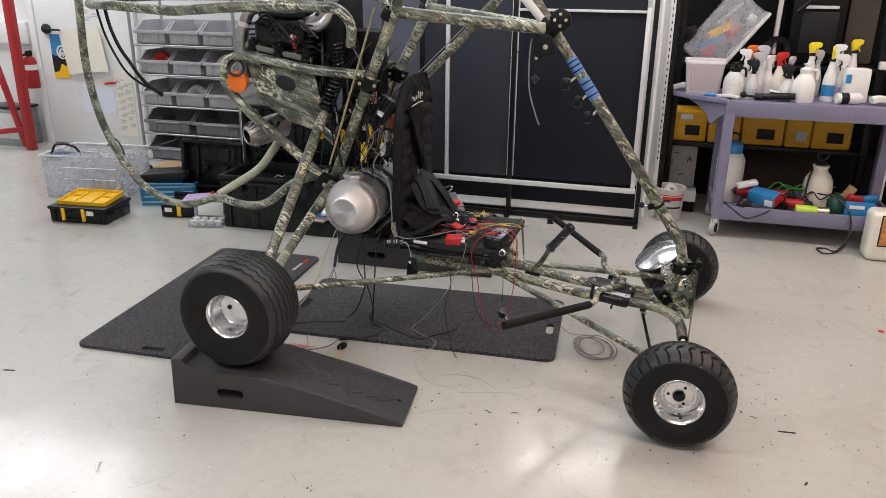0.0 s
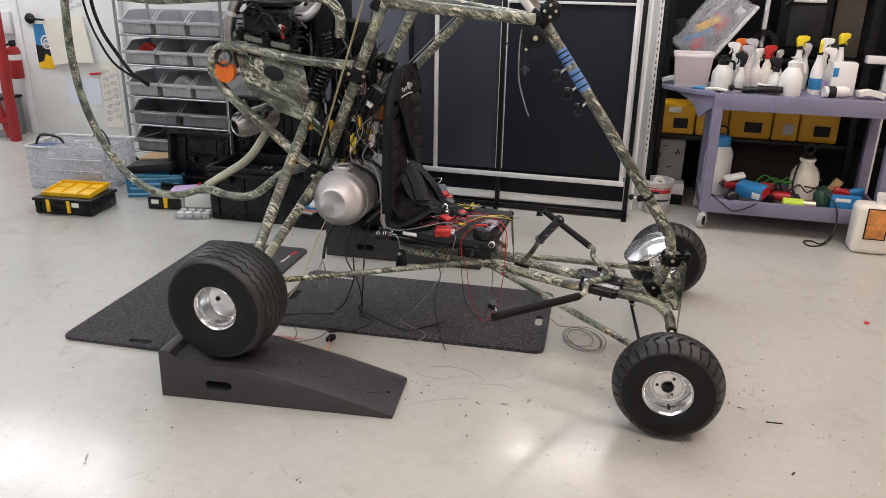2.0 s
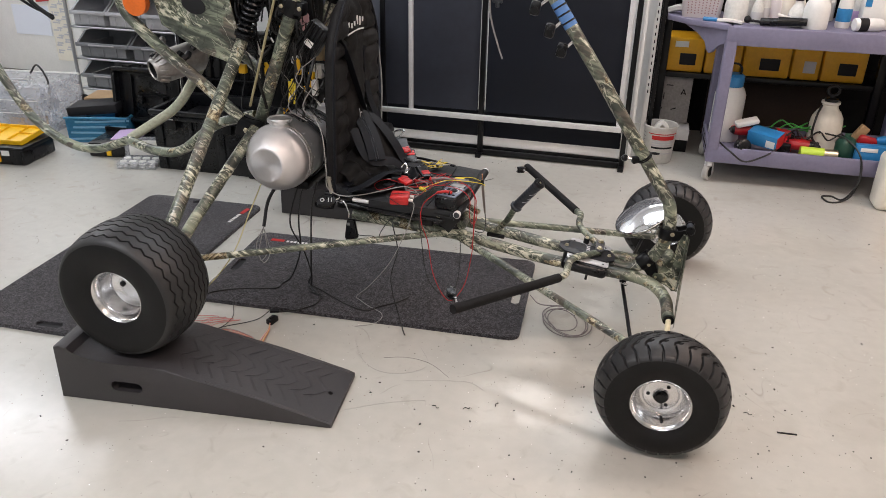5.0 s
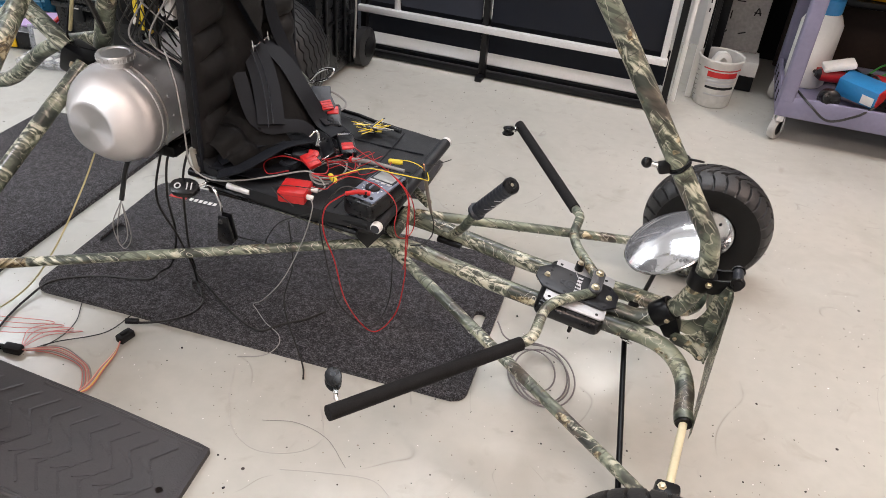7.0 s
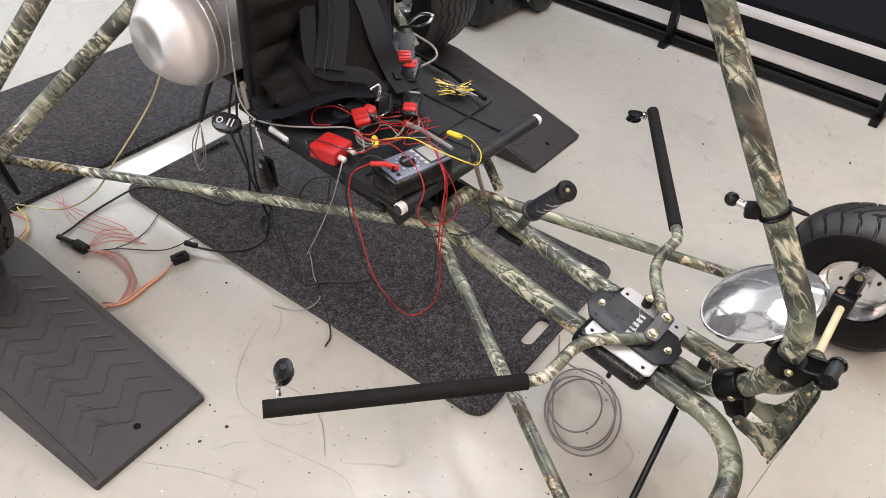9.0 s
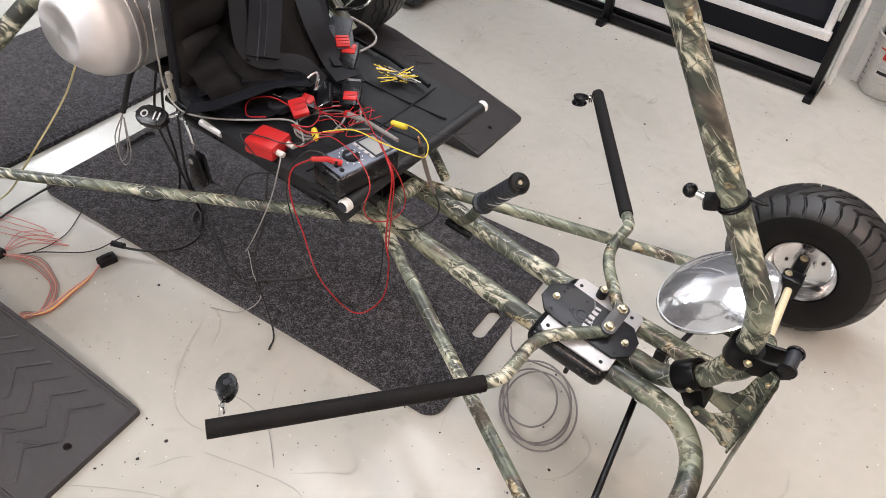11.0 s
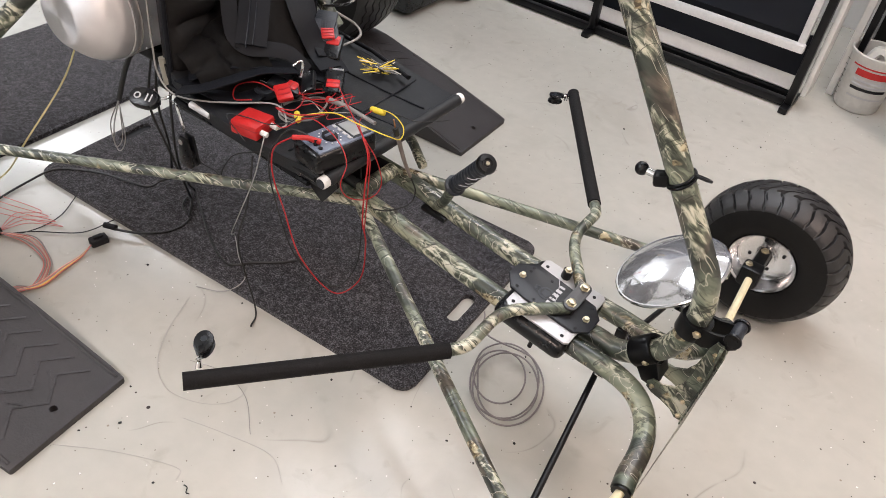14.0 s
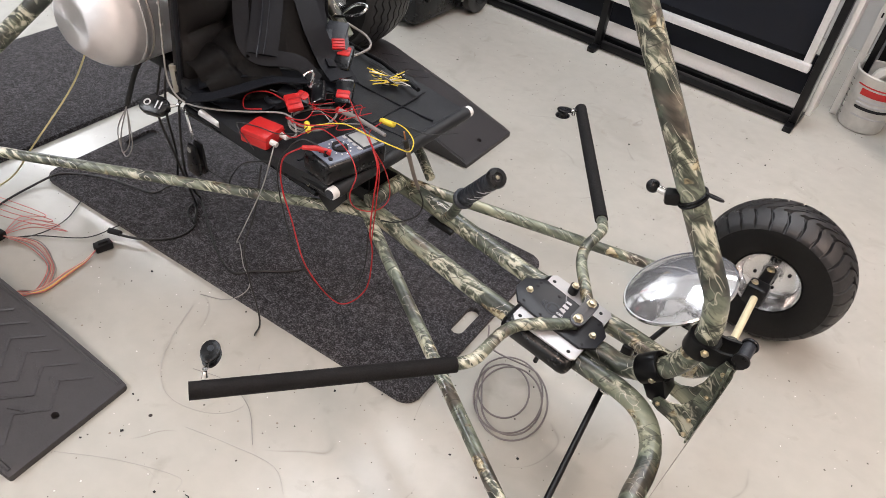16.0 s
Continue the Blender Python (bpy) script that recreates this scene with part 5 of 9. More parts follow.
# dark liner: the shade inside the pipe, put in as colour
part("muffler_bore", bm_lathe(B(), [(0.0, 0.05), (0.0268, 0.05), (0.0275, 0.006), (0.029, 0.004), (0.0295, 0.0075)], 24, along(ea, eb)), INK, eng, "muffler mouth lined dark for its inner shade")
random.seed(14)
for k in range(8):
    a = Vector((random.uniform(-1.54, -1.26), YC - 0.15 - random.uniform(0, 0.02), random.uniform(1.27, 1.42)))
    b = a + Vector((random.uniform(0.05, 0.16), random.uniform(-0.02, 0.02), random.uniform(-0.08, 0.06)))
    c = (a + b) / 2 + Vector((0, -0.03, random.uniform(0.02, 0.07)))
    part("hose", bm_tube(B(), spline([a, c, b], 6), random.choice((0.0025, 0.004, 0.006)), 7), random.choice((BLKW, BLKW, BLKW, BLACK, DARKM)), eng)
for k in range(8):
    a = Vector((random.uniform(-1.55, -1.18), YC - 0.155, random.uniform(1.24, 1.42)))
    part("fitting", bm_lathe(B(), [(0, -0.008), (0.006, -0.008), (0.0075, 0), (0.006, 0.008), (0, 0.008)], 8, along(a, a + Vector((random.uniform(-1, 1), -1, random.uniform(-1, 1))))), random.choice((CHROME, STRIP, BLACK, STEEL)), eng)
for k in range(14):
    a = Vector((random.uniform(-1.62, -1.40), YC - 0.12 + random.uniform(-0.03, 0.03), random.uniform(0.90, 0.99)))
    part("fitting", bm_lathe(B(), [(0, -0.012), (0.01, -0.012), (0.012, 0), (0.01, 0.012), (0, 0.012)], 8, along(a, a + Vector((random.uniform(-1, 1), -1, random.uniform(-1, 1))))), random.choice((HEADER, ENGINE, BLACK, ENGINE)), eng)
random.seed(4)
for k in range(46):
    a = Vector((-1.20 + random.uniform(-0.05, 0.2), YC + random.uniform(-0.15, 0.1), random.uniform(0.7, 1.1)))
    b = a + Vector((random.uniform(-0.12, 0.14), random.uniform(-0.04, 0.06), random.uniform(0.08, 0.3)))
    c = (a + b) / 2 + Vector((random.uniform(-0.06, 0.06), -0.05, random.uniform(-0.05, 0.05)))
    part("harness_wire", bm_tube(B(), spline([a, c, b], 6), random.choice((0.003, 0.004, 0.006)), 6), random.choice((BLKW, BLKW, BLKW, DARKM, BLACK)), eng)
for x, y, z in ((-1.046, 2.75, 0.845), (-1.058, 2.752, 0.835), (-1.036, 2.748, 0.832)):
    part("hanging_terminal", bm_tube(B(), [(x + 0.002, y, z + 0.04), (x, y, z), (x - 0.004, y - 0.002, z - 0.035)], 0.0055, 8, taper=0.0035), YELT, eng, "yellow sleeved terminal")
for k, (x, y, z) in enumerate(((-1.02, -0.13, 0.93), (-0.985, -0.1, 0.88), (-1.16, -0.09, 0.90), (-0.96, -0.13, 0.86))):
    part("wire_connector", bm_box(B(), (x, YC + y, z), (0.022, 0.02, 0.055), 0.004), YELP if k != 3 else WHITEP, eng, "yellow wire connector" if k != 3 else "")
for k, (x, z, w, h, mt) in enumerate(((-0.99, 0.965, 0.05, 0.06, mat("tan_pack_label", (0.5, 0.36, 0.2), 0.6, vary=0.3, scale=40)), (-0.995, 0.895, 0.045, 0.05, WHITEP), (-1.075, 0.93, 0.035, 0.025, WHITEP))):
    part("wired_pack", bm_box(B(), (x, YC - 0.025, z), (w, 0.03, h), 0.004), mt, eng, "labelled electrics pack")
random.seed(19)
for k in range(26):
    a = Vector((random.uniform(-1.08, -0.93), YC + random.uniform(-0.16, -0.06), random.uniform(0.74, 0.9)))
    b = Vector((random.uniform(-1.06, -0.92), YC + random.uniform(-0.16, -0.08), random.uniform(0.96, 1.12)))
    c = (a + b) / 2 + Vector((random.uniform(-0.07, 0.07), -0.03, random.uniform(-0.05, 0.05)))
    part("thin_wire", bm_tube(B(), spline([a, c, b], 6), random.choice((0.0012, 0.0016, 0.0022)), 6), (BLKW, BLKW, GREYW, DARKM, BLKW, BLKW, BLKW, BLKW)[k % 8], eng)
for k in range(12):
    a = Vector((random.uniform(-1.1, -0.93), YC - random.uniform(0.1, 0.17), random.uniform(0.78, 1.08)))
    part("crimp", bm_tube(B(), [a, a + Vector((random.uniform(-0.012, 0.012), -0.004, 0.016))], 0.004, 8), (CHROME, WHITEP, STRIP, YELP)[k % 4], eng)
cb = part("control_box", bm_box(B(), (0, 0, 0), (0.075, 0.045, 0.11), 0.006, pose(-0.955, YC - 0.12, 1.03, 0, 35, 0)), BLACK, eng, "black ribbed control box")
for k in range(5):
    part("box_rib", bm_box(B(), (-0.034 + k * 0.017, -0.028, 0), (0.006, 0.008, 0.11), 0.001, pose(-0.955, YC - 0.12, 1.03, 0, 35, 0)), BLACK, cb)
part("box_sticker", bm_box(B(), (0.0, -0.033, -0.015), (0.03, 0.001, 0.022), 0, pose(-0.955, YC - 0.12, 1.03, 0, 35, 0)), PAPER, cb)
part("hand_line", bm_tube(B(), [(-0.95, 2.66, 1.444), (-1.125, 2.66, 0.93), (-1.17, 2.66, 0.80)], 0.0045, 8), RODM, trike, "pale slim rod beside the upright")

part("radiator_shroud", bm_box(B(), (-1.14, YC + 0.13, 1.03), (0.2, 0.12, 0.62), 0.03), DARKM, eng, "black radiator shroud")
part("electrics_pack", bm_box(B(), (-1.17, YC + 0.05, 0.86), (0.16, 0.1, 0.26), 0.02), DARKM, eng, "black electrics pack")
# fuel tank across the frame
TY, TX, TZ = 2.556, -1.07, 0.622
tank = part("fuel_tank", bm_lathe(B(), [(0.0, 0.0026), (0.03, 0.0025), (0.048, 0.002), (0.054, 0.0012), (0.058, 0.0009), (0.062, 0.002), (0.066, 0.005), (0.078, 0.017), (0.092, 0.031), (0.103, 0.045), (0.111, 0.059), (0.1165, 0.076), (0.119, 0.098), (0.121, 0.103), (0.121, 0.109), (0.119, 0.112), (0.119, 0.5), (0.11, 0.55), (0.07, 0.605), (0, 0.61)], 64, pose(TX, TY, TZ, -90, 0, 0)), TANKM, trike, "spun bright aluminium fuel tank", 50)
for q in (0.1, 0.118):
    part("weld_seam", bm_tube(B(), [(TX + 0.1195 * math.cos(k * math.pi / 30), TY + q, TZ + 0.1195 * math.sin(k * math.pi / 30)) for k in range(61)], 0.0022, 6), CAPM if q < 0.11 else HEADER, tank)
for k in range(16):
    a = k * math.pi / 8
    part("rivet", bm_lathe(B(), [(0.0035, 0), (0.0025, 0.002), (0, 0.0024)], 8, along((TX + 0.119 * math.cos(a), TY + 0.142, TZ + 0.119 * math.sin(a)), (TX + 0.2 * math.cos(a), TY + 0.142, TZ + 0.2 * math.sin(a)))), CAPM, tank)
part("filler_cap", bm_lathe(B(), [(0.036, -0.015), (0.036, 0.014), (0.041, 0.016), (0.042, 0.018), (0.042, 0.028), (0.04, 0.032), (0.033, 0.032), (0.03, 0.029), (0, 0.029)], 32, pose(TX + 0.004, 2.672, 0.733)), CAPM, tank, "round metal filler cap")
for k in range(24):
    a = k * math.pi / 12
    part("cap_knurl", bm_box(B(), (0, 0, 0), (0.003, 0.005, 0.01), 0.001, pose(TX + 0.004 + 0.0425 * math.cos(a), 2.672 + 0.0425 * math.sin(a), 0.756, 0, 0, math.degrees(a))), CAPM, tank)
for y in (2.78, 2.90, 3.06):
    ring = [(TX + 0.124 * math.cos(k * math.pi / 18), y + 0.01 * math.sin(k * 0.6), TZ + 0.124 * math.sin(k * math.pi / 18)) for k in range(37)]
    part("tank_strap", bm_tube(B(), ring, 0.0, 8, flat=(0.011, 0.0025)), WEB, tank, "black tank strap")
part("tank_cradle", bm_box(B(), (-1.05, YC + 0.05, 0.488), (0.1, 0.4, 0.035), 0.01), BLACK, trike)

# seat: tall quilted back, slung base on a front roller
def cushion(w_of, x_of, z0, z1, thick, rows=44, cols=26, quilt=()):
    bm = B()
    grids = []
    for side in (0, 1):
        g = []
        for i in range(rows + 1):
            t = i / rows
            z = z0 + (z1 - z0) * t
            line = []
            for j in range(cols + 1):
                u = -1 + 2 * j / cols
                edge = max(0.0, 1 - max(abs(u), 0) ** 8) ** 0.5 * min(1, 12 * t + 0.2) * min(1, 12 * (1 - t) + 0.15)
                dent = 0.0
                if side == 0:
                    for q in quilt:
                        dent += 0.019 * math.exp(-((z - q) / 0.008) ** 2) * (1 if abs(u) > 0.34 else 0.2)
                    dent += 0.013 * math.exp(-((abs(u) - 0.36) / 0.035) ** 2)
                    wr = 0.011 * noise.noise(Vector((u * 3, z * 9, 2.0)))
                    x = x_of(t) + (thick * 0.5) * edge - dent * edge + wr + 0.02 * abs(u) ** 3
                else:
                    x = x_of(t) - (thick * 0.5) * edge
                line.append(bm.verts.new((x, YC + u * w_of(t), z)))
            g.append(line)
        grids.append(g)
    for g, flip in ((grids[0], False), (grids[1], True)):
        for i in range(rows):
            for j in range(cols):
                q = (g[i][j], g[i][j + 1], g[i + 1][j + 1], g[i + 1][j])
                bm.faces.new(q[::-1] if flip else q)
    bmesh.ops.remove_doubles(bm, verts=bm.verts, dist=0.0004)
    a, b = grids
    rim = [(a[i][0], a[i + 1][0], b[i + 1][0], b[i][0]) for i in range(rows)] + [(a[i][cols], a[i + 1][cols], b[i + 1][cols], b[i][cols]) for i in range(rows)]
    rim += [(a[0][j], a[0][j + 1], b[0][j + 1], b[0][j]) for j in range(cols)] + [(a[rows][j], a[rows][j + 1], b[rows][j + 1], b[rows][j]) for j in range(cols)]
    for q in rim:
        if all(v.is_valid for v in q) and len(set(q)) == 4:
            try:
                bm.faces.new(q)
            except ValueError:
                pass
    return bm


def back_width(t):
    return 0.222 - 0.012 * t - (0.11 * ((t - 0.72) / 0.28) ** 1.6 if t > 0.72 else 0)


seat = part("seat_back", cushion(back_width, lambda t: -0.884 + 0.018 * t, 0.50, 1.165, 0.05, quilt=[0.64 + 0.065 * k for k in range(8)]), FABRIC, trike, "black quilted fabric seat back", 60)
part("seat_piping", bm_tube(B(), [(-0.861 + 0.018 * t, YC - back_width(t) - 0.002, 0.51 + 0.655 * t) for t in [k / 24 for k in range(25)]], 0.006, 8), WEB, seat)
part("seat_piping", bm_tube(B(), [(-0.861 + 0.018 * t, YC + back_width(t) + 0.002, 0.51 + 0.655 * t) for t in [k / 24 for k in range(25)]], 0.006, 8), WEB, seat)
for k in range(7):
    part("stitched_logo_bar", bm_box(B(), (-0.839, YC - 0.115 + 0.026 * k, 1.070 + 0.005 * math.sin(k * 2) + 0.002 * k), (0.003, 0.011, 0.03 if k in (4, 5) else 0.016), 0.0008), WHITEP, seat, "white stitched bar")
part("stitched_logo_line", bm_tube(B(), spline([(-0.840, YC - 0.1, 1.044), (-0.8385, YC - 0.02, 1.05), (-0.840, YC + 0.05, 1.046)], 5), 0.003, 6), WHITEP, seat)
base = B()
rows, cols = 26, 26
g = []
for i in range(rows + 1):
    t = i / rows
    line = []
    for j in range(cols + 1):
        u = -1 + 2 * j / cols
        x = -0.88 + 0.47 * t
        z = 0.508 - 0.018 * t + 0.05 * max(0, 1 - t * 3.2) ** 2 - 0.014 * math.sin(math.pi * t) * (1 - u * u) + 0.004 * noise.noise(Vector((t * 6, u * 4, 1)))
        z -= 0.006 * math.exp(-((u - 0.12) / 0.02) ** 2) * (1 if t > 0.3 else 0)
        line.append(base.verts.new((x, YC + u * (0.232 - 0.006 * math.cos(t * 6)), z)))
    g.append(line)
low = [[base.verts.new((v.co.x, v.co.y, v.co.z - 0.028)) for v in line] for line in g]
for i in range(rows):
    for j in range(cols):
        base.faces.new((g[i][j], g[i][j + 1], g[i + 1][j + 1], g[i + 1][j]))
        base.faces.new((low[i][j], low[i + 1][j], low[i + 1][j + 1], low[i][j + 1]))
for i in range(rows):
    for j in (0, cols):
        base.faces.new((g[i][j], g[i + 1][j], low[i + 1][j], low[i][j]))
for j in range(cols):
    for i in (0, rows):
        base.faces.new((g[i][j], g[i][j + 1], low[i][j + 1], low[i][j]))
sb = part("seat_base", base, SEATM, trike, "black slung fabric seat base", 50)
for pts in (((-0.75, 0.02), (-0.425, 0.02)), ((-0.75, 0.125), (-0.43, 0.125)), ((-0.52, -0.21), (-0.52, 0.21))):
    (xa, ya), (xb, yb) = pts
    part("seam", bm_tube(B(), [(xa + (xb - xa) * k / 10, YC + ya + (yb - ya) * k / 10, 0.508 - 0.018 * (xa + (xb - xa) * k / 10 + 0.88) / 0.47 - 0.014 * math.sin(math.pi * (xa + (xb - xa) * k / 10 + 0.88) / 0.47) * (1 - ((ya + (yb - ya) * k / 10) / 0.232) ** 2) + 0.0008) for k in range(11)], 0.0022, 6), WEB, sb)
roll = part("seat_roller", bm_tube(B(), [(-0.405, YC - 0.222, 0.483), (-0.405, YC + 0.222, 0.483)], 0.015, 18), SEATM, trike, "fabric-wrapped front seat tube")
part("edge_rod", bm_tube(B(), [(-0.80, 3.107, 0.52), (-0.66, 3.1, 0.515), (-0.52, 3.068, 0.51)], 0.0055, 10), BLACK, roll, "slim black edge rod")
for s in (-1, 1):
    part("end_cap", bm_lathe(B(), [(0.012, 0), (0.0132, 0.001), (0.0132, 0.014), (0.011, 0.017), (0, 0.017)], 20, pose(-0.405, YC + s * 0.222, 0.483, 90 if s < 0 else -90, 0, 0)), WHITEP, roll, "white plastic end cap")
    part("cap_face", bm_lathe(B(), [(0.0105, 0.0168), (0.0105, 0.0176), (0, 0.0178)], 20, pose(-0.405, YC + s * 0.222, 0.483, 90 if s < 0 else -90, 0, 0)), GRIPM, roll)
    rail = part("seat_rail", bm_tube(B(), [(-0.90, YC + s * 0.222, 0.50), (-0.43, YC + s * 0.22, 0.474)], 0.0105, 12), BLACK, trike, "seat side rail, black with a bare silver stretch")
    part("bare_stretch", bm_tube(B(), [(-0.79, YC + s * 0.232, 0.4938), (-0.73, YC + s * 0.231, 0.4905)], 0.008, 12), STRIP, rail)
    part("seat_side_panel", bm_box(B(), (-0.64 if s < 0 else -0.70, YC + s * 0.212, 0.462), (0.44 if s < 0 else 0.26, 0.008, 0.03), 0.003, pose(0, 0, 0)), BLACK, trike, "black seat side panel")
    part("lower_rail", bm_tube(B(), [(-0.86, YC + s * 0.218, 0.47), (-0.46, YC + s * 0.216, 0.445)], 0.008, 10), GLOSSB, trike, "slim black lower seat rail")
    part("seat_post", bm_tube(B(), [(-0.874, YC + s * 0.222, 0.49), (-0.884, YC + s * 0.222, 0.565)], 0.009, 12), mat("cream_tube_paint", (0.3, 0.285, 0.24), 0.5), trike, "pale upright seat post")
    bolt((-0.475, YC + s * 0.222, 0.47), (0, s, 0), 0.008, 0.006)
    if s < 0:
        part("seat_bracket", bm_prism(B(), [(-0.06, 0.0), (0.05, 0.02), (0.055, -0.012), (0.012, -0.07), (-0.012, -0.05)], 0.006, pose(-0.455, YC + s * 0.19, 0.462, 90, 0, 0), 0.001), BLACK, trike, "black folded seat bracket")
part("seat_pan", bm_box(B(), (-0.69, YC, 0.428), (0.26, 0.28, 0.04), 0.01), BLACK, trike, "black pan under the seat")
part("seat_bearer", bm_box(B(), (-0.56, YC, 0.405), (0.05, 0.16, 0.1), 0.006), BLACK, trike)
# harness: shoulder straps, lap straps, buckles
def strap(name, pts, w, label="", t=0.0022):
    return part(name, bm_tube(B(), spline(pts, 8), 0, 8, flat=(w, t)), WEB, seat, label)


strap("shoulder_strap", [(-0.874, YC - 0.16, 1.06), (-0.856, YC - 0.115, 0.99), (-0.853, YC - 0.045, 0.88), (-0.856, YC + 0.045, 0.752)], 0.03, "black shoulder strap")
strap("shoulder_strap", [(-0.872, YC + 0.11, 1.06), (-0.853, YC + 0.10, 0.95), (-0.85, YC + 0.11, 0.80), (-0.81, YC + 0.12, 0.68), (-0.74, YC + 0.09, 0.59), (-0.66, YC + 0.055, 0.555)], 0.024, "black shoulder strap")
strap("shoulder_strap", [(-0.862, YC + 0.075, 0.742), (-0.79, YC + 0.068, 0.69), (-0.728, YC + 0.045, 0.632), (-0.686, YC + 0.05, 0.566), (-0.63, YC + 0.035, 0.545)], 0.028, "black shoulder strap")
ls = strap("loose_strap", [(-0.862, YC + 0.03, 0.742), (-0.808, YC - 0.015, 0.69), (-0.768, YC - 0.062, 0.642), (-0.744, YC - 0.095, 0.603)], 0.033, "loose black strap end hanging down the seat back")
for q in (-0.02, 0.0, 0.02):
    part("webbing_rib", bm_tube(B(), spline([(-0.856, YC + 0.03 + q, 0.742), (-0.802, YC - 0.015 + q, 0.69), (-0.762, YC - 0.062 + q, 0.642), (-0.739, YC - 0.095 + q, 0.606)], 8), 0.0016, 5), GRIPM, ls)
strap("strap_loop", [(-0.85, 2.829, 0.70), (-0.81, 2.795, 0.645), (-0.78, 2.779, 0.612), (-0.75, 2.79, 0.594), (-0.72, 2.825, 0.59), (-0.695, 2.86, 0.575), (-0.665, 2.878, 0.54)], 0.017, "black strap looping down to the buckles")
strap("lap_strap", [(-0.80, 2.635, 0.53), (-0.755, 2.66, 0.545), (-0.735, 2.715, 0.55), (-0.71, 2.785, 0.557), (-0.672, 2.848, 0.55)], 0.02, "black lap strap")
strap("lap_strap", [(-0.83, YC - 0.2, 0.535), (-0.77, YC - 0.12, 0.56), (-0.69, YC - 0.03, 0.545), (-0.63, YC + 0.02, 0.525)], 0.024, "black lap strap")
strap("lap_strap", [(-0.82, YC + 0.2, 0.56), (-0.77, YC + 0.17, 0.575), (-0.70, YC + 0.09, 0.55), (-0.62, YC + 0.05, 0.53)], 0.024, "black lap strap")
strap("lap_strap", [(-0.845, YC - 0.21, 0.53), (-0.72, YC - 0.17, 0.512), (-0.70, YC - 0.05, 0.515)], 0.022)


def buckle(x, y, z, yaw, tilt, tab):
    m = pose(x, y, z, 0, tilt, yaw)
    b = part("buckle", bm_box(B(), (0, 0, 0), (0.075, 0.042, 0.02), 0.006, m), GLOSSB, seat, "black buckle with a red release tab")
    part("release_tab", bm_box(B(), (tab, 0, 0.009), (0.026, 0.03, 0.008), 0.003, m), REDP, b)
    part("tab_groove", bm_box(B(), (tab, 0, 0.0132), (0.004, 0.026, 0.001), 0, m), REDM, b)
    part("metal_tongue", bm_box(B(), (-tab * 2.6, 0, 0.002), (0.035, 0.034, 0.003), 0.001, m), CHROME, b)
    return b


buckle(-0.66, YC - 0.078, 0.53, 20, 10, 0.014)
rt_ = part("belt_end", bm_box(B(), (0, 0, 0), (0.034, 0.05, 0.012), 0.004, pose(-0.632, YC - 0.112, 0.54, 10, -8, 58)), REDP, seat, "red belt end block")
for q in (-0.01, 0.006):
    part("block_slot", bm_box(B(), (0.002 + q * 0.2, q, 0.0062), (0.026, 0.004, 0.001), 0, pose(-0.632, YC - 0.112, 0.54, 10, -8, 58)), REDM, rt_)
tg_ = part("belt_tongue", bm_prism(B(), rounded_rect(0.045, 0.07, 0.012), 0.003, pose(-0.635, YC - 0.055, 0.54, 20, -35, 30), 0.0008), CHROME, seat, "chrome seat-belt tongue")
part("tongue_cover", bm_box(B(), (0, 0, 0), (0.035, 0.06, 0.016), 0.006, pose(-0.618, YC - 0.05, 0.545, 20, -35, 30)), GLOSSB, tg_)
buckle(-0.592, YC + 0.002, 0.535, -55, 12, 0.012)
bk = buckle(-0.672, YC + 0.085, 0.562, -62, 24, -0.014)
part("buckle_face", bm_box(B(), (0, 0, 0), (0.062, 0.056, 0.01), 0.004, pose(-0.705, YC + 0.098, 0.59, 0, 30, -40)), GRIPM, bk, "grey buckle face")
part("release_key", bm_box(B(), (0.014, 0.002, 0.008), (0.028, 0.03, 0.006), 0.002, pose(-0.705, YC + 0.098, 0.59, 0, 30, -40)), REDP, bk, "red release key")
for q in range(3):
    part("key_rib", bm_box(B(), (0.006 + 0.008 * q, 0.002, 0.0115), (0.002, 0.026, 0.002), 0.0005, pose(-0.705, YC + 0.098, 0.59, 0, 30, -40)), REDM, bk)
part("buckle_plate", bm_box(B(), (0, 0, 0), (0.07, 0.05, 0.008), 0.003, pose(-0.715, YC + 0.105, 0.60, 0, 30, -62)), GRIPM, seat, "grey buckle backing plate")
part("metal_hook", bm_tube(B(), spline([(-0.655, YC - 0.045, 0.535), (-0.65, YC - 0.035, 0.565), (-0.66, YC - 0.03, 0.575), (-0.67, YC - 0.045, 0.565)], 6), 0.0035, 8), CHROME, seat, "bent chrome hook")

adj = part("strap_adjuster", bm_box(B(), (0, 0, 0), (0.006, 0.066, 0.008), 0.002, pose(-0.85, YC + 0.05, 0.742, 0, 0, 6)), CHROME, seat, "chrome strap adjuster")
for dy in (-0.036, 0.036):
    part("adjuster_side", bm_box(B(), (0, 0, 0), (0.006, 0.007, 0.034), 0.002, pose(-0.85, YC + 0.05 + dy, 0.742, 0, -5, 0)), CHROME, adj)

# loose fabric of the harness, fanning out from the adjuster over the seat base
fan = B()
rows_, cols_ = 16, 18
g = []
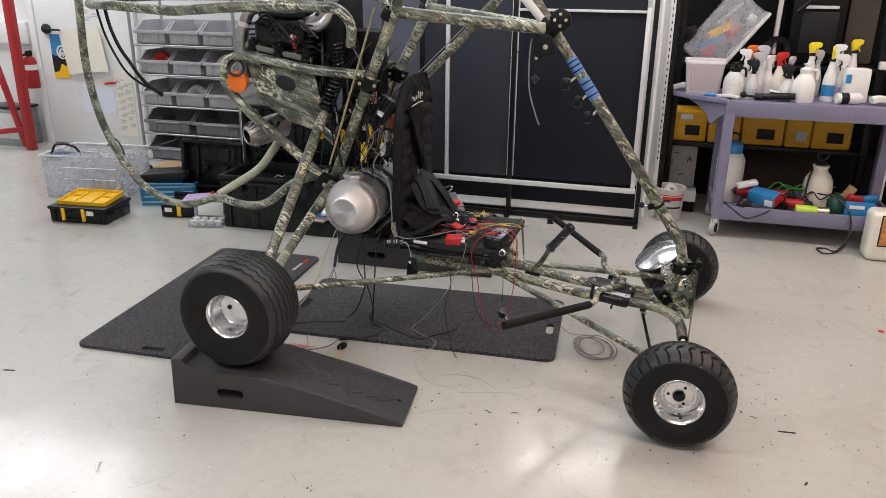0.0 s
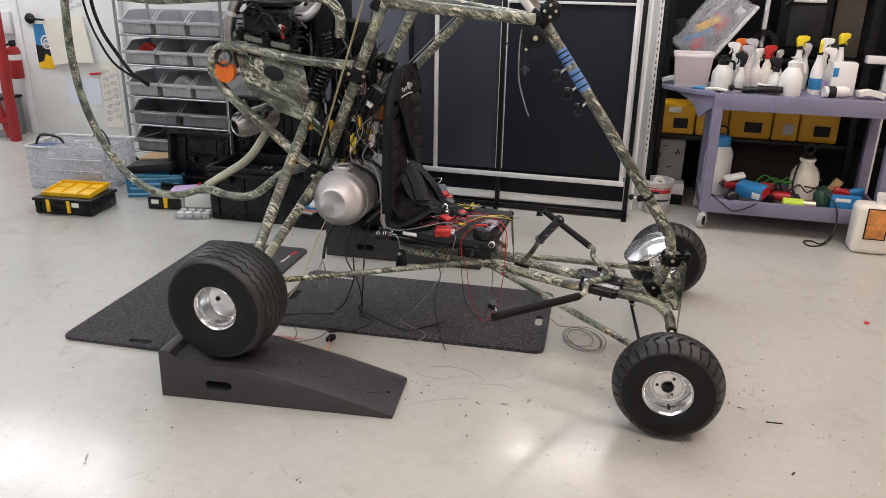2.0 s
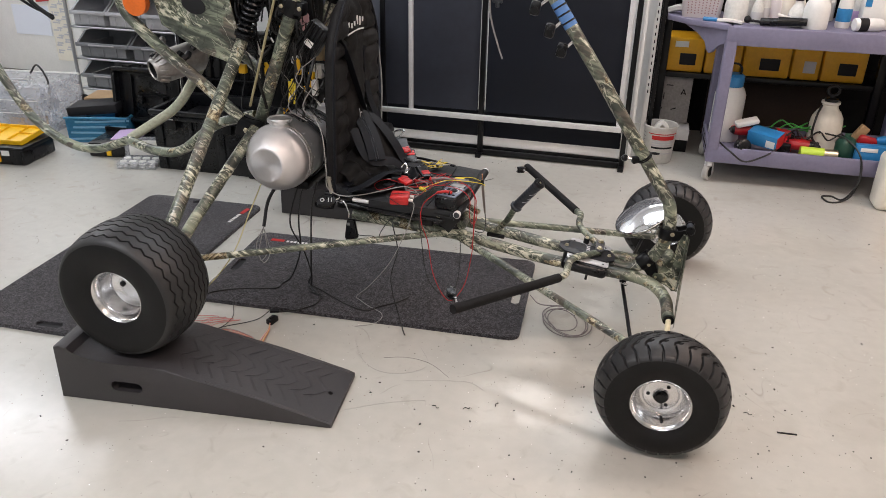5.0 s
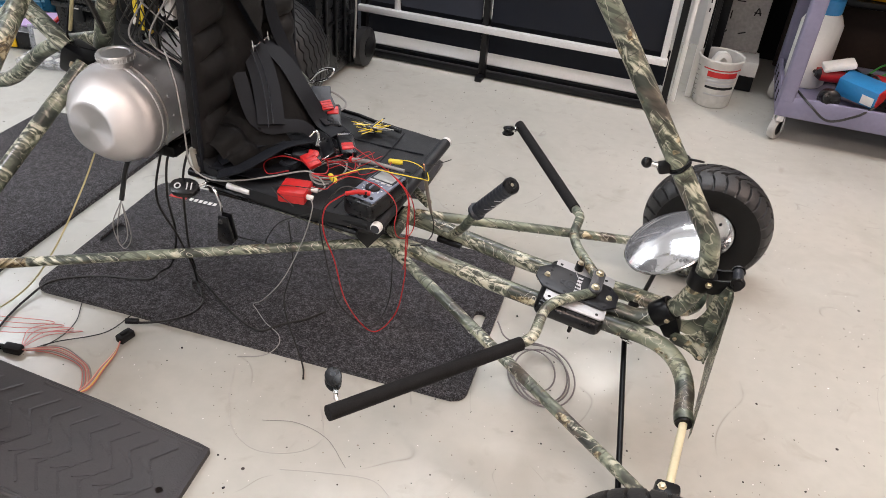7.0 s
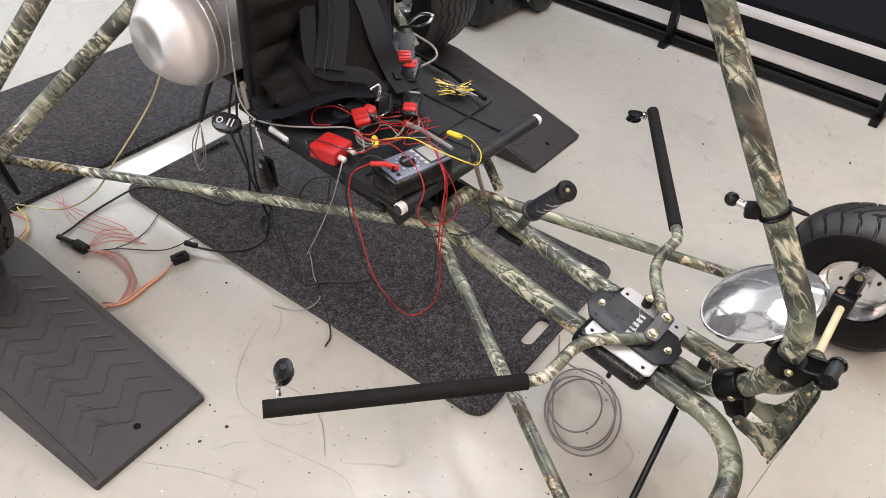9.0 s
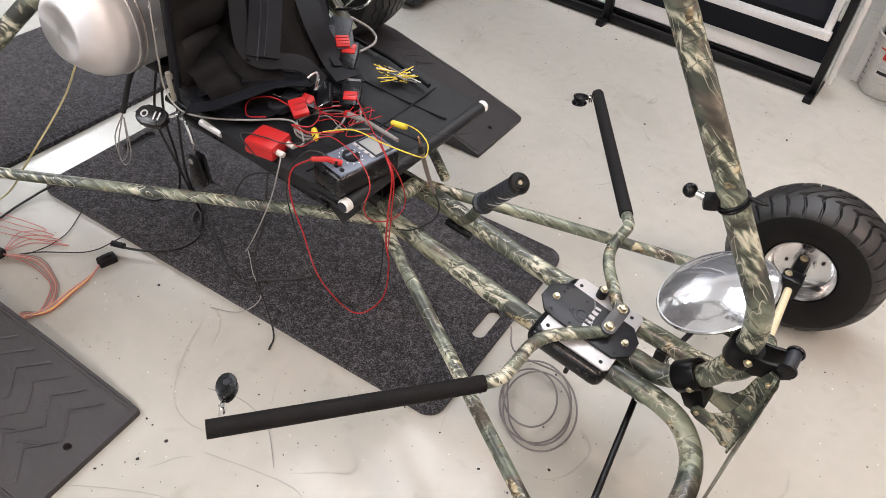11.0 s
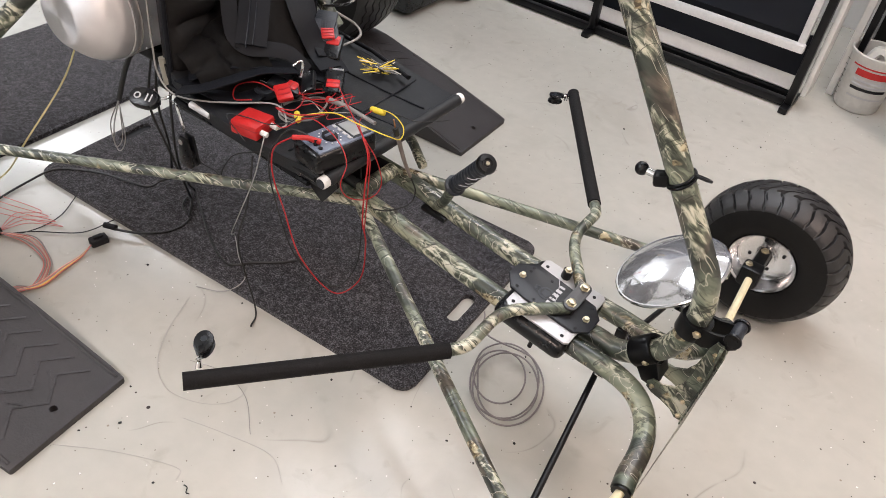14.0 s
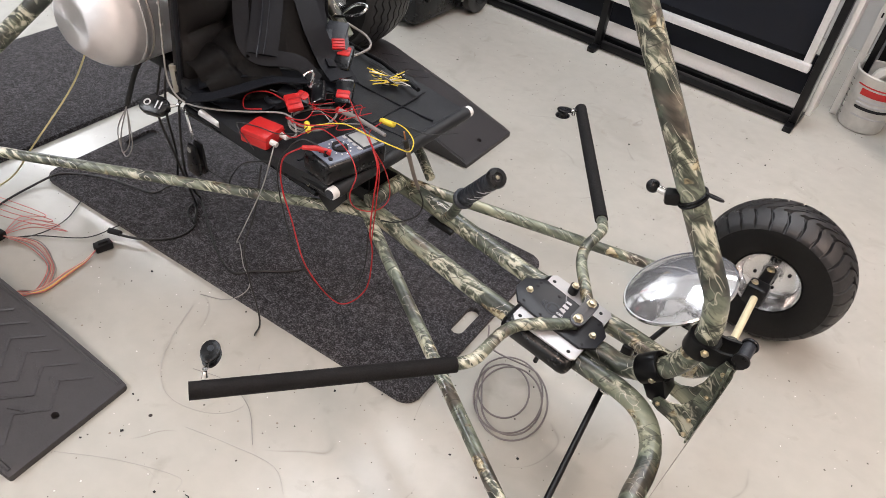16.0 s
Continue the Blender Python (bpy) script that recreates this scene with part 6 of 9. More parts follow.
for i in range(rows_ + 1):
    t = i / rows_
    line = []
    for j in range(cols_ + 1):
        u = j / cols_
        top_p = Vector((-0.868, YC + 0.005 + 0.085 * u, 0.74))
        low_p = Vector((-0.765 + 0.085 * u, YC - 0.12 + 0.17 * u, 0.595 - 0.05 * u))
        p = top_p.lerp(low_p, t)
        sag = math.sin(t * math.pi)
        p.x += (-0.012 + 0.03 * u) * sag + 0.006 * sag * math.sin(u * 17 + 1.2)
        p.z += 0.02 * sag * u + 0.005 * t * math.sin(u * 12)
        line.append(fan.verts.new(p))
    g.append(line)
for i in range(rows_):
    for j in range(cols_):
        fan.faces.new((g[i][j], g[i][j + 1], g[i + 1][j + 1], g[i + 1][j]))
bmesh.ops.solidify(fan, geom=fan.faces[:], thickness=0.004)
part("harness_fabric", fan, FABRIC, seat, "loose black harness fabric", 60)

# padded lap piece folded over the joint of back and base
pad = B()
g = []
for i in range(15):
    t = i / 14
    line = []
    for j in range(19):
        u = j / 18
        a_, b_ = Vector((-0.862, YC - 0.215, 0.585)).lerp(Vector((-0.775, YC - 0.20, 0.512)), t), Vector((-0.84, YC - 0.055, 0.645)).lerp(Vector((-0.68, YC - 0.07, 0.522)), t)
        p = a_.lerp(b_, u)
        p += Vector((0.35, 0, 1)) * (0.028 * math.sin(math.pi * t) * (0.5 + 0.5 * math.sin(math.pi * u)) - 0.012 * math.exp(-((u - 0.48) / 0.05) ** 2) - 0.008 * math.exp(-((t - 0.55) / 0.06) ** 2) + 0.008 * noise.noise(Vector((u * 4, t * 3, 7))))
        line.append(pad.verts.new(p))
    g.append(line)
for i in range(14):
    for j in range(18):
        pad.faces.new((g[i][j], g[i][j + 1], g[i + 1][j + 1], g[i + 1][j]))
bmesh.ops.solidify(pad, geom=pad.faces[:], thickness=0.008)
part("lap_pad", pad, FABRIC, seat, "padded black lap piece folded on the seat", 60)

# small electrics tucked behind the upright
part("fuse_box", bm_box(B(), (-0.981, 2.95, 0.945), (0.045, 0.03, 0.06), 0.005), ORANGE, eng, "orange fuse box")
part("relay", bm_box(B(), (-0.972, 2.94, 0.872), (0.04, 0.03, 0.045), 0.004), WHITEP, eng, "white relay block")
part("breather_bottle", bm_lathe(B(), [(0, -0.035), (0.018, -0.035), (0.02, -0.03), (0.02, 0.02), (0.01, 0.032), (0.01, 0.04), (0, 0.04)], 18, pose(-1.075, 2.94, 1.058)), mat("pink_plastic", (0.6, 0.36, 0.38), 0.45), eng, "small pink breather bottle")
part("wire_connector", bm_box(B(), (-1.167, 2.93, 0.725), (0.022, 0.02, 0.06), 0.004), YELP, eng, "yellow wire connector")
part("wire_connector", bm_box(B(), (-1.299, 2.86, 0.881), (0.03, 0.02, 0.035), 0.004), YELP, eng, "yellow wire connector")
part("bare_lead", bm_tube(B(), [(-1.19, 2.80, 1.0), (-1.19, 2.80, 0.95)], 0.005, 8), WHITEP, eng)
for k in range(5):
    x = -1.05 + 0.028 * k
    part("harness_wire", bm_tube(B(), spline([(x, 2.78, 1.0 - 0.02 * k), (x + 0.03, 2.72, 0.9), (x - 0.02, 2.70, 0.8), (x + 0.04, 2.72, 0.745)], 8), 0.0022, 6), GREYW if k % 2 else BLKW, eng)

# ---- display board behind the trike ----
board = thing("display_board", "black panelled display board on legs with silver rails", "display board", (-0.66, 4.71, 0))
for x0, x1 in ((-1.42, -1.235), (-1.205, -0.80), (-0.75, 0.035)):
    part("panel", bm_box(B(), ((x0 + x1) / 2, 4.735, 0.98), (x1 - x0, 0.02, 1.40), 0.003), PANEL_SHEEN if x1 < -0.7 else PANEL, board, "matt black panel")
part("lower_panel", bm_box(B(), (-0.68, 4.84, 0.17), (1.5, 0.012, 0.17), 0.002), PANEL, board)
part("rail", bm_box(B(), (-0.675, 4.70, 0.248), (1.49, 0.03, 0.03), 0.003), STRIP, board, "brushed silver rail")
part("white_strip", bm_box(B(), (0, 0, 0), (1.5, 0.012, 0.072), 0.002, pose(-0.68, 4.825, 0.068, -38, 0, 0)), WHITEP, board, "white kick strip")
part("bottom_rail", bm_box(B(), (-0.675, 4.735, 0.021), (1.52, 0.03, 0.03), 0.003), BLACK, board)
part("back_rail", bm_box(B(), (-0.675, 4.8, 0.02), (1.52, 0.03, 0.036), 0.003), BLACK, board)
for x in (-1.40, -0.775, 0.092):
    part("cross_foot", bm_box(B(), (x, 4.79, 0.012), (0.034, 0.12, 0.024), 0.003), BLACK, board)
part("post", bm_box(B(), (-1.22, 4.715, 0.98), (0.026, 0.024, 1.45), 0.003), STRIP, board, "silver post")
part("side_trim", bm_box(B(), (0.05, 4.715, 0.82), (0.028, 0.022, 1.15), 0.003), STRIP, board)
part("side_trim", bm_box(B(), (0.05, 4.715, 1.56), (0.028, 0.022, 0.32), 0.003), STRIP, board)
part("top_rail", bm_box(B(), (-0.36, 4.712, 1.372), (0.79, 0.02, 0.016), 0.002), STRIP, board)
for x in (-1.40, -0.775, 0.092):
    part("leg", bm_box(B(), (x, 4.73, 0.84), (0.03, 0.04, 1.68), 0.004), BLACK, board, "square black leg")
for x in (-0.775, 0.092):
    part("foot", bm_box(B(), (x, 4.70, 0.012), (0.034, 0.075, 0.024), 0.004), BLACK, board)
slat = thing("white_board", "white melamine board leaning behind the panels", "board", (0.15, 4.85, 0))
part("sheet", bm_box(B(), (0.128, 4.80, 0.86), (0.02, 0.12, 1.60), 0.003, None), WHITEP, slat)
solid("plank_stack", "dark timber offcut lying behind the bucket", "plank", bm_box(B(), (0.385, 5.27, 0.038), (0.18, 0.16, 0.074), 0.003), DARKM)
solid("white_plank", "white laminated plank lying on a dark offcut", "plank", bm_box(B(), (0.385, 5.265, 0.115), (0.185, 0.16, 0.074), 0.003), WHITEP)
up = thing("shelf_upright", "white perforated shelf upright", "shelf upright", (0.20, 4.98, 0))
part("channel", bm_box(B(), (0.19, 5.0, 0.95), (0.028, 0.03, 1.9), 0.003), WHITEP, up)
for k in range(34):
    part("slot", bm_box(B(), (0.19, 4.984, 0.42 + k * 0.042), (0.006, 0.003, 0.018)), INK, up)
part("back_channel", bm_box(B(), (0.225, 5.02, 0.95), (0.025, 0.05, 1.9), 0.003), BLACK, up)

CABM = mat("charcoal_cabinet_paint", (0.11, 0.12, 0.155), 0.5, vary=0.15, scale=4, rvary=0.08)
cab = thing("storage_cabinet", "tall dark grey steel cabinet behind the trike", "cabinet", (-1.75, 5.2, 0))
part("carcass", bm_box(B(), (-1.755, 5.2, 1.0), (1.03, 0.5, 2.0), 0.008), CABM, cab)
for x in (-2.01, -1.5):
    part("cabinet_door", bm_box(B(), (x, 4.94, 1.0), (0.5, 0.02, 1.94), 0.004), CABM, cab)
part("door_pull", bm_box(B(), (-1.72, 4.922, 1.1), (0.016, 0.018, 0.14), 0.004), STRIP, cab)
for k, (x, z, w, h, mt) in enumerate(((-2.0, 1.33, 0.06, 0.09, PAPER), (-1.95, 1.2, 0.05, 0.04, YELP), (-1.93, 1.0, 0.2, 0.1, CARD), (-1.9, 0.9, 0.14, 0.06, PAPER), (-2.12, 1.08, 0.06, 0.12, PAPER))):
    part("door_sticker", bm_box(B(), (x, 4.928, z), (w, 0.003, h), 0.0005), mt, cab)

# ---- bucket ----
BKX, BKY = 0.297, 4.975
bk = thing("mixing_bucket", "white plastic mixing bucket with a red printed label", "bucket", (BKX, BKY, 0))
part("pail", bm_lathe(B(), [(0.0, 0.004), (0.08, 0.002), (0.085, 0.008), (0.1, 0.19), (0.106, 0.192), (0.107, 0.2), (0.103, 0.204), (0.098, 0.2), (0.083, 0.012), (0, 0.012)], 40, pose(BKX, BKY, 0) @ Matrix.Diagonal((0.98, 0.98, 1.15, 1))), PAIL, bk)
part("rag", bm_tube(B(), spline([(BKX - 0.043, BKY - 0.02, 0.14), (BKX - 0.013, BKY, 0.225), (BKX + 0.017, BKY + 0.01, 0.21), (BKX + 0.037, BKY + 0.03, 0.12)], 5), 0, 8, flat=(0.04, 0.02)), PAPER, bk, "crumpled rag inside")
for k, (z, h, mt) in enumerate(((0.145, 0.022, REDP), (0.118, 0.008, GREYP), (0.104, 0.008, GREYP), (0.09, 0.01, INK), (0.06, 0.006, GREYP), (0.165, 0.005, REDP))):
    r = 0.98 * (0.0855 + 0.0785 * z) + 0.0012
    z, h = z * 1.15, h * 1.15
    w = 0.75 if k < 5 else 1.0
    pts = [(BKX + r * math.sin(a) , BKY - r * math.cos(a), z) for a in [0.25 - w + 2 * w * q / 10 for q in range(11)]]
    part("label_band", bm_tube(B(), pts, 0, 6, flat=(0.0006, h / 2)), mt, bk)
for k in range(7):
    a = -1.15
    r = 1.06 * (0.0855 + 0.0785 * (0.04 + k * 0.02)) + 0.001
    pts = [(BKX + r * math.sin(a + q * 0.06), BKY - r * math.cos(a + q * 0.06), 1.19 * (0.04 + k * 0.02)) for q in range(4)]
    part("level_mark", bm_tube(B(), pts, 0.0011, 5), INK, bk)

# ---- utility cart ----
cart = thing("utility_cart", "lavender-grey moulded plastic two-shelf utility cart, loaded", "utility cart", (1.05, 4.93, 0))
CX0, CX1, CY0, CY1 = 0.555, 1.62, 4.655, 5.2


def tray(z0, z1, name, label):
    bm = B()
    t = 0.02
    for c, s in ((((CX0 + CX1) / 2, CY0 + t / 2, (z0 + z1) / 2), (CX1 - CX0, t, z1 - z0)), (((CX0 + CX1) / 2, CY1 - t / 2, (z0 + z1) / 2), (CX1 - CX0, t, z1 - z0)),
                 ((CX0 + t / 2, (CY0 + CY1) / 2, (z0 + z1) / 2), (t, CY1 - CY0 - 2 * t, z1 - z0)), ((CX1 - t / 2, (CY0 + CY1) / 2, (z0 + z1) / 2), (t, CY1 - CY0 - 2 * t, z1 - z0))):
        bm_box(bm, c, s, 0.006)
    bm_box(bm, ((CX0 + CX1) / 2, (CY0 + CY1) / 2, z0 + 0.045), (CX1 - CX0 - 2 * t, CY1 - CY0 - 2 * t, 0.012), 0.002)
    return part(name, bm, CARTM, cart, label)


top = tray(0.775, 0.872, "top_tray", "lavender-grey top tray")
low_tray = tray(0.122, 0.215, "lower_tray", "lavender-grey lower tray")
part("top_deck", bm_box(B(), (CX0 / 2 + CX1 / 2, (CY0 + CY1) / 2, 0.866), (CX1 - CX0 - 0.06, CY1 - CY0 - 0.06, 0.012), 0.003), CARTM, top)
hb = B()
bm_prism(hb, [(0.56, 4.66), (0.36, 4.80), (0.245, 4.95), (0.245, 5.08), (0.36, 5.16), (0.56, 5.195)], 0.03, pose(0, 0, 0.848), 0.006)
part("push_handle", hb, CARTM, top, "moulded push handle")
bm = B()
bm_prism(bm, [(-0.0, 0.0), (0.0, -0.075), (-0.03, -0.08), (-0.06, -0.10), (-0.085, -0.135), (-0.105, -0.145), (-0.125, -0.13), (-0.14, -0.085), (-0.2, -0.045), (-0.33, 0.0)], 0.02, pose(0.56, 4.70, 0.855, 90, 0, 0) @ pose(0, 0, 0), 0.003)
bmesh.ops.transform(bm, matrix=Matrix.Translation((0.56, 4.68, 0)) @ pose(0, 0, 0, 0, 0, -42) @ Matrix.Translation((-0.56, -4.68, 0)), verts=bm.verts)
part("handle_skirt", bm, CARTM, top)
for x, y in ((CX0 + 0.03, CY0 + 0.035), (CX1 - 0.03, CY0 + 0.035), (CX0 + 0.03, CY1 - 0.035), (CX1 - 0.03, CY1 - 0.035)):
    lg = B()
    bm_prism(lg, rounded_rect(0.062, 0.075, 0.012), 0.6, pose(x, y, 0.195), 0.002)
    part("leg", lg, CARTM, cart, "tapered cart leg")
    ca = part("caster", bm_box(B(), (x, y, 0.108), (0.03, 0.05, 0.03), 0.004), STRIP, cart, "grey-tyred caster")
    part("fork", bm_box(B(), (x + 0.022, y + 0.01, 0.075), (0.004, 0.03, 0.07), 0.001), STRIP, ca)
    part("fork", bm_box(B(), (x - 0.022, y + 0.01, 0.075), (0.004, 0.03, 0.07), 0.001), STRIP, ca)
    part("tyre", bm_lathe(B(), [(0.03, -0.014), (0.046, -0.016), (0.05, -0.01), (0.05, 0.01), (0.046, 0.016), (0.03, 0.014)], 28, pose(x, y + 0.015, 0.05, 90, 0, 62)), mat("pale_caster_tyre", (0.42, 0.41, 0.39), 0.5, vary=0.15, scale=30), ca)
    part("hub", bm_lathe(B(), [(0, -0.012), (0.031, -0.012), (0.031, 0.012), (0, 0.014)], 24, pose(x, y + 0.015, 0.05, 90, 0, 62)), INK, ca)
for k in range(4):
    part("tray_slot", bm_box(B(), (CX0 - 0.001, CY0 + 0.11 + 0.11 * k, 0.17), (0.004, 0.012, 0.055), 0.001), INK, low_tray)
TOPZ = 0.8725


def spray_bottle(x, y, body, head, h=0.2, r=0.04, label="", band=None, turn=0.0):
    """Trigger bottle: shouldered body, collar, bent trigger head."""
    b = thing("spray_bottle", label, "spray bottle", (x, y, TOPZ), "spray bottles on the cart")
    part("bottle", bm_lathe(B(), [(0, 0), (r * 0.95, 0), (r, 0.008), (r, h * 0.5), (r * 0.9, h * 0.62), (r * 0.62, h * 0.8), (r * 0.42, h * 0.92), (r * 0.4, h), (0, h)], 24, pose(x, y, TOPZ)), body, b)
    if band:
        part("label", bm_lathe(B(), [(r + 0.0008, h * 0.14), (r + 0.0012, h * 0.16), (r + 0.0012, h * 0.4), (r + 0.0008, h * 0.42)], 24, pose(x, y, TOPZ)), band, b)
    m = pose(x, y, TOPZ + h, 0, 0, turn)
    part("collar", bm_lathe(B(), [(r * 0.46, 0), (r * 0.46, 0.018), (r * 0.3, 0.02), (0, 0.02)], 16, m), INK if head is LEMON else head, b)
    hd = B()
    bm_prism(hd, [(-0.02, 0.015), (0.008, 0.015), (0.012, 0.045), (0.045, 0.052), (0.05, 0.075), (0.03, 0.084), (-0.015, 0.082), (-0.03, 0.066), (-0.022, 0.045)], 0.018, m @ pose(0, 0.009, 0, 90, 0, 0), 0.003)
    part("trigger_head", hd, head, b)
    part("trigger", bm_tube(B(), [m @ Vector((0.03, 0, 0.05)), m @ Vector((0.024, 0, 0.03)), m @ Vector((0.035, 0, 0.012))], 0.005, 7), head, b)
    return b


spray_bottle(0.735, 4.86, FROST, GREYP, 0.19, 0.035, "clear spray bottle with a grey trigger head", GREYP, 200)
spray_bottle(0.665, 4.95, FROST, WHITEP, 0.2, 0.034, "clear spray bottle with a pale trigger head", None, 160)
spray_bottle(0.775, 5.02, WHITEP, GREYP, 0.22, 0.034, "white spray bottle with a grey trigger head", None, 180)
spray_bottle(0.86, 4.93, JUGM, REDP, 0.19, 0.04, "cream spray bottle with a red trigger head", None, 20)
spray_bottle(0.80, 4.92, PINK, WHITEP, 0.17, 0.036, "pale spray bottle with a white trigger head", None, 40)
spray_bottle(1.045, 5.0, WHITEP, LEMON, 0.25, 0.038, "white spray bottle with a yellow trigger head", None, 10)
spray_bottle(1.135, 4.84, WHITEP, LEMON, 0.235, 0.036, "white spray bottle with a yellow trigger head and blue label", BLUE, 80)
spray_bottle(1.19, 5.02, FROST, WHITEP, 0.24, 0.036, "clear spray bottle with a white trigger head", BLUE, -10)
spray_bottle(1.29, 5.05, WHITEP, LEMON, 0.27, 0.036, "white spray bottle with a yellow trigger head", None, 30)
spray_bottle(0.70, 5.08, FROST, ORANGE, 0.215, 0.034, "clear spray bottle with an orange trigger head", None, 20)
spray_bottle(0.745, 5.1, FROST, REDP, 0.21, 0.034, "clear spray bottle with a red trigger head", None, 120)
spray_bottle(0.90, 4.80, FROST, INK, 0.13, 0.045, "clear bottle with a dark trigger head", GREYP, 150)
spray_bottle(0.70, 4.80, FROST, INK, 0.15, 0.03, "clear bottle with a black cap and printed label", GREYP, 150)
spray_bottle(0.93, 4.98, JUGM, GREYP, 0.16, 0.036, "cream bottle with a grey trigger head", None, 60)
spray_bottle(1.10, 5.08, FROST, GREYP, 0.2, 0.034, "clear spray bottle with a grey trigger head", None, 190)
spray_bottle(1.22, 4.93, FROST, WHITEP, 0.19, 0.034, "clear spray bottle with a white trigger head", LILAC, 170)


def pump_sprayer(x, y, z, h, r, body, top_mat, label):
    b = thing("pump_sprayer", label, "pump sprayer", (x, y, z), "pump sprayers")
    part("tank", bm_lathe(B(), [(0, 0), (r * 0.95, 0), (r, 0.01), (r, h * 0.42), (r * 0.92, h * 0.55), (r * 0.65, h * 0.68), (r * 0.5, h * 0.74), (0, h * 0.74)], 30, pose(x, y, z)), body, b)
    part("pump_head", bm_lathe(B(), [(r * 0.5, h * 0.73), (r * 0.52, h * 0.86), (r * 0.3, h * 0.9), (r * 0.16, h * 0.92), (r * 0.16, h * 0.97), (r * 0.34, h * 0.98), (r * 0.34, h), (0, h)], 20, pose(x, y, z)), top_mat, b)
    part("handle", bm_tube(B(), spline([(x + r * 0.4, y - 0.01, z + h * 0.86), (x + r * 0.95, y - 0.01, z + h * 0.82), (x + r * 1.05, y - 0.01, z + h * 0.6)], 6), 0.008, 8), top_mat, b)
    return b


pump_sprayer(0.595, 4.83, TOPZ, 0.21, 0.062, FROST, GLOSSB, "milky pump sprayer with a black head")
pump_sprayer(0.985, 4.755, TOPZ, 0.225, 0.064, WHITEP, WHITEP, "white pump sprayer with a rounded body")
pb = thing("punched_basket", "pale pink perforated plastic basket", "basket", (0.42, 4.95, TOPZ + 0.006))
bw = B()
sides = [rounded_rect(0.2 + 0.035 * q, 0.17 + 0.03 * q, 0.03, 4) for q in (0, 1)]
lo = [bw.verts.new((0.42 + x, 4.95 + y, TOPZ + 0.006)) for x, y in sides[0]]
hi = [bw.verts.new((0.42 + x, 4.95 + y, TOPZ + 0.205)) for x, y in sides[1]]
bw.faces.new(lo[::-1])
for k in range(len(lo)):
    bw.faces.new((lo[k], lo[(k + 1) % len(lo)], hi[(k + 1) % len(lo)], hi[k]))
bmesh.ops.solidify(bw, geom=bw.faces[:], thickness=0.003)
part("tub", bw, PINK, pb)
rimb = B()
bm_tube(rimb, [(0.42 + x * 1.01, 4.95 + y * 1.01, TOPZ + 0.2) for x, y in sides[1] + sides[1][:1]], 0, 8, flat=(0.004, 0.012))
part("rim", rimb, PINK, pb)
holes = B()
random.seed(9)
for i in range(11):
    for k in range(9):
        q = (k + 0.5) / 9
        z = TOPZ + 0.03 + 0.014 * i + 0.003 * (k % 2)
        w = 0.2 + 0.035 * (z - TOPZ) / 0.2
        bm_box(holes, (0.42 - w / 2 + 0.02 + (w - 0.04) * q, 4.95 - (0.17 + 0.03 * (z - TOPZ) / 0.2) / 2 - 0.0015, z), (0.006, 0.002, 0.006))
tagged(part("punched_holes", holes, mat("pink_shadow_hole", (0.42, 0.24, 0.26), 0.7), pb), kind="stuff")
jx = thing("square_bottle", "white square chemical bottle with a screw cap", "bottle", (1.285, 4.86, TOPZ))
part("body", bm_box(B(), (1.285, 4.86, TOPZ + 0.1), (0.14, 0.09, 0.2), 0.012), WHITEP, jx)
part("cap", bm_lathe(B(), [(0.018, 0), (0.018, 0.02), (0, 0.02)], 16, pose(1.25, 4.86, TOPZ + 0.2)), WHITEP, jx)
part("label", bm_box(B(), (1.235, 4.813, TOPZ + 0.14), (0.03, 0.002, 0.05)), BLUE, jx)
sc = thing("spray_can", "white and grey spray can lying on its side", "spray can", (1.24, 4.74, TOPZ))
part("can", bm_lathe(B(), [(0, 0), (0.03, 0), (0.033, 0.005), (0.033, 0.13), (0.024, 0.145), (0.012, 0.15), (0, 0.15)], 24, pose(1.17, 4.735, TOPZ + 0.033, 0, 90, 12)), WHITEP, sc)
part("band", bm_lathe(B(), [(0.0335, 0.02), (0.0338, 0.025), (0.0338, 0.06), (0.0335, 0.065)], 24, pose(1.17, 4.735, TOPZ + 0.033, 0, 90, 12)), INK, sc)
solid("hair_dryer", "black heat gun lying on the cart", "heat gun", bm_tube(bm_tube(B(), [(0.80, 4.72, TOPZ + 0.03), (0.94, 4.71, TOPZ + 0.035)], 0.024, 14, taper=0.019), [(0.82, 4.72, TOPZ + 0.026), (0.72, 4.75, TOPZ + 0.02)], 0.02, 12), GLOSSB)
solid("paint_roller", "dark knob-ended tool on the cart top", "tool", bm_lathe(bm_tube(B(), [(0.655, 4.72, TOPZ + 0.028), (0.76, 4.71, TOPZ + 0.02)], 0.007, 8), [(0, -0.02), (0.016, -0.012), (0.02, 0), (0.016, 0.012), (0, 0.02)], 16, pose(0.65, 4.72, TOPZ + 0.032)), INK)
solid("paper_wipe", "crumpled white paper wipe", "paper wipe", bm_tube(B(), spline([(0.80, 4.76, TOPZ + 0.06), (0.87, 4.75, TOPZ + 0.045), (0.93, 4.76, TOPZ + 0.03)], 4), 0, 6, flat=(0.03, 0.004)), PAPER)
solid("cloth_wipe", "folded white cloth wipe", "cloth", bm_tube(B(), spline([(0.50, 4.78, TOPZ + 0.012), (0.57, 4.75, TOPZ + 0.018), (0.63, 4.74, TOPZ + 0.01)], 4), 0, 6, flat=(0.022, 0.008)), PAPER)
solid("cloth_wipe", "folded white cloth wipe", "cloth", bm_tube(B(), spline([(1.36, 4.74, TOPZ + 0.03), (1.41, 4.75, TOPZ + 0.04), (1.50, 4.76, TOPZ + 0.02)], 4), 0, 6, flat=(0.03, 0.02)), PAPER)
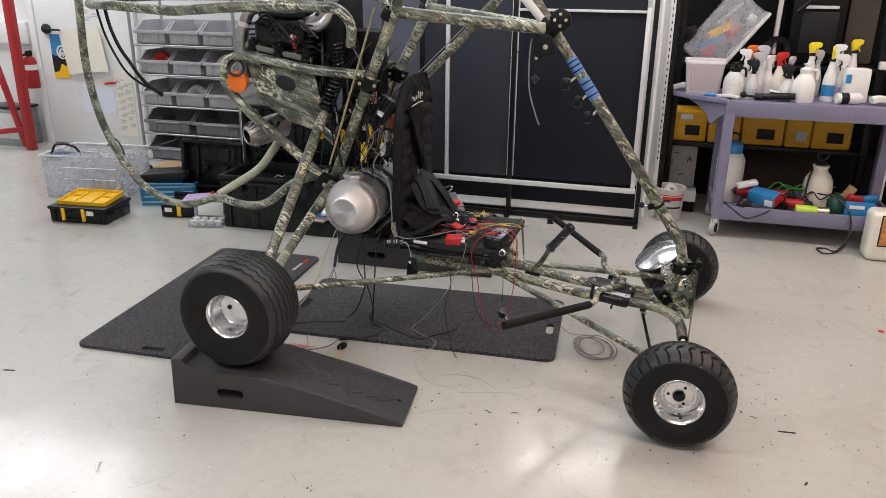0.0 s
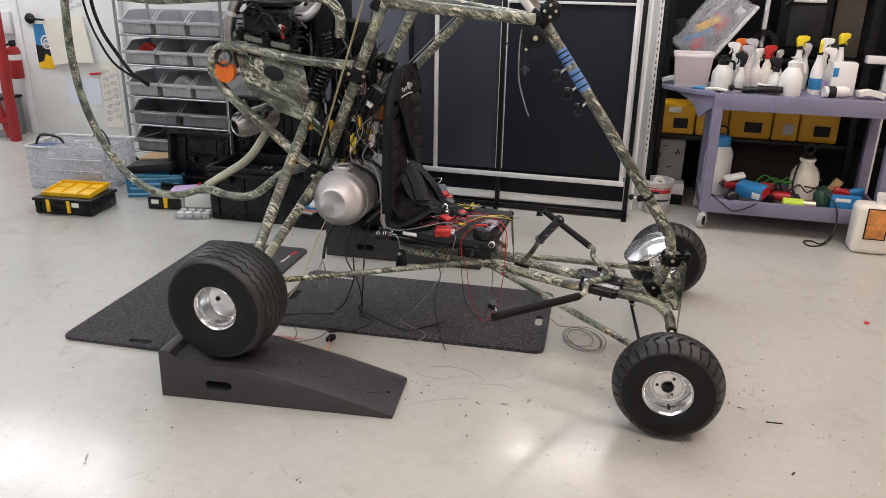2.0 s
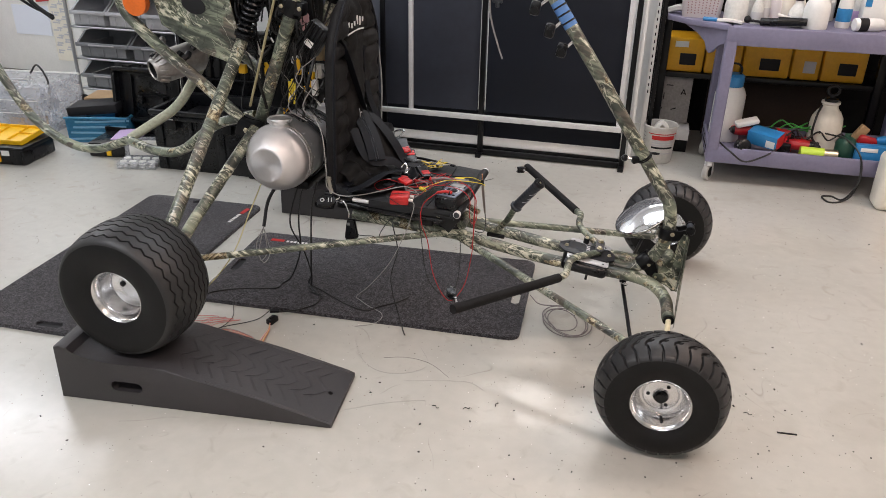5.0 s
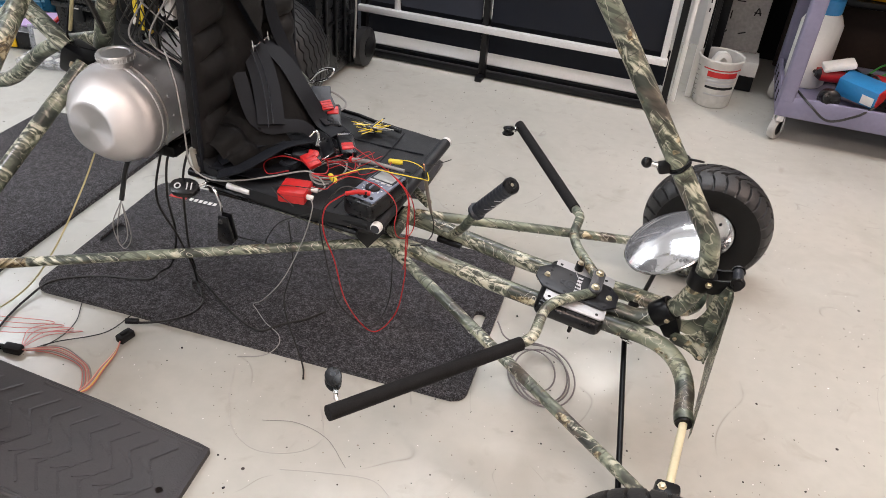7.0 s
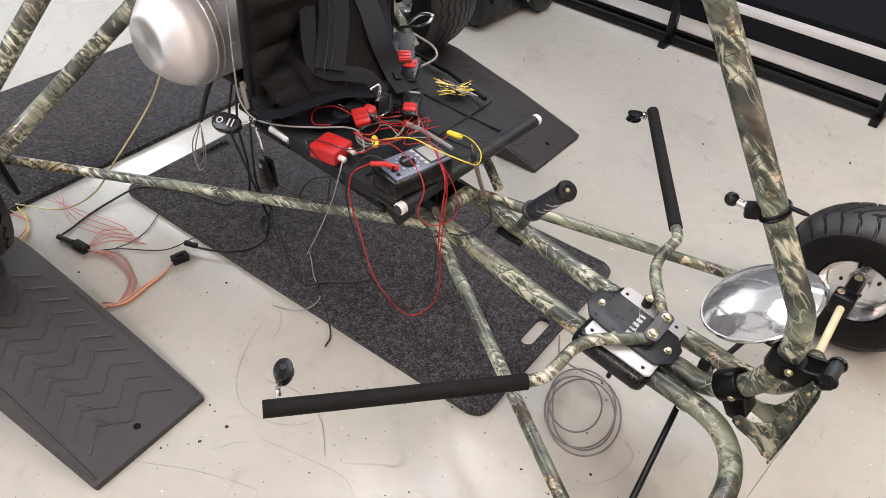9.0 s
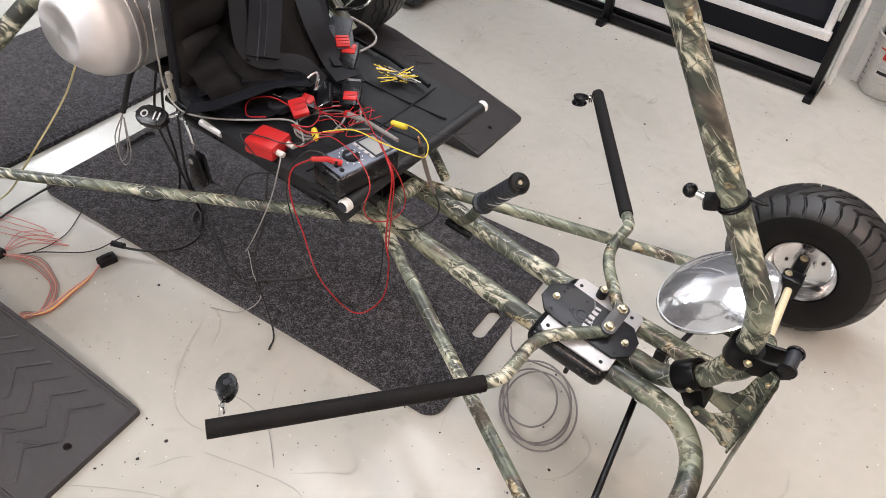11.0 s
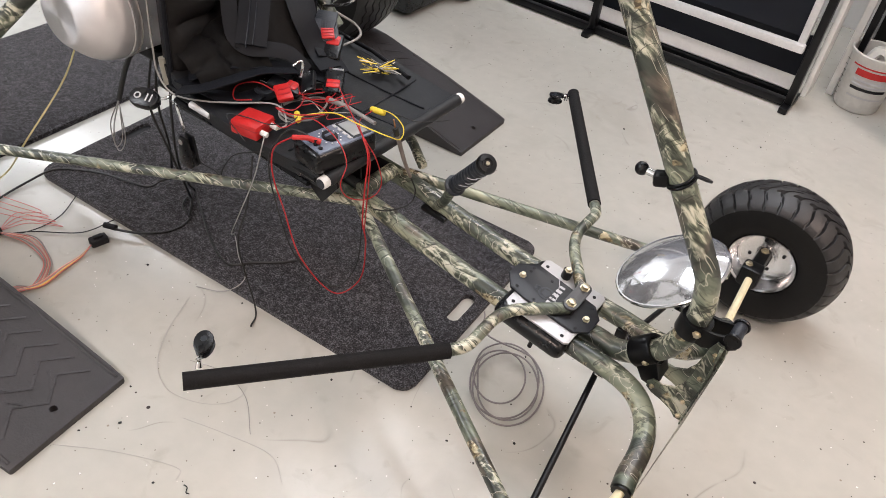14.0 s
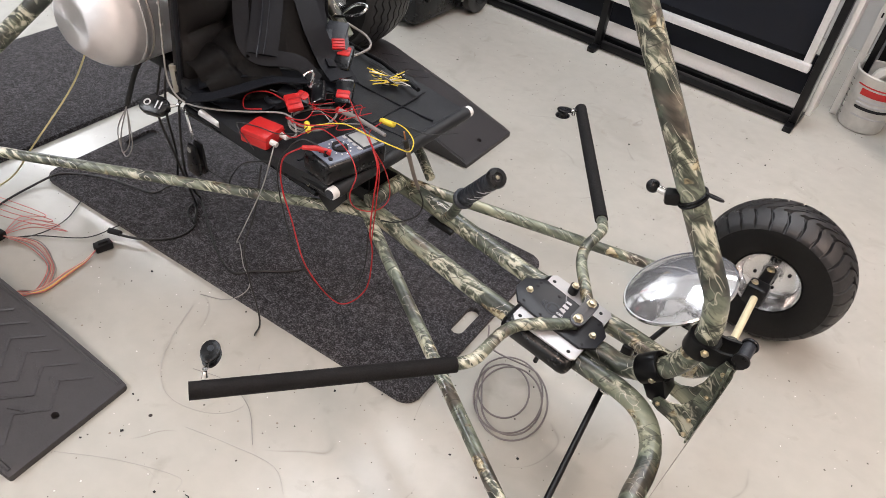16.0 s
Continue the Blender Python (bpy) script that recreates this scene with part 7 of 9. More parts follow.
solid("plastic_bag", "pale blue plastic bag on the cart handle", "plastic bag", bm_tube(B(), spline([(0.255, 5.02, TOPZ + 0.022), (0.31, 5.0, TOPZ + 0.04), (0.36, 5.0, TOPZ + 0.03)], 5), 0, 8, flat=(0.035, 0.018)), FROST)
solid("marker_pen", "blue marker pen lying flat", "pen", bm_tube(B(), [(0.43, 4.78, TOPZ + 0.015), (0.50, 4.76, TOPZ + 0.015)], 0.011, 10), BLUE)

# on the lower tray
LZ = 0.174
ts = thing("tank_sprayer", "white tank sprayer with a black ring handle and hose", "sprayer", (1.2, 4.95, LZ))
part("tank", bm_lathe(B(), [(0, 0), (0.078, 0), (0.086, 0.01), (0.088, 0.03), (0.088, 0.15), (0.082, 0.19), (0.064, 0.222), (0.046, 0.24), (0.042, 0.262), (0.05, 0.268), (0.05, 0.28), (0, 0.282)], 32, pose(1.2, 4.95, LZ)), JUGM, ts)
part("pump_cap", bm_lathe(B(), [(0.036, 0.28), (0.036, 0.296), (0.014, 0.3), (0.012, 0.312), (0, 0.312)], 20, pose(1.2, 4.95, LZ)), GLOSSB, ts)
part("ring_handle", bm_tube(B(), [(1.2 + 0.03 * math.cos(k * math.pi / 9), 4.95, LZ + 0.338 + 0.026 * math.sin(k * math.pi / 9)) for k in range(19)], 0.0085, 8), GLOSSB, ts, "black ring handle")
part("hose", bm_tube(B(), spline([(1.15, 4.92, LZ + 0.26), (1.125, 4.87, LZ + 0.2), (1.12, 4.858, LZ + 0.1), (1.15, 4.85, LZ + 0.05)], 6), 0.006, 8), BLKW, ts)
jg = thing("water_jug", "white jug with a blue cap", "jug", (0.66, 4.98, LZ))
part("body", bm_lathe(B(), [(0, 0), (0.08, 0), (0.088, 0.012), (0.088, 0.27), (0.07, 0.31), (0.05, 0.33), (0, 0.33)], 28, pose(0.66, 4.98, LZ)), WHITEP, jg)
part("cap", bm_lathe(B(), [(0.062, 0.32), (0.064, 0.33), (0.064, 0.38), (0.05, 0.39), (0, 0.39)], 24, pose(0.66, 4.98, LZ)), BLUE, jg)
part("handle", bm_tube(B(), [(0.66 + 0.04 * math.cos(a), 4.97, LZ + 0.41 + 0.04 * math.sin(a)) for a in [k * 0.45 for k in range(15)]], 0.006, 7), INK, jg)
def drill(x, y, z, yaw, roll, shell, label, tool_group="power tools on the cart"):
    """Pistol-grip cordless tool: motor housing, collar, chuck, grip, trigger and battery."""
    m = pose(x, y, z, roll, 0, yaw)
    d = thing("cordless_tool", label, "power tool", (x, y, z), tool_group)
    part("housing", bm_lathe(B(), [(0, -0.075), (0.018, -0.073), (0.027, -0.06), (0.03, -0.03), (0.031, 0.03), (0.027, 0.045), (0, 0.046)], 20, m @ pose(0, 0, 0, 0, 90, 0)), shell, d)
    part("rear_cap", bm_lathe(B(), [(0, -0.082), (0.014, -0.08), (0.0235, -0.066), (0.025, -0.062), (0, -0.06)], 20, m @ pose(0, 0, 0, 0, 90, 0)), GLOSSB, d)
    part("collar", bm_lathe(B(), [(0.0275, 0.044), (0.029, 0.048), (0.027, 0.066), (0.022, 0.072), (0, 0.072)], 20, m @ pose(0, 0, 0, 0, 90, 0)), GLOSSB, d)
    part("chuck", bm_lathe(B(), [(0.018, 0.07), (0.019, 0.082), (0.011, 0.1), (0.006, 0.104), (0, 0.104)], 16, m @ pose(0, 0, 0, 0, 90, 0)), INK, d)
    part("grip", bm_tube(B(), [m @ Vector(q) for q in ((-0.03, 0, -0.015), (-0.038, 0, -0.06), (-0.05, 0, -0.105))], 0, 14, flat=(0.0165, 0.021)), shell, d)
    part("grip_pad", bm_tube(B(), [m @ Vector(q) for q in ((-0.05, 0, -0.03), (-0.058, 0, -0.06), (-0.068, 0, -0.095))], 0.009, 8), GLOSSB, d)
    part("trigger", bm_box(B(), (-0.008, 0, -0.042), (0.012, 0.014, 0.026), 0.004, m), INK, d)
    bt = part("battery", bm_box(B(), (-0.045, 0, -0.122), (0.095, 0.058, 0.036), 0.007, m), GLOSSB, d)
    part("battery_stripe", bm_box(B(), (-0.045, 0, -0.114), (0.0955, 0.0585, 0.006), 0.001, m), shell, bt)
    return d


TOOLRED = mat("red_tool_shell", (0.38, 0.012, 0.018), 0.38, vary=0.12, scale=20)
drill(0.76, 4.84, LZ + 0.1, 12, 78, TOOLRED, "red and black cordless drill lying on the lower tray")
drill(1.06, 4.79, LZ + 0.055, -8, 84, TOOLRED, "red and black cordless driver lying among the clutter")
drill(0.96, 4.9, LZ + 0.08, 160, 70, TOOLRED, "red and black cordless tool half buried in clutter")
solid("white_cover", "white curved plastic cover on the tools", "cover", bm_box(B(), (0, 0, 0), (0.13, 0.07, 0.03), 0.012, pose(0.76, 4.83, LZ + 0.15, 6, -16, 8)), WHITEP)
bx = thing("carton", "blue and red printed carton", "carton", (0.87, 4.76, LZ))
part("box", bm_box(B(), (0, 0, 0.05), (0.17, 0.1, 0.075), 0.002, pose(0.865, 4.765, LZ + 0.042, 10, 4, -28)), BLUE, bx)
part("end_panel", bm_box(B(), (0.086, 0, 0.05), (0.003, 0.099, 0.073), 0, pose(0.865, 4.765, LZ + 0.042, 10, 4, -28)), REDP, bx)
part("print_bar", bm_box(B(), (0.05, -0.051, 0.04), (0.05, 0.002, 0.04), 0, pose(0.865, 4.765, LZ + 0.042, 10, 4, -28)), WHITEP, bx)
solid("work_light", "black round work light", "work light", bm_lathe(B(), [(0, 0), (0.036, 0.0), (0.042, 0.01), (0.04, 0.05), (0.025, 0.06), (0, 0.06)], 22, pose(0.735, 4.72, LZ + 0.043, 80, 0, 20)), GLOSSB)
cn = thing("lime_can", "can with a lime green label lying down", "can", (1.09, 4.72, LZ))
part("can", bm_tube(B(), [(1.05, 4.715, LZ + 0.036), (1.17, 4.715, LZ + 0.036)], 0.034, 22), LIME, cn)
part("can_end", bm_tube(B(), [(1.17, 4.715, LZ + 0.036), (1.24, 4.715, LZ + 0.036)], 0.031, 22), STEEL, cn)
solid("gas_cylinder", "small dark green gas cylinder", "gas cylinder", bm_lathe(B(), [(0, 0), (0.05, 0.0), (0.054, 0.01), (0.054, 0.1), (0.04, 0.125), (0.016, 0.135), (0.016, 0.15), (0, 0.15)], 26, pose(1.285, 4.77, LZ)), DGREEN)
zb = thing("bag_carton", "blue carton with a white logo patch", "carton", (1.42, 4.72, LZ))
part("box", bm_box(B(), (1.41, 4.725, LZ + 0.055), (0.17, 0.05, 0.11), 0.002), BLUE, zb)
part("logo_patch", bm_box(B(), (1.39, 4.699, LZ + 0.085), (0.085, 0.002, 0.022), 0.0005), WHITEP, zb)
part("lower_stripe", bm_box(B(), (1.41, 4.699, LZ + 0.02), (0.165, 0.002, 0.02), 0.0005), CYAN, zb)
rp = thing("bag_pouch", "crumpled red and blue pouch behind the carton", "pouch", (1.44, 4.80, LZ))
part("pouch", bm_box(B(), (0, 0, 0), (0.12, 0.04, 0.07), 0.018, pose(1.4, 4.80, LZ + 0.1, 10, 14, 5), 3), TOOLRED, rp)
part("blue_end", bm_box(B(), (0, 0, 0), (0.09, 0.042, 0.06), 0.018, pose(1.48, 4.80, LZ + 0.115, 12, -10, 8), 3), BLUE, rp)
for k in range(5):
    a = Vector((0.9 + 0.05 * k, 4.93, LZ + 0.1))
    wire("green_cord", [a, a + Vector((0.06, 0.01, 0.05 - 0.015 * k)), a + Vector((0.13, -0.02, 0.02)), a + Vector((0.2, 0, 0.05))], 0.004, GREEN, "loop of green cord on the lower tray", "cords on the cart")
wire("power_cord", [(0.62, 4.70, 0.23), (0.68, 4.63, 0.20), (0.76, 4.62, 0.155), (0.86, 4.64, 0.19), (0.92, 4.68, 0.225)], 0.005, BLKW, "black cord hanging over the tray edge", "cords on the cart")
wire("power_cord", [(1.18, 4.82, 0.3), (1.27, 4.74, 0.30), (1.34, 4.66, 0.24), (1.36, 4.62, 0.13), (1.33, 4.58, 0.04), (1.28, 4.55, 0.006), (1.21, 4.52, 0.006), (1.19, 4.60, 0.006), (1.24, 4.62, 0.006), (1.29, 4.57, 0.012), (1.35, 4.60, 0.10), (1.355, 4.65, 0.2)], 0.005, BLKW, "black cord hanging from the cart to the floor", "cords on the cart")

random.seed(77)
for k in range(9):
    x, y = random.uniform(0.68, 1.2), random.uniform(4.80, 5.05)
    d = Vector((random.uniform(-0.08, 0.08), random.uniform(-0.04, 0.04), random.uniform(-0.01, 0.03)))
    z = LZ + 0.035 + random.uniform(0.0, 0.02)
    bm = bm_tube(B(), [Vector((x, y, z)) - d, Vector((x, y, z)), Vector((x, y, z)) + d], random.uniform(0.014, 0.026), 12)
    bm_box(bm, (0, 0, 0), (0.03, 0.03, 0.03), 0.005, pose(x + d.x, y + d.y, z + d.z, 0, 0, 40 * k))
    solid("hand_tool", "dark hand tool lying among the clutter" if k % 3 else "red hand tool lying among the clutter", "hand tool", bm, (REDM, GLOSSB, INK)[k % 3], "tools on the cart")
for k in range(4):
    a = Vector((0.74 + 0.12 * k, 4.86, LZ + 0.07))
    wire("power_cord", [a, a + Vector((0.05, -0.03, 0.06)), a + Vector((0.1, -0.05, 0.02)), a + Vector((0.17, 0.0, 0.05)), a + Vector((0.2, 0.04, 0.01))], 0.0045, BLKW, "black cord tangled on the lower tray", "cords on the cart")
solid("wood_block", "small offcut of pale wood", "wood block", bm_box(B(), (0, 0, 0), (0.05, 0.04, 0.09), 0.004, pose(1.36, 4.84, LZ + 0.14, 0, 30, 0)), CARD)

# ---- jug on the floor ----
jug = thing("plastic_jug", "translucent cream jug with an orange label", "jug", (1.52, 4.53, 0))
part("body", bm_box(B(), (1.53, 4.55, 0.15), (0.215, 0.16, 0.3), 0.035, None, 4), JUGM, jug)
part("label", bm_box(B(), (1.535, 4.468, 0.19), (0.12, 0.003, 0.19), 0.001), INK, jug)
part("label_picture", bm_box(B(), (1.535, 4.4655, 0.19), (0.105, 0.002, 0.175), 0.0005), mat("orange_label", (0.6, 0.24, 0.06), 0.5, vary=0.6, scale=25), jug)
part("neck", bm_lathe(B(), [(0.03, 0.29), (0.03, 0.325), (0.034, 0.33), (0.034, 0.36), (0, 0.36)], 18, pose(1.56, 4.55, 0)), WHITEP, jug)

# ---- dark shelving behind the cart ----
shelf = thing("steel_shelving", "black steel shelving loaded with yellow cases", "shelving", (1.2, 5.5, 0))
part("back_panel", bm_box(B(), (1.75, 5.74, 1.1), (3.1, 0.03, 2.2), 0.003), DARKM, shelf)
for x in (0.26, 1.5, 2.9):
    part("upright", bm_box(B(), (x, 5.26, 1.1), (0.05, 0.05, 2.2), 0.004), BLACK, shelf, "black upright")
for z in (0.475, 1.02, 1.7):
    part("shelf_board", bm_box(B(), (1.6, 5.48, z), (2.75, 0.46, 0.03), 0.003), BLACK, shelf, "black shelf board")
sc = thing("scrawled_board", "grey white board with black pen marks behind the cart", "board", (0.4, 5.36, 0.17))
part("sheet", bm_box(B(), (0.345, 5.31, 0.307), (0.23, 0.012, 0.3), 0.002), mat("smudged_board", (0.3, 0.29, 0.28), 0.6, vary=0.25, scale=9), sc)
for k, (dx, dz, ry) in enumerate(((0.06, 0.05, 20), (0.075, 0.05, -20), (0.067, 0.045, 90), (-0.05, 0.02, 0), (0.02, -0.06, 70), (-0.06, -0.07, 30), (-0.02, 0.09, 90))):
    part("pen_stroke", bm_box(B(), (0, 0, 0), (0.006, 0.002, 0.04 - 0.004 * (k % 3)), 0, pose(0.345 + dx, 5.303, 0.307 + dz, 0, ry, 0)), INK, sc)
part("side_panel", bm_box(B(), (0.235, 5.5, 0.24), (0.02, 0.44, 0.48), 0.002), GREYP, shelf, "grey scrawled end board")
part("low_board", bm_box(B(), (0.95, 5.6, 0.22), (0.75, 0.03, 0.40), 0.003), BROWN, shelf, "dark brown board")
for x0, x1 in ((0.27, 0.50), (0.51, 0.72), (0.73, 1.0), (1.01, 1.17), (1.18, 1.42)):
    yc = thing("tool_case", "yellow moulded tool case on the black shelf", "tool case", ((x0 + x1) / 2, 5.42, 0.49), "yellow tool cases")
    part("shell", bm_box(B(), ((x0 + x1) / 2, 5.42, 0.595), (x1 - x0, 0.28, 0.208), 0.012), AMBER_SHADED, yc)
    part("latch", bm_box(B(), ((x0 + x1) / 2 + 0.02, 5.279, 0.57), ((x1 - x0) * 0.42, 0.006, 0.07), 0.002), INK if x0 != 1.01 else GREYP, yc)
    if x0 == 0.27:
        part("sticker", bm_box(B(), (0.36, 5.2785, 0.66), (0.08, 0.003, 0.035), 0.0005), PAPER, yc)
tb = thing("tipped_tote", "clear tote tipped on its side, full of oddments", "tote", (0.5, 5.3, 1.036))
tm = pose(0.53, 5.35, 1.235, 0, 36, 0)
part("tub", bm_box(B(), (0, 0, 0), (0.27, 0.22, 0.50), 0.03, tm, 3), CLEAR, tb)
part("lid_rim", bm_box(B(), (0.14, 0, 0), (0.025, 0.25, 0.52), 0.008, tm), FROST, tb)
for c, s, mt, ry in (((-0.02, -0.06, -0.02), (0.05, 0.02, 0.17), YELP, 25), ((0.03, -0.05, -0.1), (0.04, 0.03, 0.2), BLUE, 30), ((0.06, -0.05, -0.14), (0.07, 0.03, 0.1), REDP, 20), ((0.03, -0.03, 0.02), (0.1, 0.03, 0.12), REDP, -10), ((-0.07, -0.05, 0.1), (0.02, 0.02, 0.2), GREYP, 12), ((0.08, -0.05, 0.17), (0.05, 0.03, 0.05), WHITEP, 0), ((-0.03, -0.05, -0.2), (0.1, 0.05, 0.07), INK, 40)):
    part("oddment", bm_box(B(), c, s, 0.006, tm @ pose(0, 0, 0, 0, ry, 0)), mt, tb)
mc_ = thing("shop_machine", "dark machine with a wheel and lever on the shelf", "machine", (1.15, 5.45, 1.036))
part("housing", bm_box(B(), (1.11, 5.52, 1.3), (0.33, 0.28, 0.52), 0.015), DARKM, mc_)
part("front_plate", bm_box(B(), (1.12, 5.373, 1.24), (0.22, 0.012, 0.26), 0.004), INK, mc_)
part("vent_row", bm_box(B(), (1.12, 5.366, 1.40), (0.2, 0.006, 0.02), 0.002), STRIP, mc_)
part("drive_wheel", bm_lathe(B(), [(0.05, -0.015), (0.085, -0.018), (0.09, 0), (0.085, 0.018), (0.05, 0.015), (0.05, -0.015)], 30, pose(0.87, 5.3, 1.13, 90, 0, 0)), GLOSSB, mc_)
part("wheel_post", bm_tube(B(), [(0.86, 5.34, 1.10), (0.865, 5.34, 1.55)], 0.016, 12), STRIP, mc_)
part("lever", bm_tube(B(), [(0.97, 5.33, 1.37), (1.10, 5.33, 1.50)], 0.013, 10), BLACK, mc_)
solid("brown_cabinet", "dark taupe cabinet panel beside the machine", "cabinet", bm_box(B(), (1.40, 5.6, 1.35), (0.18, 0.2, 0.62), 0.006), mat("taupe_paint", (0.09, 0.075, 0.06), 0.6, vary=0.15, scale=6))
solid("silver_mast", "silver grey upright rail", "rail", bm_box(B(), (1.62, 5.2, 1.05), (0.05, 0.05, 2.1), 0.005), STRIP)
solid("white_fitting", "white plastic fitting at the shelf end", "fitting", bm_box(B(), (1.535, 5.2, 1.06), (0.12, 0.06, 0.05), 0.01), WHITEP)

# ---- bin rack ----
rack = thing("bin_rack", "grey wire bin rack on casters", "rack", (-3.41, 5.15, 0))
RX0, RX1 = -3.87, -2.96
for x in (RX0, RX1):
    for y in (4.97, 5.38):
        part("rack_post", bm_tube(B(), [(x, y, 0.09), (x, y, 1.75)], 0.0125, 10), RACKM, rack)
        cs = part("caster", bm_lathe(B(), [(0, -0.012), (0.034, -0.014), (0.038, 0), (0.034, 0.014), (0, 0.012)], 20, pose(x + 0.01, y, 0.038, 90, 0, 30)), INK, rack, "black rack caster")
        part("caster_fork", bm_box(B(), (x, y, 0.075), (0.02, 0.036, 0.04), 0.004), RACKM, cs)
ROWS_Z = [1.05, 0.822, 0.576, 0.352, 0.13]


def bin_mesh(w, d, h):
    """Open hopper bin: narrow foot, wide upper walls cut down to a broad front lip."""
    bm = B()
    t, f = 0.005, h * 0.52
    bm_box(bm, (0, d / 2, t / 2), (w * 0.86, d, t))
    bm_box(bm, (0, d - t / 2, h / 2), (w, t, h))
    for s in (-1, 1):
        bm_box(bm, (s * w * 0.43, d / 2, f / 2), (t, d, f))
        bm_prism(bm, [(0, f - 0.006), (d, f - 0.006), (d, h), (d * 0.28, h), (0.01, f + 0.012)], t, pose(s * (w / 2 - t * 0.5) - t / 2, 0, 0, 90, 0, 90))
        bm_prism(bm, [(d * 0.26, h - 0.004), (d * 0.3, h + 0.002), (0.0, f + 0.014), (0.0, f + 0.004)], 0.014, pose(s * (w / 2 - 0.007) - 0.007, 0, 0, 90, 0, 90))
    bm_box(bm, (0, t / 2, f / 2), (w * 0.86, t, f), 0.001)
    bm_box(bm, (0, -0.006, f + 0.002), (w + 0.006, 0.022, 0.026), 0.003)
    for q in (-0.26, 0.0, 0.26):
        bm_box(bm, (q * w, -0.003, f * 0.45), (0.005, 0.006, f * 0.86), 0.001)
    return bm


proto = {}
for r, z in enumerate(ROWS_Z):
    for y in (4.975, 5.375):
        part("shelf_rail", bm_tube(B(), [(RX0, y, z - 0.012), (RX1, y, z - 0.012)], 0.0075, 8), RACKM, rack)
    part("shelf_deck", bm_box(B(), ((RX0 + RX1) / 2, 5.175, z - 0.008), (RX1 - RX0, 0.39, 0.004)), RACKM, rack)
    n = 3 if r < 3 else 2
    w = (RX1 - RX0 - 0.03) / n - 0.012
    for k in range(n):
        x = RX0 + 0.02 + (k + 0.5) * (RX1 - RX0 - 0.03) / n
        if n not in proto:
            b = thing("storage_bin", "grey plastic hopper bin on the rack", "storage bin", (0, 0, 0), "rack bins")
            part("bin", bin_mesh(w, 0.36, 0.168), BINM if n == 3 else BIND, b)
            part("label_slot", bm_box(B(), (0, -0.0178, 0.089), (w * 0.5, 0.002, 0.009), 0.0005), GREYP, b)
            proto[n] = b
            b.matrix_basis = pose(x, 4.985, z)
        else:
            b = copy_thing(proto[n], pose(x, 4.985, z))
        if (r, k) in ((1, 0), (1, 2), (2, 1)):
            solid("small_parts", "loose small parts in a bin", "parts", bm_tube(B(), spline([(x - 0.08, 5.08, z + 0.05), (x - 0.02, 5.12, z + 0.12), (x + 0.05, 5.1, z + 0.1), (x + 0.09, 5.14, z + 0.06)], 4), 0.035, 8), {0: REDP, 1: GREYP, 2: FROST}[k if r == 1 else 1])

# ---- door, wall papers, extinguisher, red stand ----
door = thing("door_1", "white painted door with a black lever handle", "door", (-4.95, 5.77, 0), kind="structure")
part("door_leaf", bm_box(B(), (-4.98, 5.755, 1.04), (1.0, 0.045, 2.06), 0.004), WHITEP, door)
for x in (-5.52, -4.44):
    part("door_frame", bm_box(B(), (x, 5.75, 1.05), (0.07, 0.06, 2.1), 0.006), WALL, door)
part("lever_rose", bm_lathe(B(), [(0, 0), (0.045, 0), (0.048, 0.02), (0.03, 0.045), (0, 0.05)], 24, pose(-5.36, 5.732, 1.075, 90, 0, 0)), BLACK, door, "black lever handle")
part("lever", bm_tube(B(), [(-5.36, 5.69, 1.075), (-5.18, 5.685, 1.07)], 0.012, 10, taper=0.008), BLACK, door)
pos = thing("wall_poster", "blue and yellow poster with a white wheel emblem", "poster", (-5.25, 5.72, 0.66))
part("upper_sheet", bm_box(B(), (-5.262, 5.729, 0.83), (0.17, 0.003, 0.40)), BLUE, pos)
part("lower_sheet", bm_box(B(), (-5.262, 5.7265, 0.695), (0.17, 0.003, 0.13)), YELP, pos)
part("dark_field", bm_prism(B(), [(-0.085, -0.12), (-0.02, -0.10), (0.01, -0.03), (0.06, -0.06), (0.085, -0.02), (0.085, 0.03), (0.02, 0.06), (-0.04, 0.03), (-0.085, 0.05)], 0.003, pose(-5.262, 5.7265, 0.80, 90, 0, 0)), INK, pos)
part("emblem", bm_lathe(B(), [(0.05, 0), (0.064, 0), (0.064, 0.002), (0.05, 0.002)], 24, pose(-5.222, 5.7225, 0.87, 90, 0, 0)), WHITEP, pos)
part("emblem_core", bm_lathe(B(), [(0.018, 0), (0.034, 0), (0.034, 0.002), (0.018, 0.002)], 20, pose(-5.222, 5.7225, 0.87, 90, 0, 0)), WHITEP, pos)
for k in range(3):
    part("lettering_bar", bm_box(B(), (-5.255 + 0.033 * k, 5.7215, 0.845 + 0.006 * k), (0.02, 0.002, 0.045)), WHITEP, pos)
pad_ = B()
g = [[pad_.verts.new((-0.225 + 0.45 * i / 12 + 0.03 * (0.5 - j / 8), -0.012 - 0.02 * math.sin(i / 12 * 3.1) * (1 - j / 8) - 0.012 * (i / 12) ** 3, -0.2 + 0.4 * j / 8 + 0.02 * math.sin(i / 12 * 2.6))) for j in range(9)] for i in range(13)]
for i in range(12):
    for j in range(8):
        pad_.faces.new((g[i][j], g[i + 1][j], g[i + 1][j + 1], g[i][j + 1]))
bmesh.ops.transform(pad_, matrix=pose(-4.965, 5.722, 0.88, 0, -4, 0), verts=pad_.verts)
bmesh.ops.solidify(pad_, geom=pad_.faces[:], thickness=-0.006)
solid("paper_pad", "curled cream paper pad pinned to the door", "paper", pad_, mat("cream_card", (0.76, 0.72, 0.62), 0.6, vary=0.06, scale=6), angle=60)
random.seed(8)


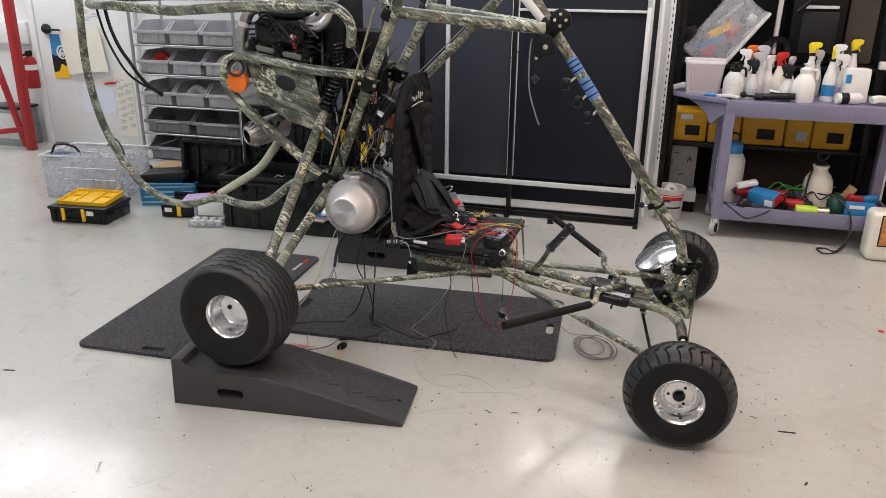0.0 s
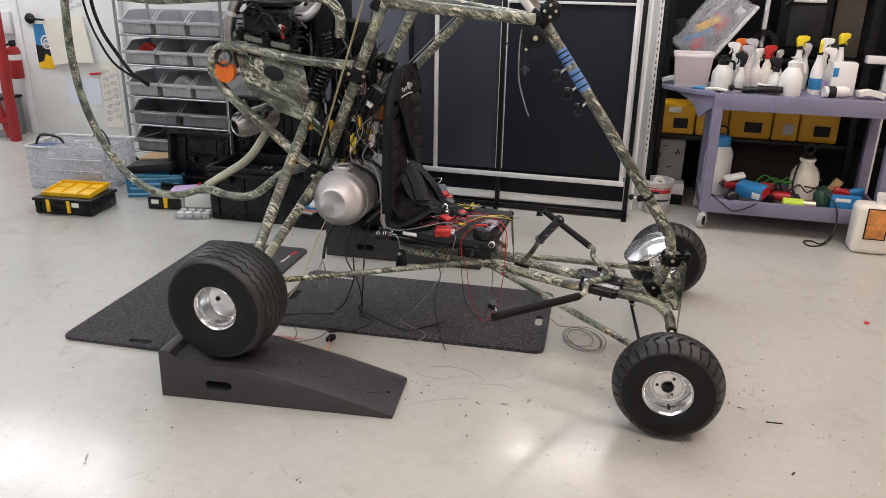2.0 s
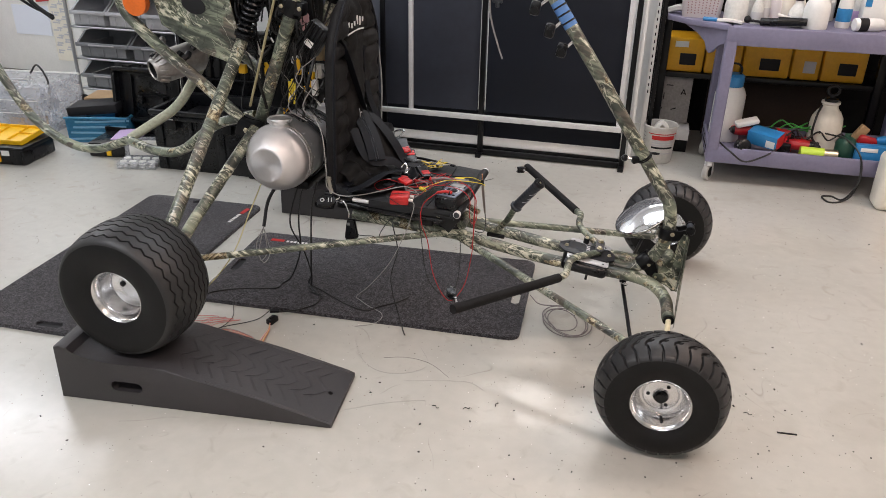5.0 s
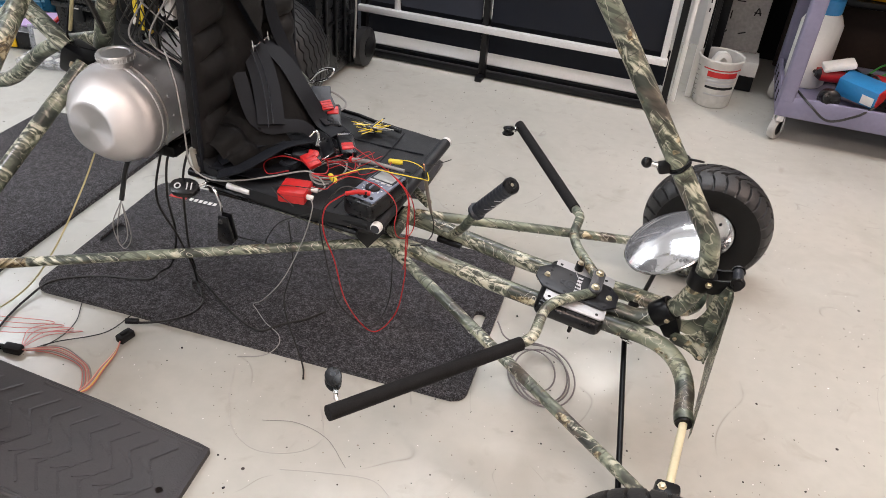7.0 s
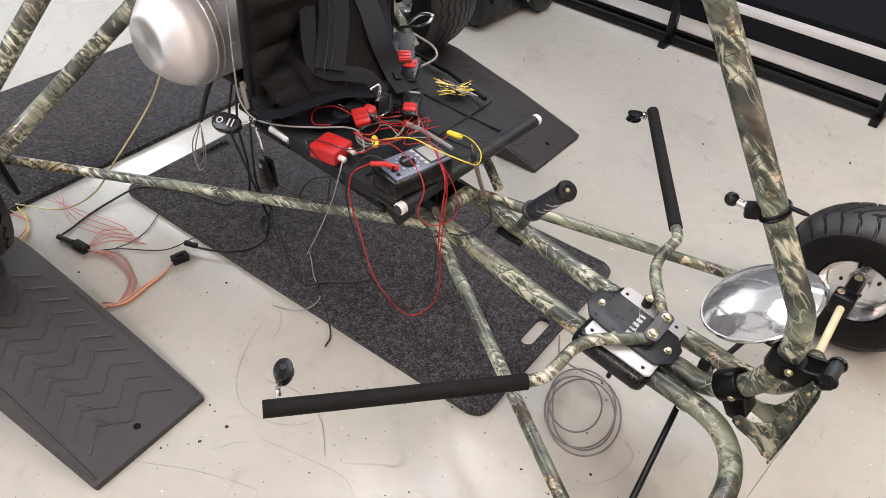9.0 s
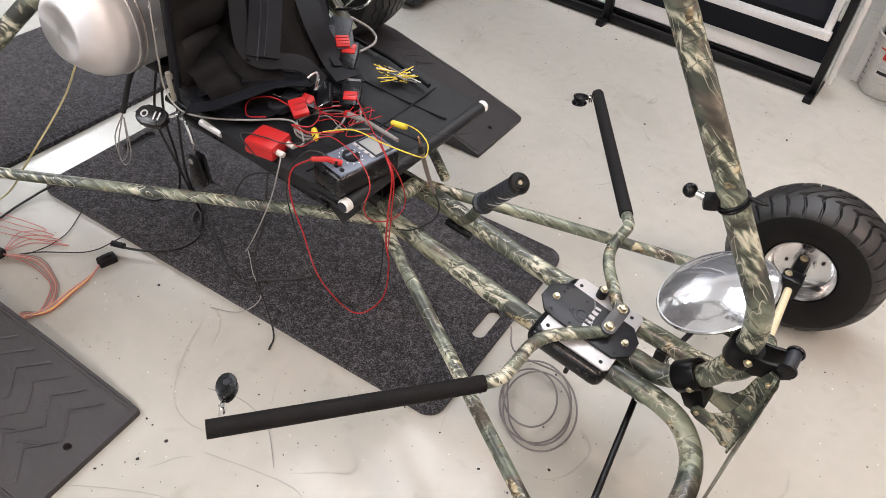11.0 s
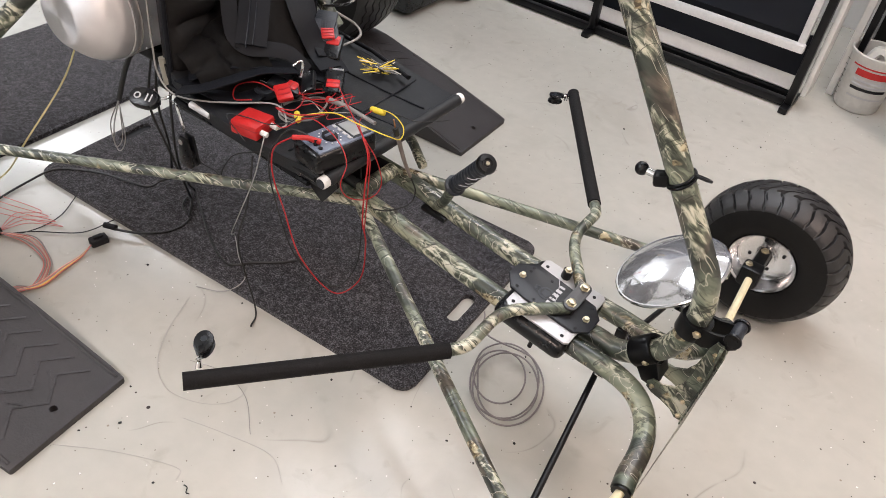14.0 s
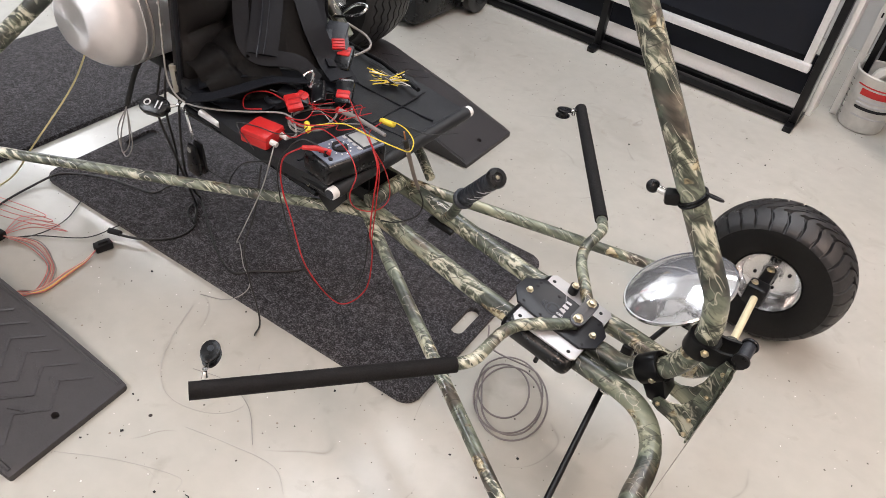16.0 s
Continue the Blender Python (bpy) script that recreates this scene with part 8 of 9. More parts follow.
def banner(x, z0, z1, w, label, columns, sheet):
    """Hanging paper strip whose grey letters run upwards, drawn as bars."""
    nb = thing("paper_banner", label, "banner", (x, 5.73, z0))
    part("sheet", bm_box(B(), (x, 5.729, (z0 + z1) / 2), (w, 0.003, z1 - z0)), sheet, nb)
    for q in range(columns):
        cx = x + (q - (columns - 1) / 2) * 0.085
        z = z0 + 0.06 + 0.03 * q
        while z < z1 - 0.09:
            for dx in (-0.024, 0.024):
                part("letter_stem", bm_box(B(), (cx + dx * random.uniform(0.0, 1.0), 5.7265, z + 0.016 + dx * 0.4), (0.05, 0.002, 0.012)), GREYP, nb)
            part("letter_side", bm_box(B(), (cx + random.choice((-0.024, 0.024)), 5.7262, z + 0.016), (0.012, 0.002, 0.036)), GREYP, nb)
            z += 0.062
    return nb


banner(-4.86, 1.10, 1.62, 0.22, "white paper banner with grey upright lettering", 2, PAPER)
banner(-4.6, 0.12, 0.72, 0.19, "cream paper banner with grey upright lettering", 2, mat("cream_banner", (0.74, 0.7, 0.6), 0.6, vary=0.06, scale=8))
solid("pale_sheet", "pale blue sheet taped to the door", "paper", bm_box(B(), (-4.89, 5.7295, 0.44), (0.36, 0.003, 0.24)), mat("pale_blue_paper", (0.68, 0.72, 0.8), 0.6))
solid("red_pencil", "red marker on the door", "marker", bm_tube(B(), [(-4.80, 5.725, 0.60), (-4.68, 5.725, 0.615)], 0.01, 8), REDP)
solid("cable_trunking", "white cable trunking along the wall", "trunking", bm_box(B(), (-6.45, 5.755, 1.03), (1.7, 0.05, 0.2), 0.006), WHITEP, kind="structure")
fe = thing("fire_extinguisher", "red fire extinguisher hung on the wall", "fire extinguisher", (-5.58, 5.70, 0.52))
part("cylinder", bm_lathe(B(), [(0, 0), (0.055, 0), (0.06, 0.012), (0.06, 0.24), (0.045, 0.28), (0.02, 0.295), (0, 0.295)], 26, pose(-5.58, 5.69, 0.53)), REDM, fe)
part("label_ring", bm_lathe(B(), [(0.0605, 0.17), (0.061, 0.175), (0.061, 0.215), (0.0605, 0.22)], 26, pose(-5.58, 5.69, 0.53)), WHITEP, fe)
part("valve", bm_box(B(), (-5.58, 5.69, 0.85), (0.03, 0.06, 0.05), 0.006), INK, fe)
part("hose", bm_tube(B(), spline([(-5.58, 5.66, 0.85), (-5.65, 5.65, 0.80), (-5.655, 5.65, 0.62)], 6), 0.01, 8), INK, fe)
part("tag", bm_box(B(), (-5.64, 5.62, 0.82), (0.09, 0.004, 0.15), 0.002), LILAC, fe)
st = thing("red_stand", "red painted steel A-frame stand", "stand", (-5.6, 5.4, 0))
for a, b, w in (((-5.42, 5.4, 1.75), (-5.444, 5.4, 0.0), 0.07), ((-5.68, 5.36, 0.95), (-5.5, 5.4, 0.03), 0.045), ((-5.44, 5.4, 0.2), (-5.95, 5.25, 0.14), 0.045)):
    part("leg", bm_box(B(), (0, 0, (Vector(b) - Vector(a)).length / 2), (w, w, (Vector(b) - Vector(a)).length), 0.006, along(a, b)), REDM, st)
sp_ = thing("step_stool", "grey metal step box with a black top", "step stool", (-5.9, 5.6, 0))
part("box", bm_box(B(), (-5.8, 5.6, 0.175), (0.38, 0.24, 0.35), 0.012), RACKM, sp_)
part("top_pad", bm_box(B(), (-5.8, 5.6, 0.362), (0.4, 0.26, 0.024), 0.008), BLACK, sp_, "black top pad")
part("front_panel", bm_box(B(), (-5.8, 5.478, 0.19), (0.3, 0.006, 0.24), 0.003), STRIP, sp_)

# ---- boxes on the floor along the wall ----
yo = thing("parts_organiser", "black parts organiser with a yellow lid tray", "organiser", (-3.47, 3.81, 0))
om = pose(-3.47, 3.815, 0, 0, 0, 6)
part("case", bm_box(B(), (0, 0, 0.045), (0.41, 0.29, 0.09), 0.014, om), GLOSSB, yo)
part("rim", bm_box(B(), (0, 0, 0.1), (0.425, 0.305, 0.022), 0.006, om), BLACK, yo)
for c in (-0.175, 0.175):
    part("corner_post", bm_box(B(), (c, -0.147, 0.05), (0.04, 0.012, 0.085), 0.005, om), BLACK, yo)
    part("foot", bm_box(B(), (c, -0.1, 0.006), (0.05, 0.05, 0.012), 0.003, om), BLACK, yo)
part("front_recess", bm_box(B(), (-0.028, -0.1462, 0.05), (0.1, 0.004, 0.05), 0.001, om), INK, yo)
part("side_recess", bm_box(B(), (0.2062, 0.0, 0.05), (0.004, 0.12, 0.05), 0.001, om), INK, yo)
tray_m = om @ pose(0, 0, 0, 5, 0, 0)
lt_ = part("lid_tray", bm_box(B(), (0.0, 0.03, 0.122), (0.345, 0.235, 0.018), 0.006, tray_m), YELP, yo, "yellow lid tray")
for c, sz in (((0, 0.145, 0.137), (0.345, 0.008, 0.02)), ((0, -0.085, 0.137), (0.345, 0.008, 0.02)), ((-0.168, 0.03, 0.137), (0.008, 0.235, 0.02)), ((0.168, 0.03, 0.137), (0.008, 0.235, 0.02)), ((-0.06, 0.03, 0.135), (0.005, 0.22, 0.014)), ((0.06, 0.03, 0.135), (0.005, 0.22, 0.014)), ((0.114, 0.05, 0.135), (0.1, 0.005, 0.014)), ((-0.114, 0.05, 0.135), (0.1, 0.005, 0.014))):
    part("tray_wall", bm_box(B(), c, sz, 0.002, tray_m), YELP, lt_)
for c in (-0.1, 0.045):
    part("latch", bm_box(B(), (c, -0.15, 0.06), (0.024, 0.014, 0.085), 0.004, om), YELP, yo, "yellow latch")
part("handle", bm_tube(B(), [om @ Vector(p) for p in ((-0.075, -0.15, 0.045), (-0.07, -0.165, 0.03), (0.02, -0.165, 0.03), (0.025, -0.15, 0.045))], 0.007, 8), BLACK, yo)
part("paper_tag", bm_box(B(), (0.095, -0.152, 0.075), (0.05, 0.003, 0.03), 0, om), PAPER, yo)
b2 = thing("parts_organiser", "open black organiser with a red-edged card and yellow latch", "organiser", (-2.85, 4.05, 0))
om = pose(-2.85, 4.12, 0, 0, 0, 10)
part("case", bm_box(B(), (0, 0, 0.045), (0.40, 0.26, 0.09), 0.012, om), GLOSSB, b2)
part("latch", bm_box(B(), (-0.07, -0.135, 0.05), (0.028, 0.012, 0.075), 0.003, om), YELP, b2)
part("paper_tag", bm_box(B(), (-0.145, -0.134, 0.055), (0.05, 0.003, 0.028), 0, om), PAPER, b2)
part("card", bm_box(B(), (0.02, 0.02, 0.105), (0.2, 0.14, 0.008), 0.002, om @ pose(0, 0, 0, 8, -6, 0)), LILAC, b2)
part("red_edge", bm_box(B(), (0.11, 0.02, 0.112), (0.02, 0.14, 0.014), 0.002, om @ pose(0, 0, 0, 8, -6, 0)), REDP, b2)
co_ = thing("clear_organiser", "small open clear organiser with its lid up", "organiser", (-2.62, 3.9, 0))
om = pose(-2.63, 3.90, 0, 0, 0, 14)
part("tray", bm_box(B(), (0, 0, 0.02), (0.23, 0.13, 0.04), 0.008, om), CLEAR, co_)
for k in range(4):
    for q in range(2):
        part("pocket", bm_lathe(B(), [(0, 0.008), (0.018, 0.008), (0.021, 0.042), (0, 0.042)], 12, om @ pose(-0.083 + k * 0.055, -0.03 + q * 0.06, 0)), FROST, co_)
part("open_lid", bm_box(B(), (0, 0.075, 0.095), (0.23, 0.008, 0.13), 0.003, om @ pose(0, 0, 0, -6, 0, 0)), CLEAR, co_)
part("lid_sheet", bm_box(B(), (0, 0.069, 0.095), (0.17, 0.003, 0.09), 0.001, om @ pose(0, 0, 0, -6, 0, 0)), PAPER, co_)
tt = thing("storage_tote", "clear storage tote filled with bags", "tote", (-3.9, 4.4, 0))


def open_tub(bm, w, d, h, t, flare, m):
    for s in (-1, 1):
        bm_prism(bm, [(-d / 2, 0), (d / 2, 0), (d / 2 + flare, h), (-d / 2 - flare, h)], t, m @ pose(s * (w / 2 - t / 2) - t / 2, 0, 0, 90, 0, 90) @ pose(0, 0, 0, 0, 0, 0))
        bm_box(bm, (0, s * (d / 2 - t / 2), h / 2), (w - 2 * t, t, h), 0.002, m)
    bm_box(bm, (0, 0, t / 2), (w - 2 * t, d - 2 * t, t), 0.001, m)
    return bm


om = pose(-3.87, 4.40, 0, 0, 0, 8)
part("tub", open_tub(B(), 0.60, 0.42, 0.31, 0.006, 0.01, om), CLEAR, tt)
for s in (-1, 1):
    part("rim", bm_tube(B(), [om @ Vector((-0.31, s * 0.22, 0.31)), om @ Vector((0.31, s * 0.22, 0.31))], 0.008, 8), FROST, tt)
part("rim", bm_tube(B(), [om @ Vector((-0.31, -0.22, 0.31)), om @ Vector((-0.31, 0.22, 0.31))], 0.008, 8), FROST, tt)
random.seed(21)
for k in range(7):
    part("bag", bm_lathe(B(), [(0, -0.06), (0.07, -0.04), (0.09, 0), (0.07, 0.05), (0, 0.07)], 12, om @ pose(random.uniform(-0.22, 0.2), random.uniform(-0.12, 0.12), 0.1 + 0.012 * k, random.uniform(-40, 40), random.uniform(-40, 40), 0)), (FROST, GREYP, FROST, mat("slate_bag", (0.16, 0.19, 0.27), 0.5, vary=0.2))[k % 4], tt)
part("blue_pouch", bm_box(B(), (-0.2, -0.1, 0.285), (0.16, 0.12, 0.05), 0.02, om), mat("navy_pouch", (0.06, 0.09, 0.2), 0.6, vary=0.2, scale=12), tt)
part("black_hose", bm_tube(B(), spline([om @ Vector(p) for p in ((-0.29, -0.1, 0.3), (-0.24, -0.1, 0.37), (-0.15, -0.05, 0.35), (-0.12, -0.02, 0.3))], 6), 0.009, 8), BLKW, tt)
part("black_hose", bm_tube(B(), spline([om @ Vector(p) for p in ((0.12, -0.02, 0.36), (0.2, -0.05, 0.42), (0.3, -0.12, 0.33), (0.31, -0.17, 0.16))], 6), 0.006, 8), BLKW, tt)
cas = thing("clear_case", "stacked clear compartment cases standing on edge", "compartment case", (-3.72, 4.14, 0))
for k in range(2):
    om = pose(-3.70 + 0.02 * k, 4.10 + 0.065 * k, 0, -10, 0, 8)
    part("case", bm_box(B(), (0, 0, 0.175), (0.44, 0.05, 0.33), 0.012, om), CLEAR, cas)
    for q in range(3):
        part("divider", bm_box(B(), (0, -0.027, 0.09 + 0.08 * q), (0.4, 0.004, 0.006), 0.001, om), FROST, cas)
    part("handle", bm_tube(B(), [om @ Vector(p) for p in ((-0.08, -0.01, 0.335), (-0.07, -0.01, 0.365), (0.07, -0.01, 0.365), (0.08, -0.01, 0.335))], 0.007, 8), GREYP, cas)
    part("cardboard_piece", bm_box(B(), (0.08, 0, 0.1), (0.18, 0.02, 0.08), 0.002, om), CARD, cas)
cr = thing("blue_crate", "clear blue plastic crate with a dark tray on top", "crate", (-3.28, 4.33, 0))
om = pose(-3.18, 4.34, 0, 0, 0, 16)
part("crate", open_tub(B(), 0.38, 0.28, 0.16, 0.006, 0.012, om), CYAN, cr)
for s in (-1, 1):
    part("rim", bm_box(B(), (0, s * 0.15, 0.162), (0.40, 0.012, 0.014), 0.004, om), mat("blue_rim", (0.05, 0.24, 0.4), 0.3), cr)
for k in range(7):
    part("blue_strip", bm_box(B(), (-0.02 + 0.01 * k, -0.143 + 0.004 * (k % 2), 0.03 + 0.018 * k), (0.34, 0.006, 0.012), 0.002, om @ pose(0, 0, 0, 0, -2 + k % 3, 0)), CYAN if k % 2 else mat("pale_blue_strip", (0.2, 0.42, 0.6), 0.3), cr)
part("dark_tray", bm_box(B(), (-0.02, 0.0, 0.2), (0.32, 0.2, 0.06), 0.012, om @ pose(0, 0, 0, 0, -5, 0)), INK, cr)
part("filling", bm_box(B(), (0, 0, 0.06), (0.3, 0.22, 0.09), 0.02, om), BLUE, cr)
solid("cardboard_box", "plain brown cardboard box on the floor", "box", bm_box(B(), (0, 0, 0.1), (0.3, 0.22, 0.2), 0.004, pose(-3.32, 4.62, 0, 0, 0, 14)), CARD)
# big black case, lid standing open
bc = thing("tool_chest", "large black tool chest with its lid open", "tool chest", (-2.2, 4.1, 0))
om = pose(-2.21, 4.12, 0, 0, 0, 2)
part("tub", open_tub(B(), 0.60, 0.40, 0.345, 0.012, 0.012, om), GLOSSB, bc)
for s in (-1, 1):
    part("rim", bm_box(B(), (0, s * 0.205, 0.338), (0.63, 0.03, 0.03), 0.006, om), GLOSSB, bc)
    part("side_rim", bm_box(B(), (s * 0.302, 0, 0.338), (0.03, 0.40, 0.03), 0.006, om), GLOSSB, bc)
lm = om @ pose(0, 0, 0, -2, 0, 0)
lid = part("lid", bm_box(B(), (-0.03, 0.252, 0.53), (0.66, 0.03, 0.42), 0.014, lm), GLOSSB, bc, "ribbed black lid")
for c, sz in (((-0.03, 0.226, 0.728), (0.66, 0.05, 0.024)), ((-0.03, 0.226, 0.332), (0.66, 0.05, 0.024)), ((-0.348, 0.226, 0.53), (0.024, 0.05, 0.38)), ((0.288, 0.226, 0.53), (0.024, 0.05, 0.38))):
    part("lid_rim", bm_box(B(), c, sz, 0.008, lm), GLOSSB, lid)
for k in range(9):
    part("lid_rib", bm_box(B(), (-0.28 + 0.06 * k, 0.23, 0.56), (0.014, 0.02, 0.30), 0.004, lm), BLACK, lid)
for z in (0.44, 0.62):
    part("lid_bar", bm_box(B(), (-0.03, 0.224, z), (0.58, 0.014, 0.016), 0.004, lm), BLACK, lid)
part("lid_edge", bm_box(B(), (-0.363, 0.225, 0.53), (0.006, 0.03, 0.38), 0.002, lm), WHITEP, bc, "pale lid edging")
for k in range(3):
    part("front_pilaster", bm_box(B(), (-0.27 + 0.19 * k, -0.203, 0.16), (0.05, 0.016, 0.3), 0.007, om), GLOSSB, bc)
part("front_lip", bm_box(B(), (0, -0.222, 0.312), (0.6, 0.02, 0.02), 0.006, om), GLOSSB, bc)
for c in (-0.17, 0.17):
    lt = part("chest_latch", bm_box(B(), (c, -0.224, 0.285), (0.06, 0.018, 0.07), 0.005, om), BLACK, bc, "black chest latch")
    part("latch_hook", bm_tube(B(), [om @ Vector((c - 0.02, -0.236, 0.31)), om @ Vector((c + 0.02, -0.236, 0.31))], 0.004, 8), CHROME, lt)
part("inner_tray", bm_box(B(), (0.02, 0.05, 0.27), (0.5, 0.24, 0.03), 0.008, om), BLACK, bc)
part("loose_strap", bm_tube(B(), spline([om @ Vector(p) for p in ((0.07, -0.2, 0.355), (0.09, -0.18, 0.368), (0.115, -0.17, 0.358), (0.13, -0.17, 0.372))], 6), 0.003, 7), WHTW, bc, "pale cord end on the rim")
ol = thing("open_case", "open black case with its ribbed lid raised", "case", (-2.83, 4.30, 0))
om = pose(-2.83, 4.30, 0, 0, 0, 3)
part("base", open_tub(B(), 0.50, 0.18, 0.115, 0.012, 0.004, om), GLOSSB, ol)
lm = om @ pose(0, 0, 0, -6, 0, 0)
lid = part("lid", bm_box(B(), (0.0, 0.075, 0.29), (0.52, 0.024, 0.34), 0.012, lm), GLOSSB, ol, "raised ribbed lid")
for c, sz in (((0, 0.046, 0.45), (0.52, 0.06, 0.026)), ((0, 0.046, 0.135), (0.52, 0.06, 0.026)), ((-0.247, 0.046, 0.29), (0.026, 0.06, 0.3)), ((0.247, 0.046, 0.29), (0.026, 0.06, 0.3))):
    part("lid_rim", bm_box(B(), c, sz, 0.01, lm), GLOSSB, lid)
for c in (-0.165, 0.165):
    part("lid_rib", bm_box(B(), (c, 0.056, 0.29), (0.06, 0.02, 0.26), 0.007, lm), BLACK, lid)
part("lid_panel", bm_box(B(), (0, 0.058, 0.36), (0.2, 0.012, 0.1), 0.005, lm), GLOSSB, lid)
part("lid_bar", bm_box(B(), (0, 0.05, 0.29), (0.22, 0.022, 0.016), 0.005, lm), BLACK, lid)
for c in (-0.075, 0.075):
    part("clasp", bm_box(B(), (c, 0.04, 0.265), (0.035, 0.03, 0.055), 0.006, lm), GLOSSB, lid)
    part("lid_lug", bm_box(B(), (c * 2.1, 0.05, 0.468), (0.05, 0.04, 0.02), 0.006, lm), GLOSSB, lid)
pk = thing("paper_packet", "flat black case with paper packets on top", "packet", (-1.82, 3.94, 0))
part("case", bm_box(B(), (-1.82, 4.0, 0.045), (0.22, 0.2, 0.09), 0.008), GLOSSB, pk)
for k, mt in enumerate((PAPER, mat("pink_packet", (0.65, 0.28, 0.2), 0.6), BLUE, PAPER)):
    part("packet", bm_box(B(), (0, 0, 0), (0.1, 0.12, 0.016), 0.003, pose(-1.84 + 0.02 * k, 3.98, 0.099 + 0.016 * k, 0, 0, 8 * k - 10)), mt, pk)
sk = thing("rolling_case", "tall black rolling tool case on wheels", "rolling case", (-1.56, 4.38, 0))
part("shell", bm_box(B(), (-1.55, 4.37, 0.42), (0.34, 0.34, 0.80), 0.03), GLOSSB, sk)
for z in (0.28, 0.5, 0.7):
    part("seam", bm_box(B(), (-1.55, 4.37, z), (0.352, 0.352, 0.016), 0.004), BLACK, sk)
for y in (4.27, 4.36, 4.45):
    part("side_rib", bm_box(B(), (-1.374, y, 0.42), (0.014, 0.02, 0.6), 0.004), BLACK, sk)
for z in (0.22, 0.46):
    part("latch", bm_box(B(), (-1.373, 4.24, z), (0.02, 0.05, 0.07), 0.005), BLACK, sk)
part("base_step", bm_box(B(), (-1.54, 4.57, 0.2), (0.33, 0.09, 0.36), 0.02), GLOSSB, sk)
part("wheel", bm_lathe(B(), [(0.02, -0.025), (0.075, -0.028), (0.092, -0.018), (0.092, 0.018), (0.075, 0.028), (0.02, 0.025), (0.02, -0.025)], 30, pose(-1.345, 4.60, 0.096, 0, 90, 0)), RUBBER, sk, "black case wheel")
part("wheel_hub", bm_lathe(B(), [(0, -0.03), (0.05, -0.03), (0.05, 0.03), (0, 0.032)], 24, pose(-1.345, 4.60, 0.096, 0, 90, 0)), BLACK, sk)
wire("hanging_cable", [(-1.36, 4.50, 0.75), (-1.34, 4.51, 0.5), (-1.335, 4.49, 0.3), (-1.34, 4.48, 0.08)], 0.005, WHTW, "white cord hanging down the case", "cords", category="cable")
MZ = 0.019  # height of cables on the mat

# ---- things on the seat ----
mt_ = thing("multimeter", "blue-grey multimeter in a black rubber holster", "multimeter", (-0.455, 2.765, 0.49))
om = pose(-0.437, 2.724, 0.497, 0, 0, 80) @ Matrix.Diagonal((0.91, 1.08, 1.2, 1))
part("holster", bm_box(B(), (0, 0, 0.02), (0.168, 0.076, 0.04), 0.011, om, 3), GLOSSB, mt_, "black rubber holster")
part("face", bm_box(B(), (0.003, 0, 0.039), (0.152, 0.066, 0.006), 0.003, om), METERM, mt_, "blue-grey meter face")
part("display", bm_box(B(), (0.047, 0, 0.0425), (0.04, 0.048, 0.0026), 0.001, om), LCD, mt_)
part("display_bezel", bm_box(B(), (0.047, 0, 0.0421), (0.05, 0.058, 0.0016), 0.0005, om), GRIPM, mt_)
part("label_band", bm_box(B(), (0.021, 0, 0.0424), (0.002, 0.056, 0.0006), 0, om), GREYP, mt_)
part("dial", bm_lathe(B(), [(0.017, 0), (0.016, 0.004), (0.005, 0.005), (0.0, 0.005)], 26, om @ pose(-0.016, 0, 0.042)), INK, mt_)
part("dial_pointer", bm_box(B(), (-0.016, 0, 0.0475), (0.026, 0.005, 0.004), 0.0015, om), METERM, mt_)
for k in range(12):
    a = k * 0.5236
    part("dial_mark", bm_box(B(), (-0.016 + 0.0225 * math.cos(a), 0.0225 * math.sin(a), 0.0422), (0.003, 0.0025, 0.0008), 0, om), WHITEP, mt_)
for k in range(4):
    part("jack", bm_lathe(B(), [(0.0045, 0), (0.0045, 0.002), (0.0025, 0.002), (0, 0.001)], 12, om @ pose(-0.06, -0.022 + 0.0147 * k, 0.042)), INK, mt_)
    part("button", bm_box(B(), (0.0165, -0.022 + 0.0147 * k, 0.0428), (0.006, 0.009, 0.0025), 0.001, om), GREYP, mt_)
plug = om @ Vector((-0.06, -0.022, 0.046))
tl = thing("test_lead", "red multimeter test lead looping to the floor mat", "test lead", tuple(plug))
part("lead_plug", bm_tube(B(), [(-0.432, 2.676, 0.554), (-0.452, 2.660, 0.562), (-0.474, 2.641, 0.562)], 0.0062, 12, taper=0.0048), REDP, tl)
part("lead_cord", bm_tube(B(), spline([(-0.474, 2.641, 0.562), (-0.515, 2.636, 0.525), (-0.531, 2.637, 0.482), (-0.527, 2.638, 0.431), (-0.506, 2.64, 0.37), (-0.49, 2.67, 0.22), (-0.449, 2.734, 0.09), (-0.40, 2.77, 0.14), (-0.37, 2.75, 0.28), (-0.36, 2.724, 0.367), (-0.36, 2.727, 0.449), (-0.362, 2.736, 0.523), (-0.385, 2.745, 0.556)], 10), 0.0017, 8), REDW, tl)
tk = thing("test_lead", "black multimeter test lead hanging beside the red one", "test lead", tuple(plug))
plug2 = om @ Vector((-0.06, -0.007, 0.046))
part("lead_plug", bm_tube(B(), [plug2, plug2 + Vector((0.0, 0.0, 0.009))], 0.005, 10), INK, tk)
part("lead_cord", bm_tube(B(), spline([plug2 + Vector((0, 0, 0.009)), plug2 + Vector((-0.05, -0.02, 0.016)), (-0.535, 2.635, 0.49), (-0.53, 2.64, 0.38), (-0.515, 2.68, 0.2), (-0.46, 2.74, 0.1), (-0.43, 2.79, 0.15), (-0.425, 2.80, 0.3), (-0.45, 2.82, 0.42)], 10), 0.0016, 8), BLKW, tk)
rbx = thing("red_connector_box", "red battery connector box with white plugs", "connector box", (-0.625, 2.69, 0.5))
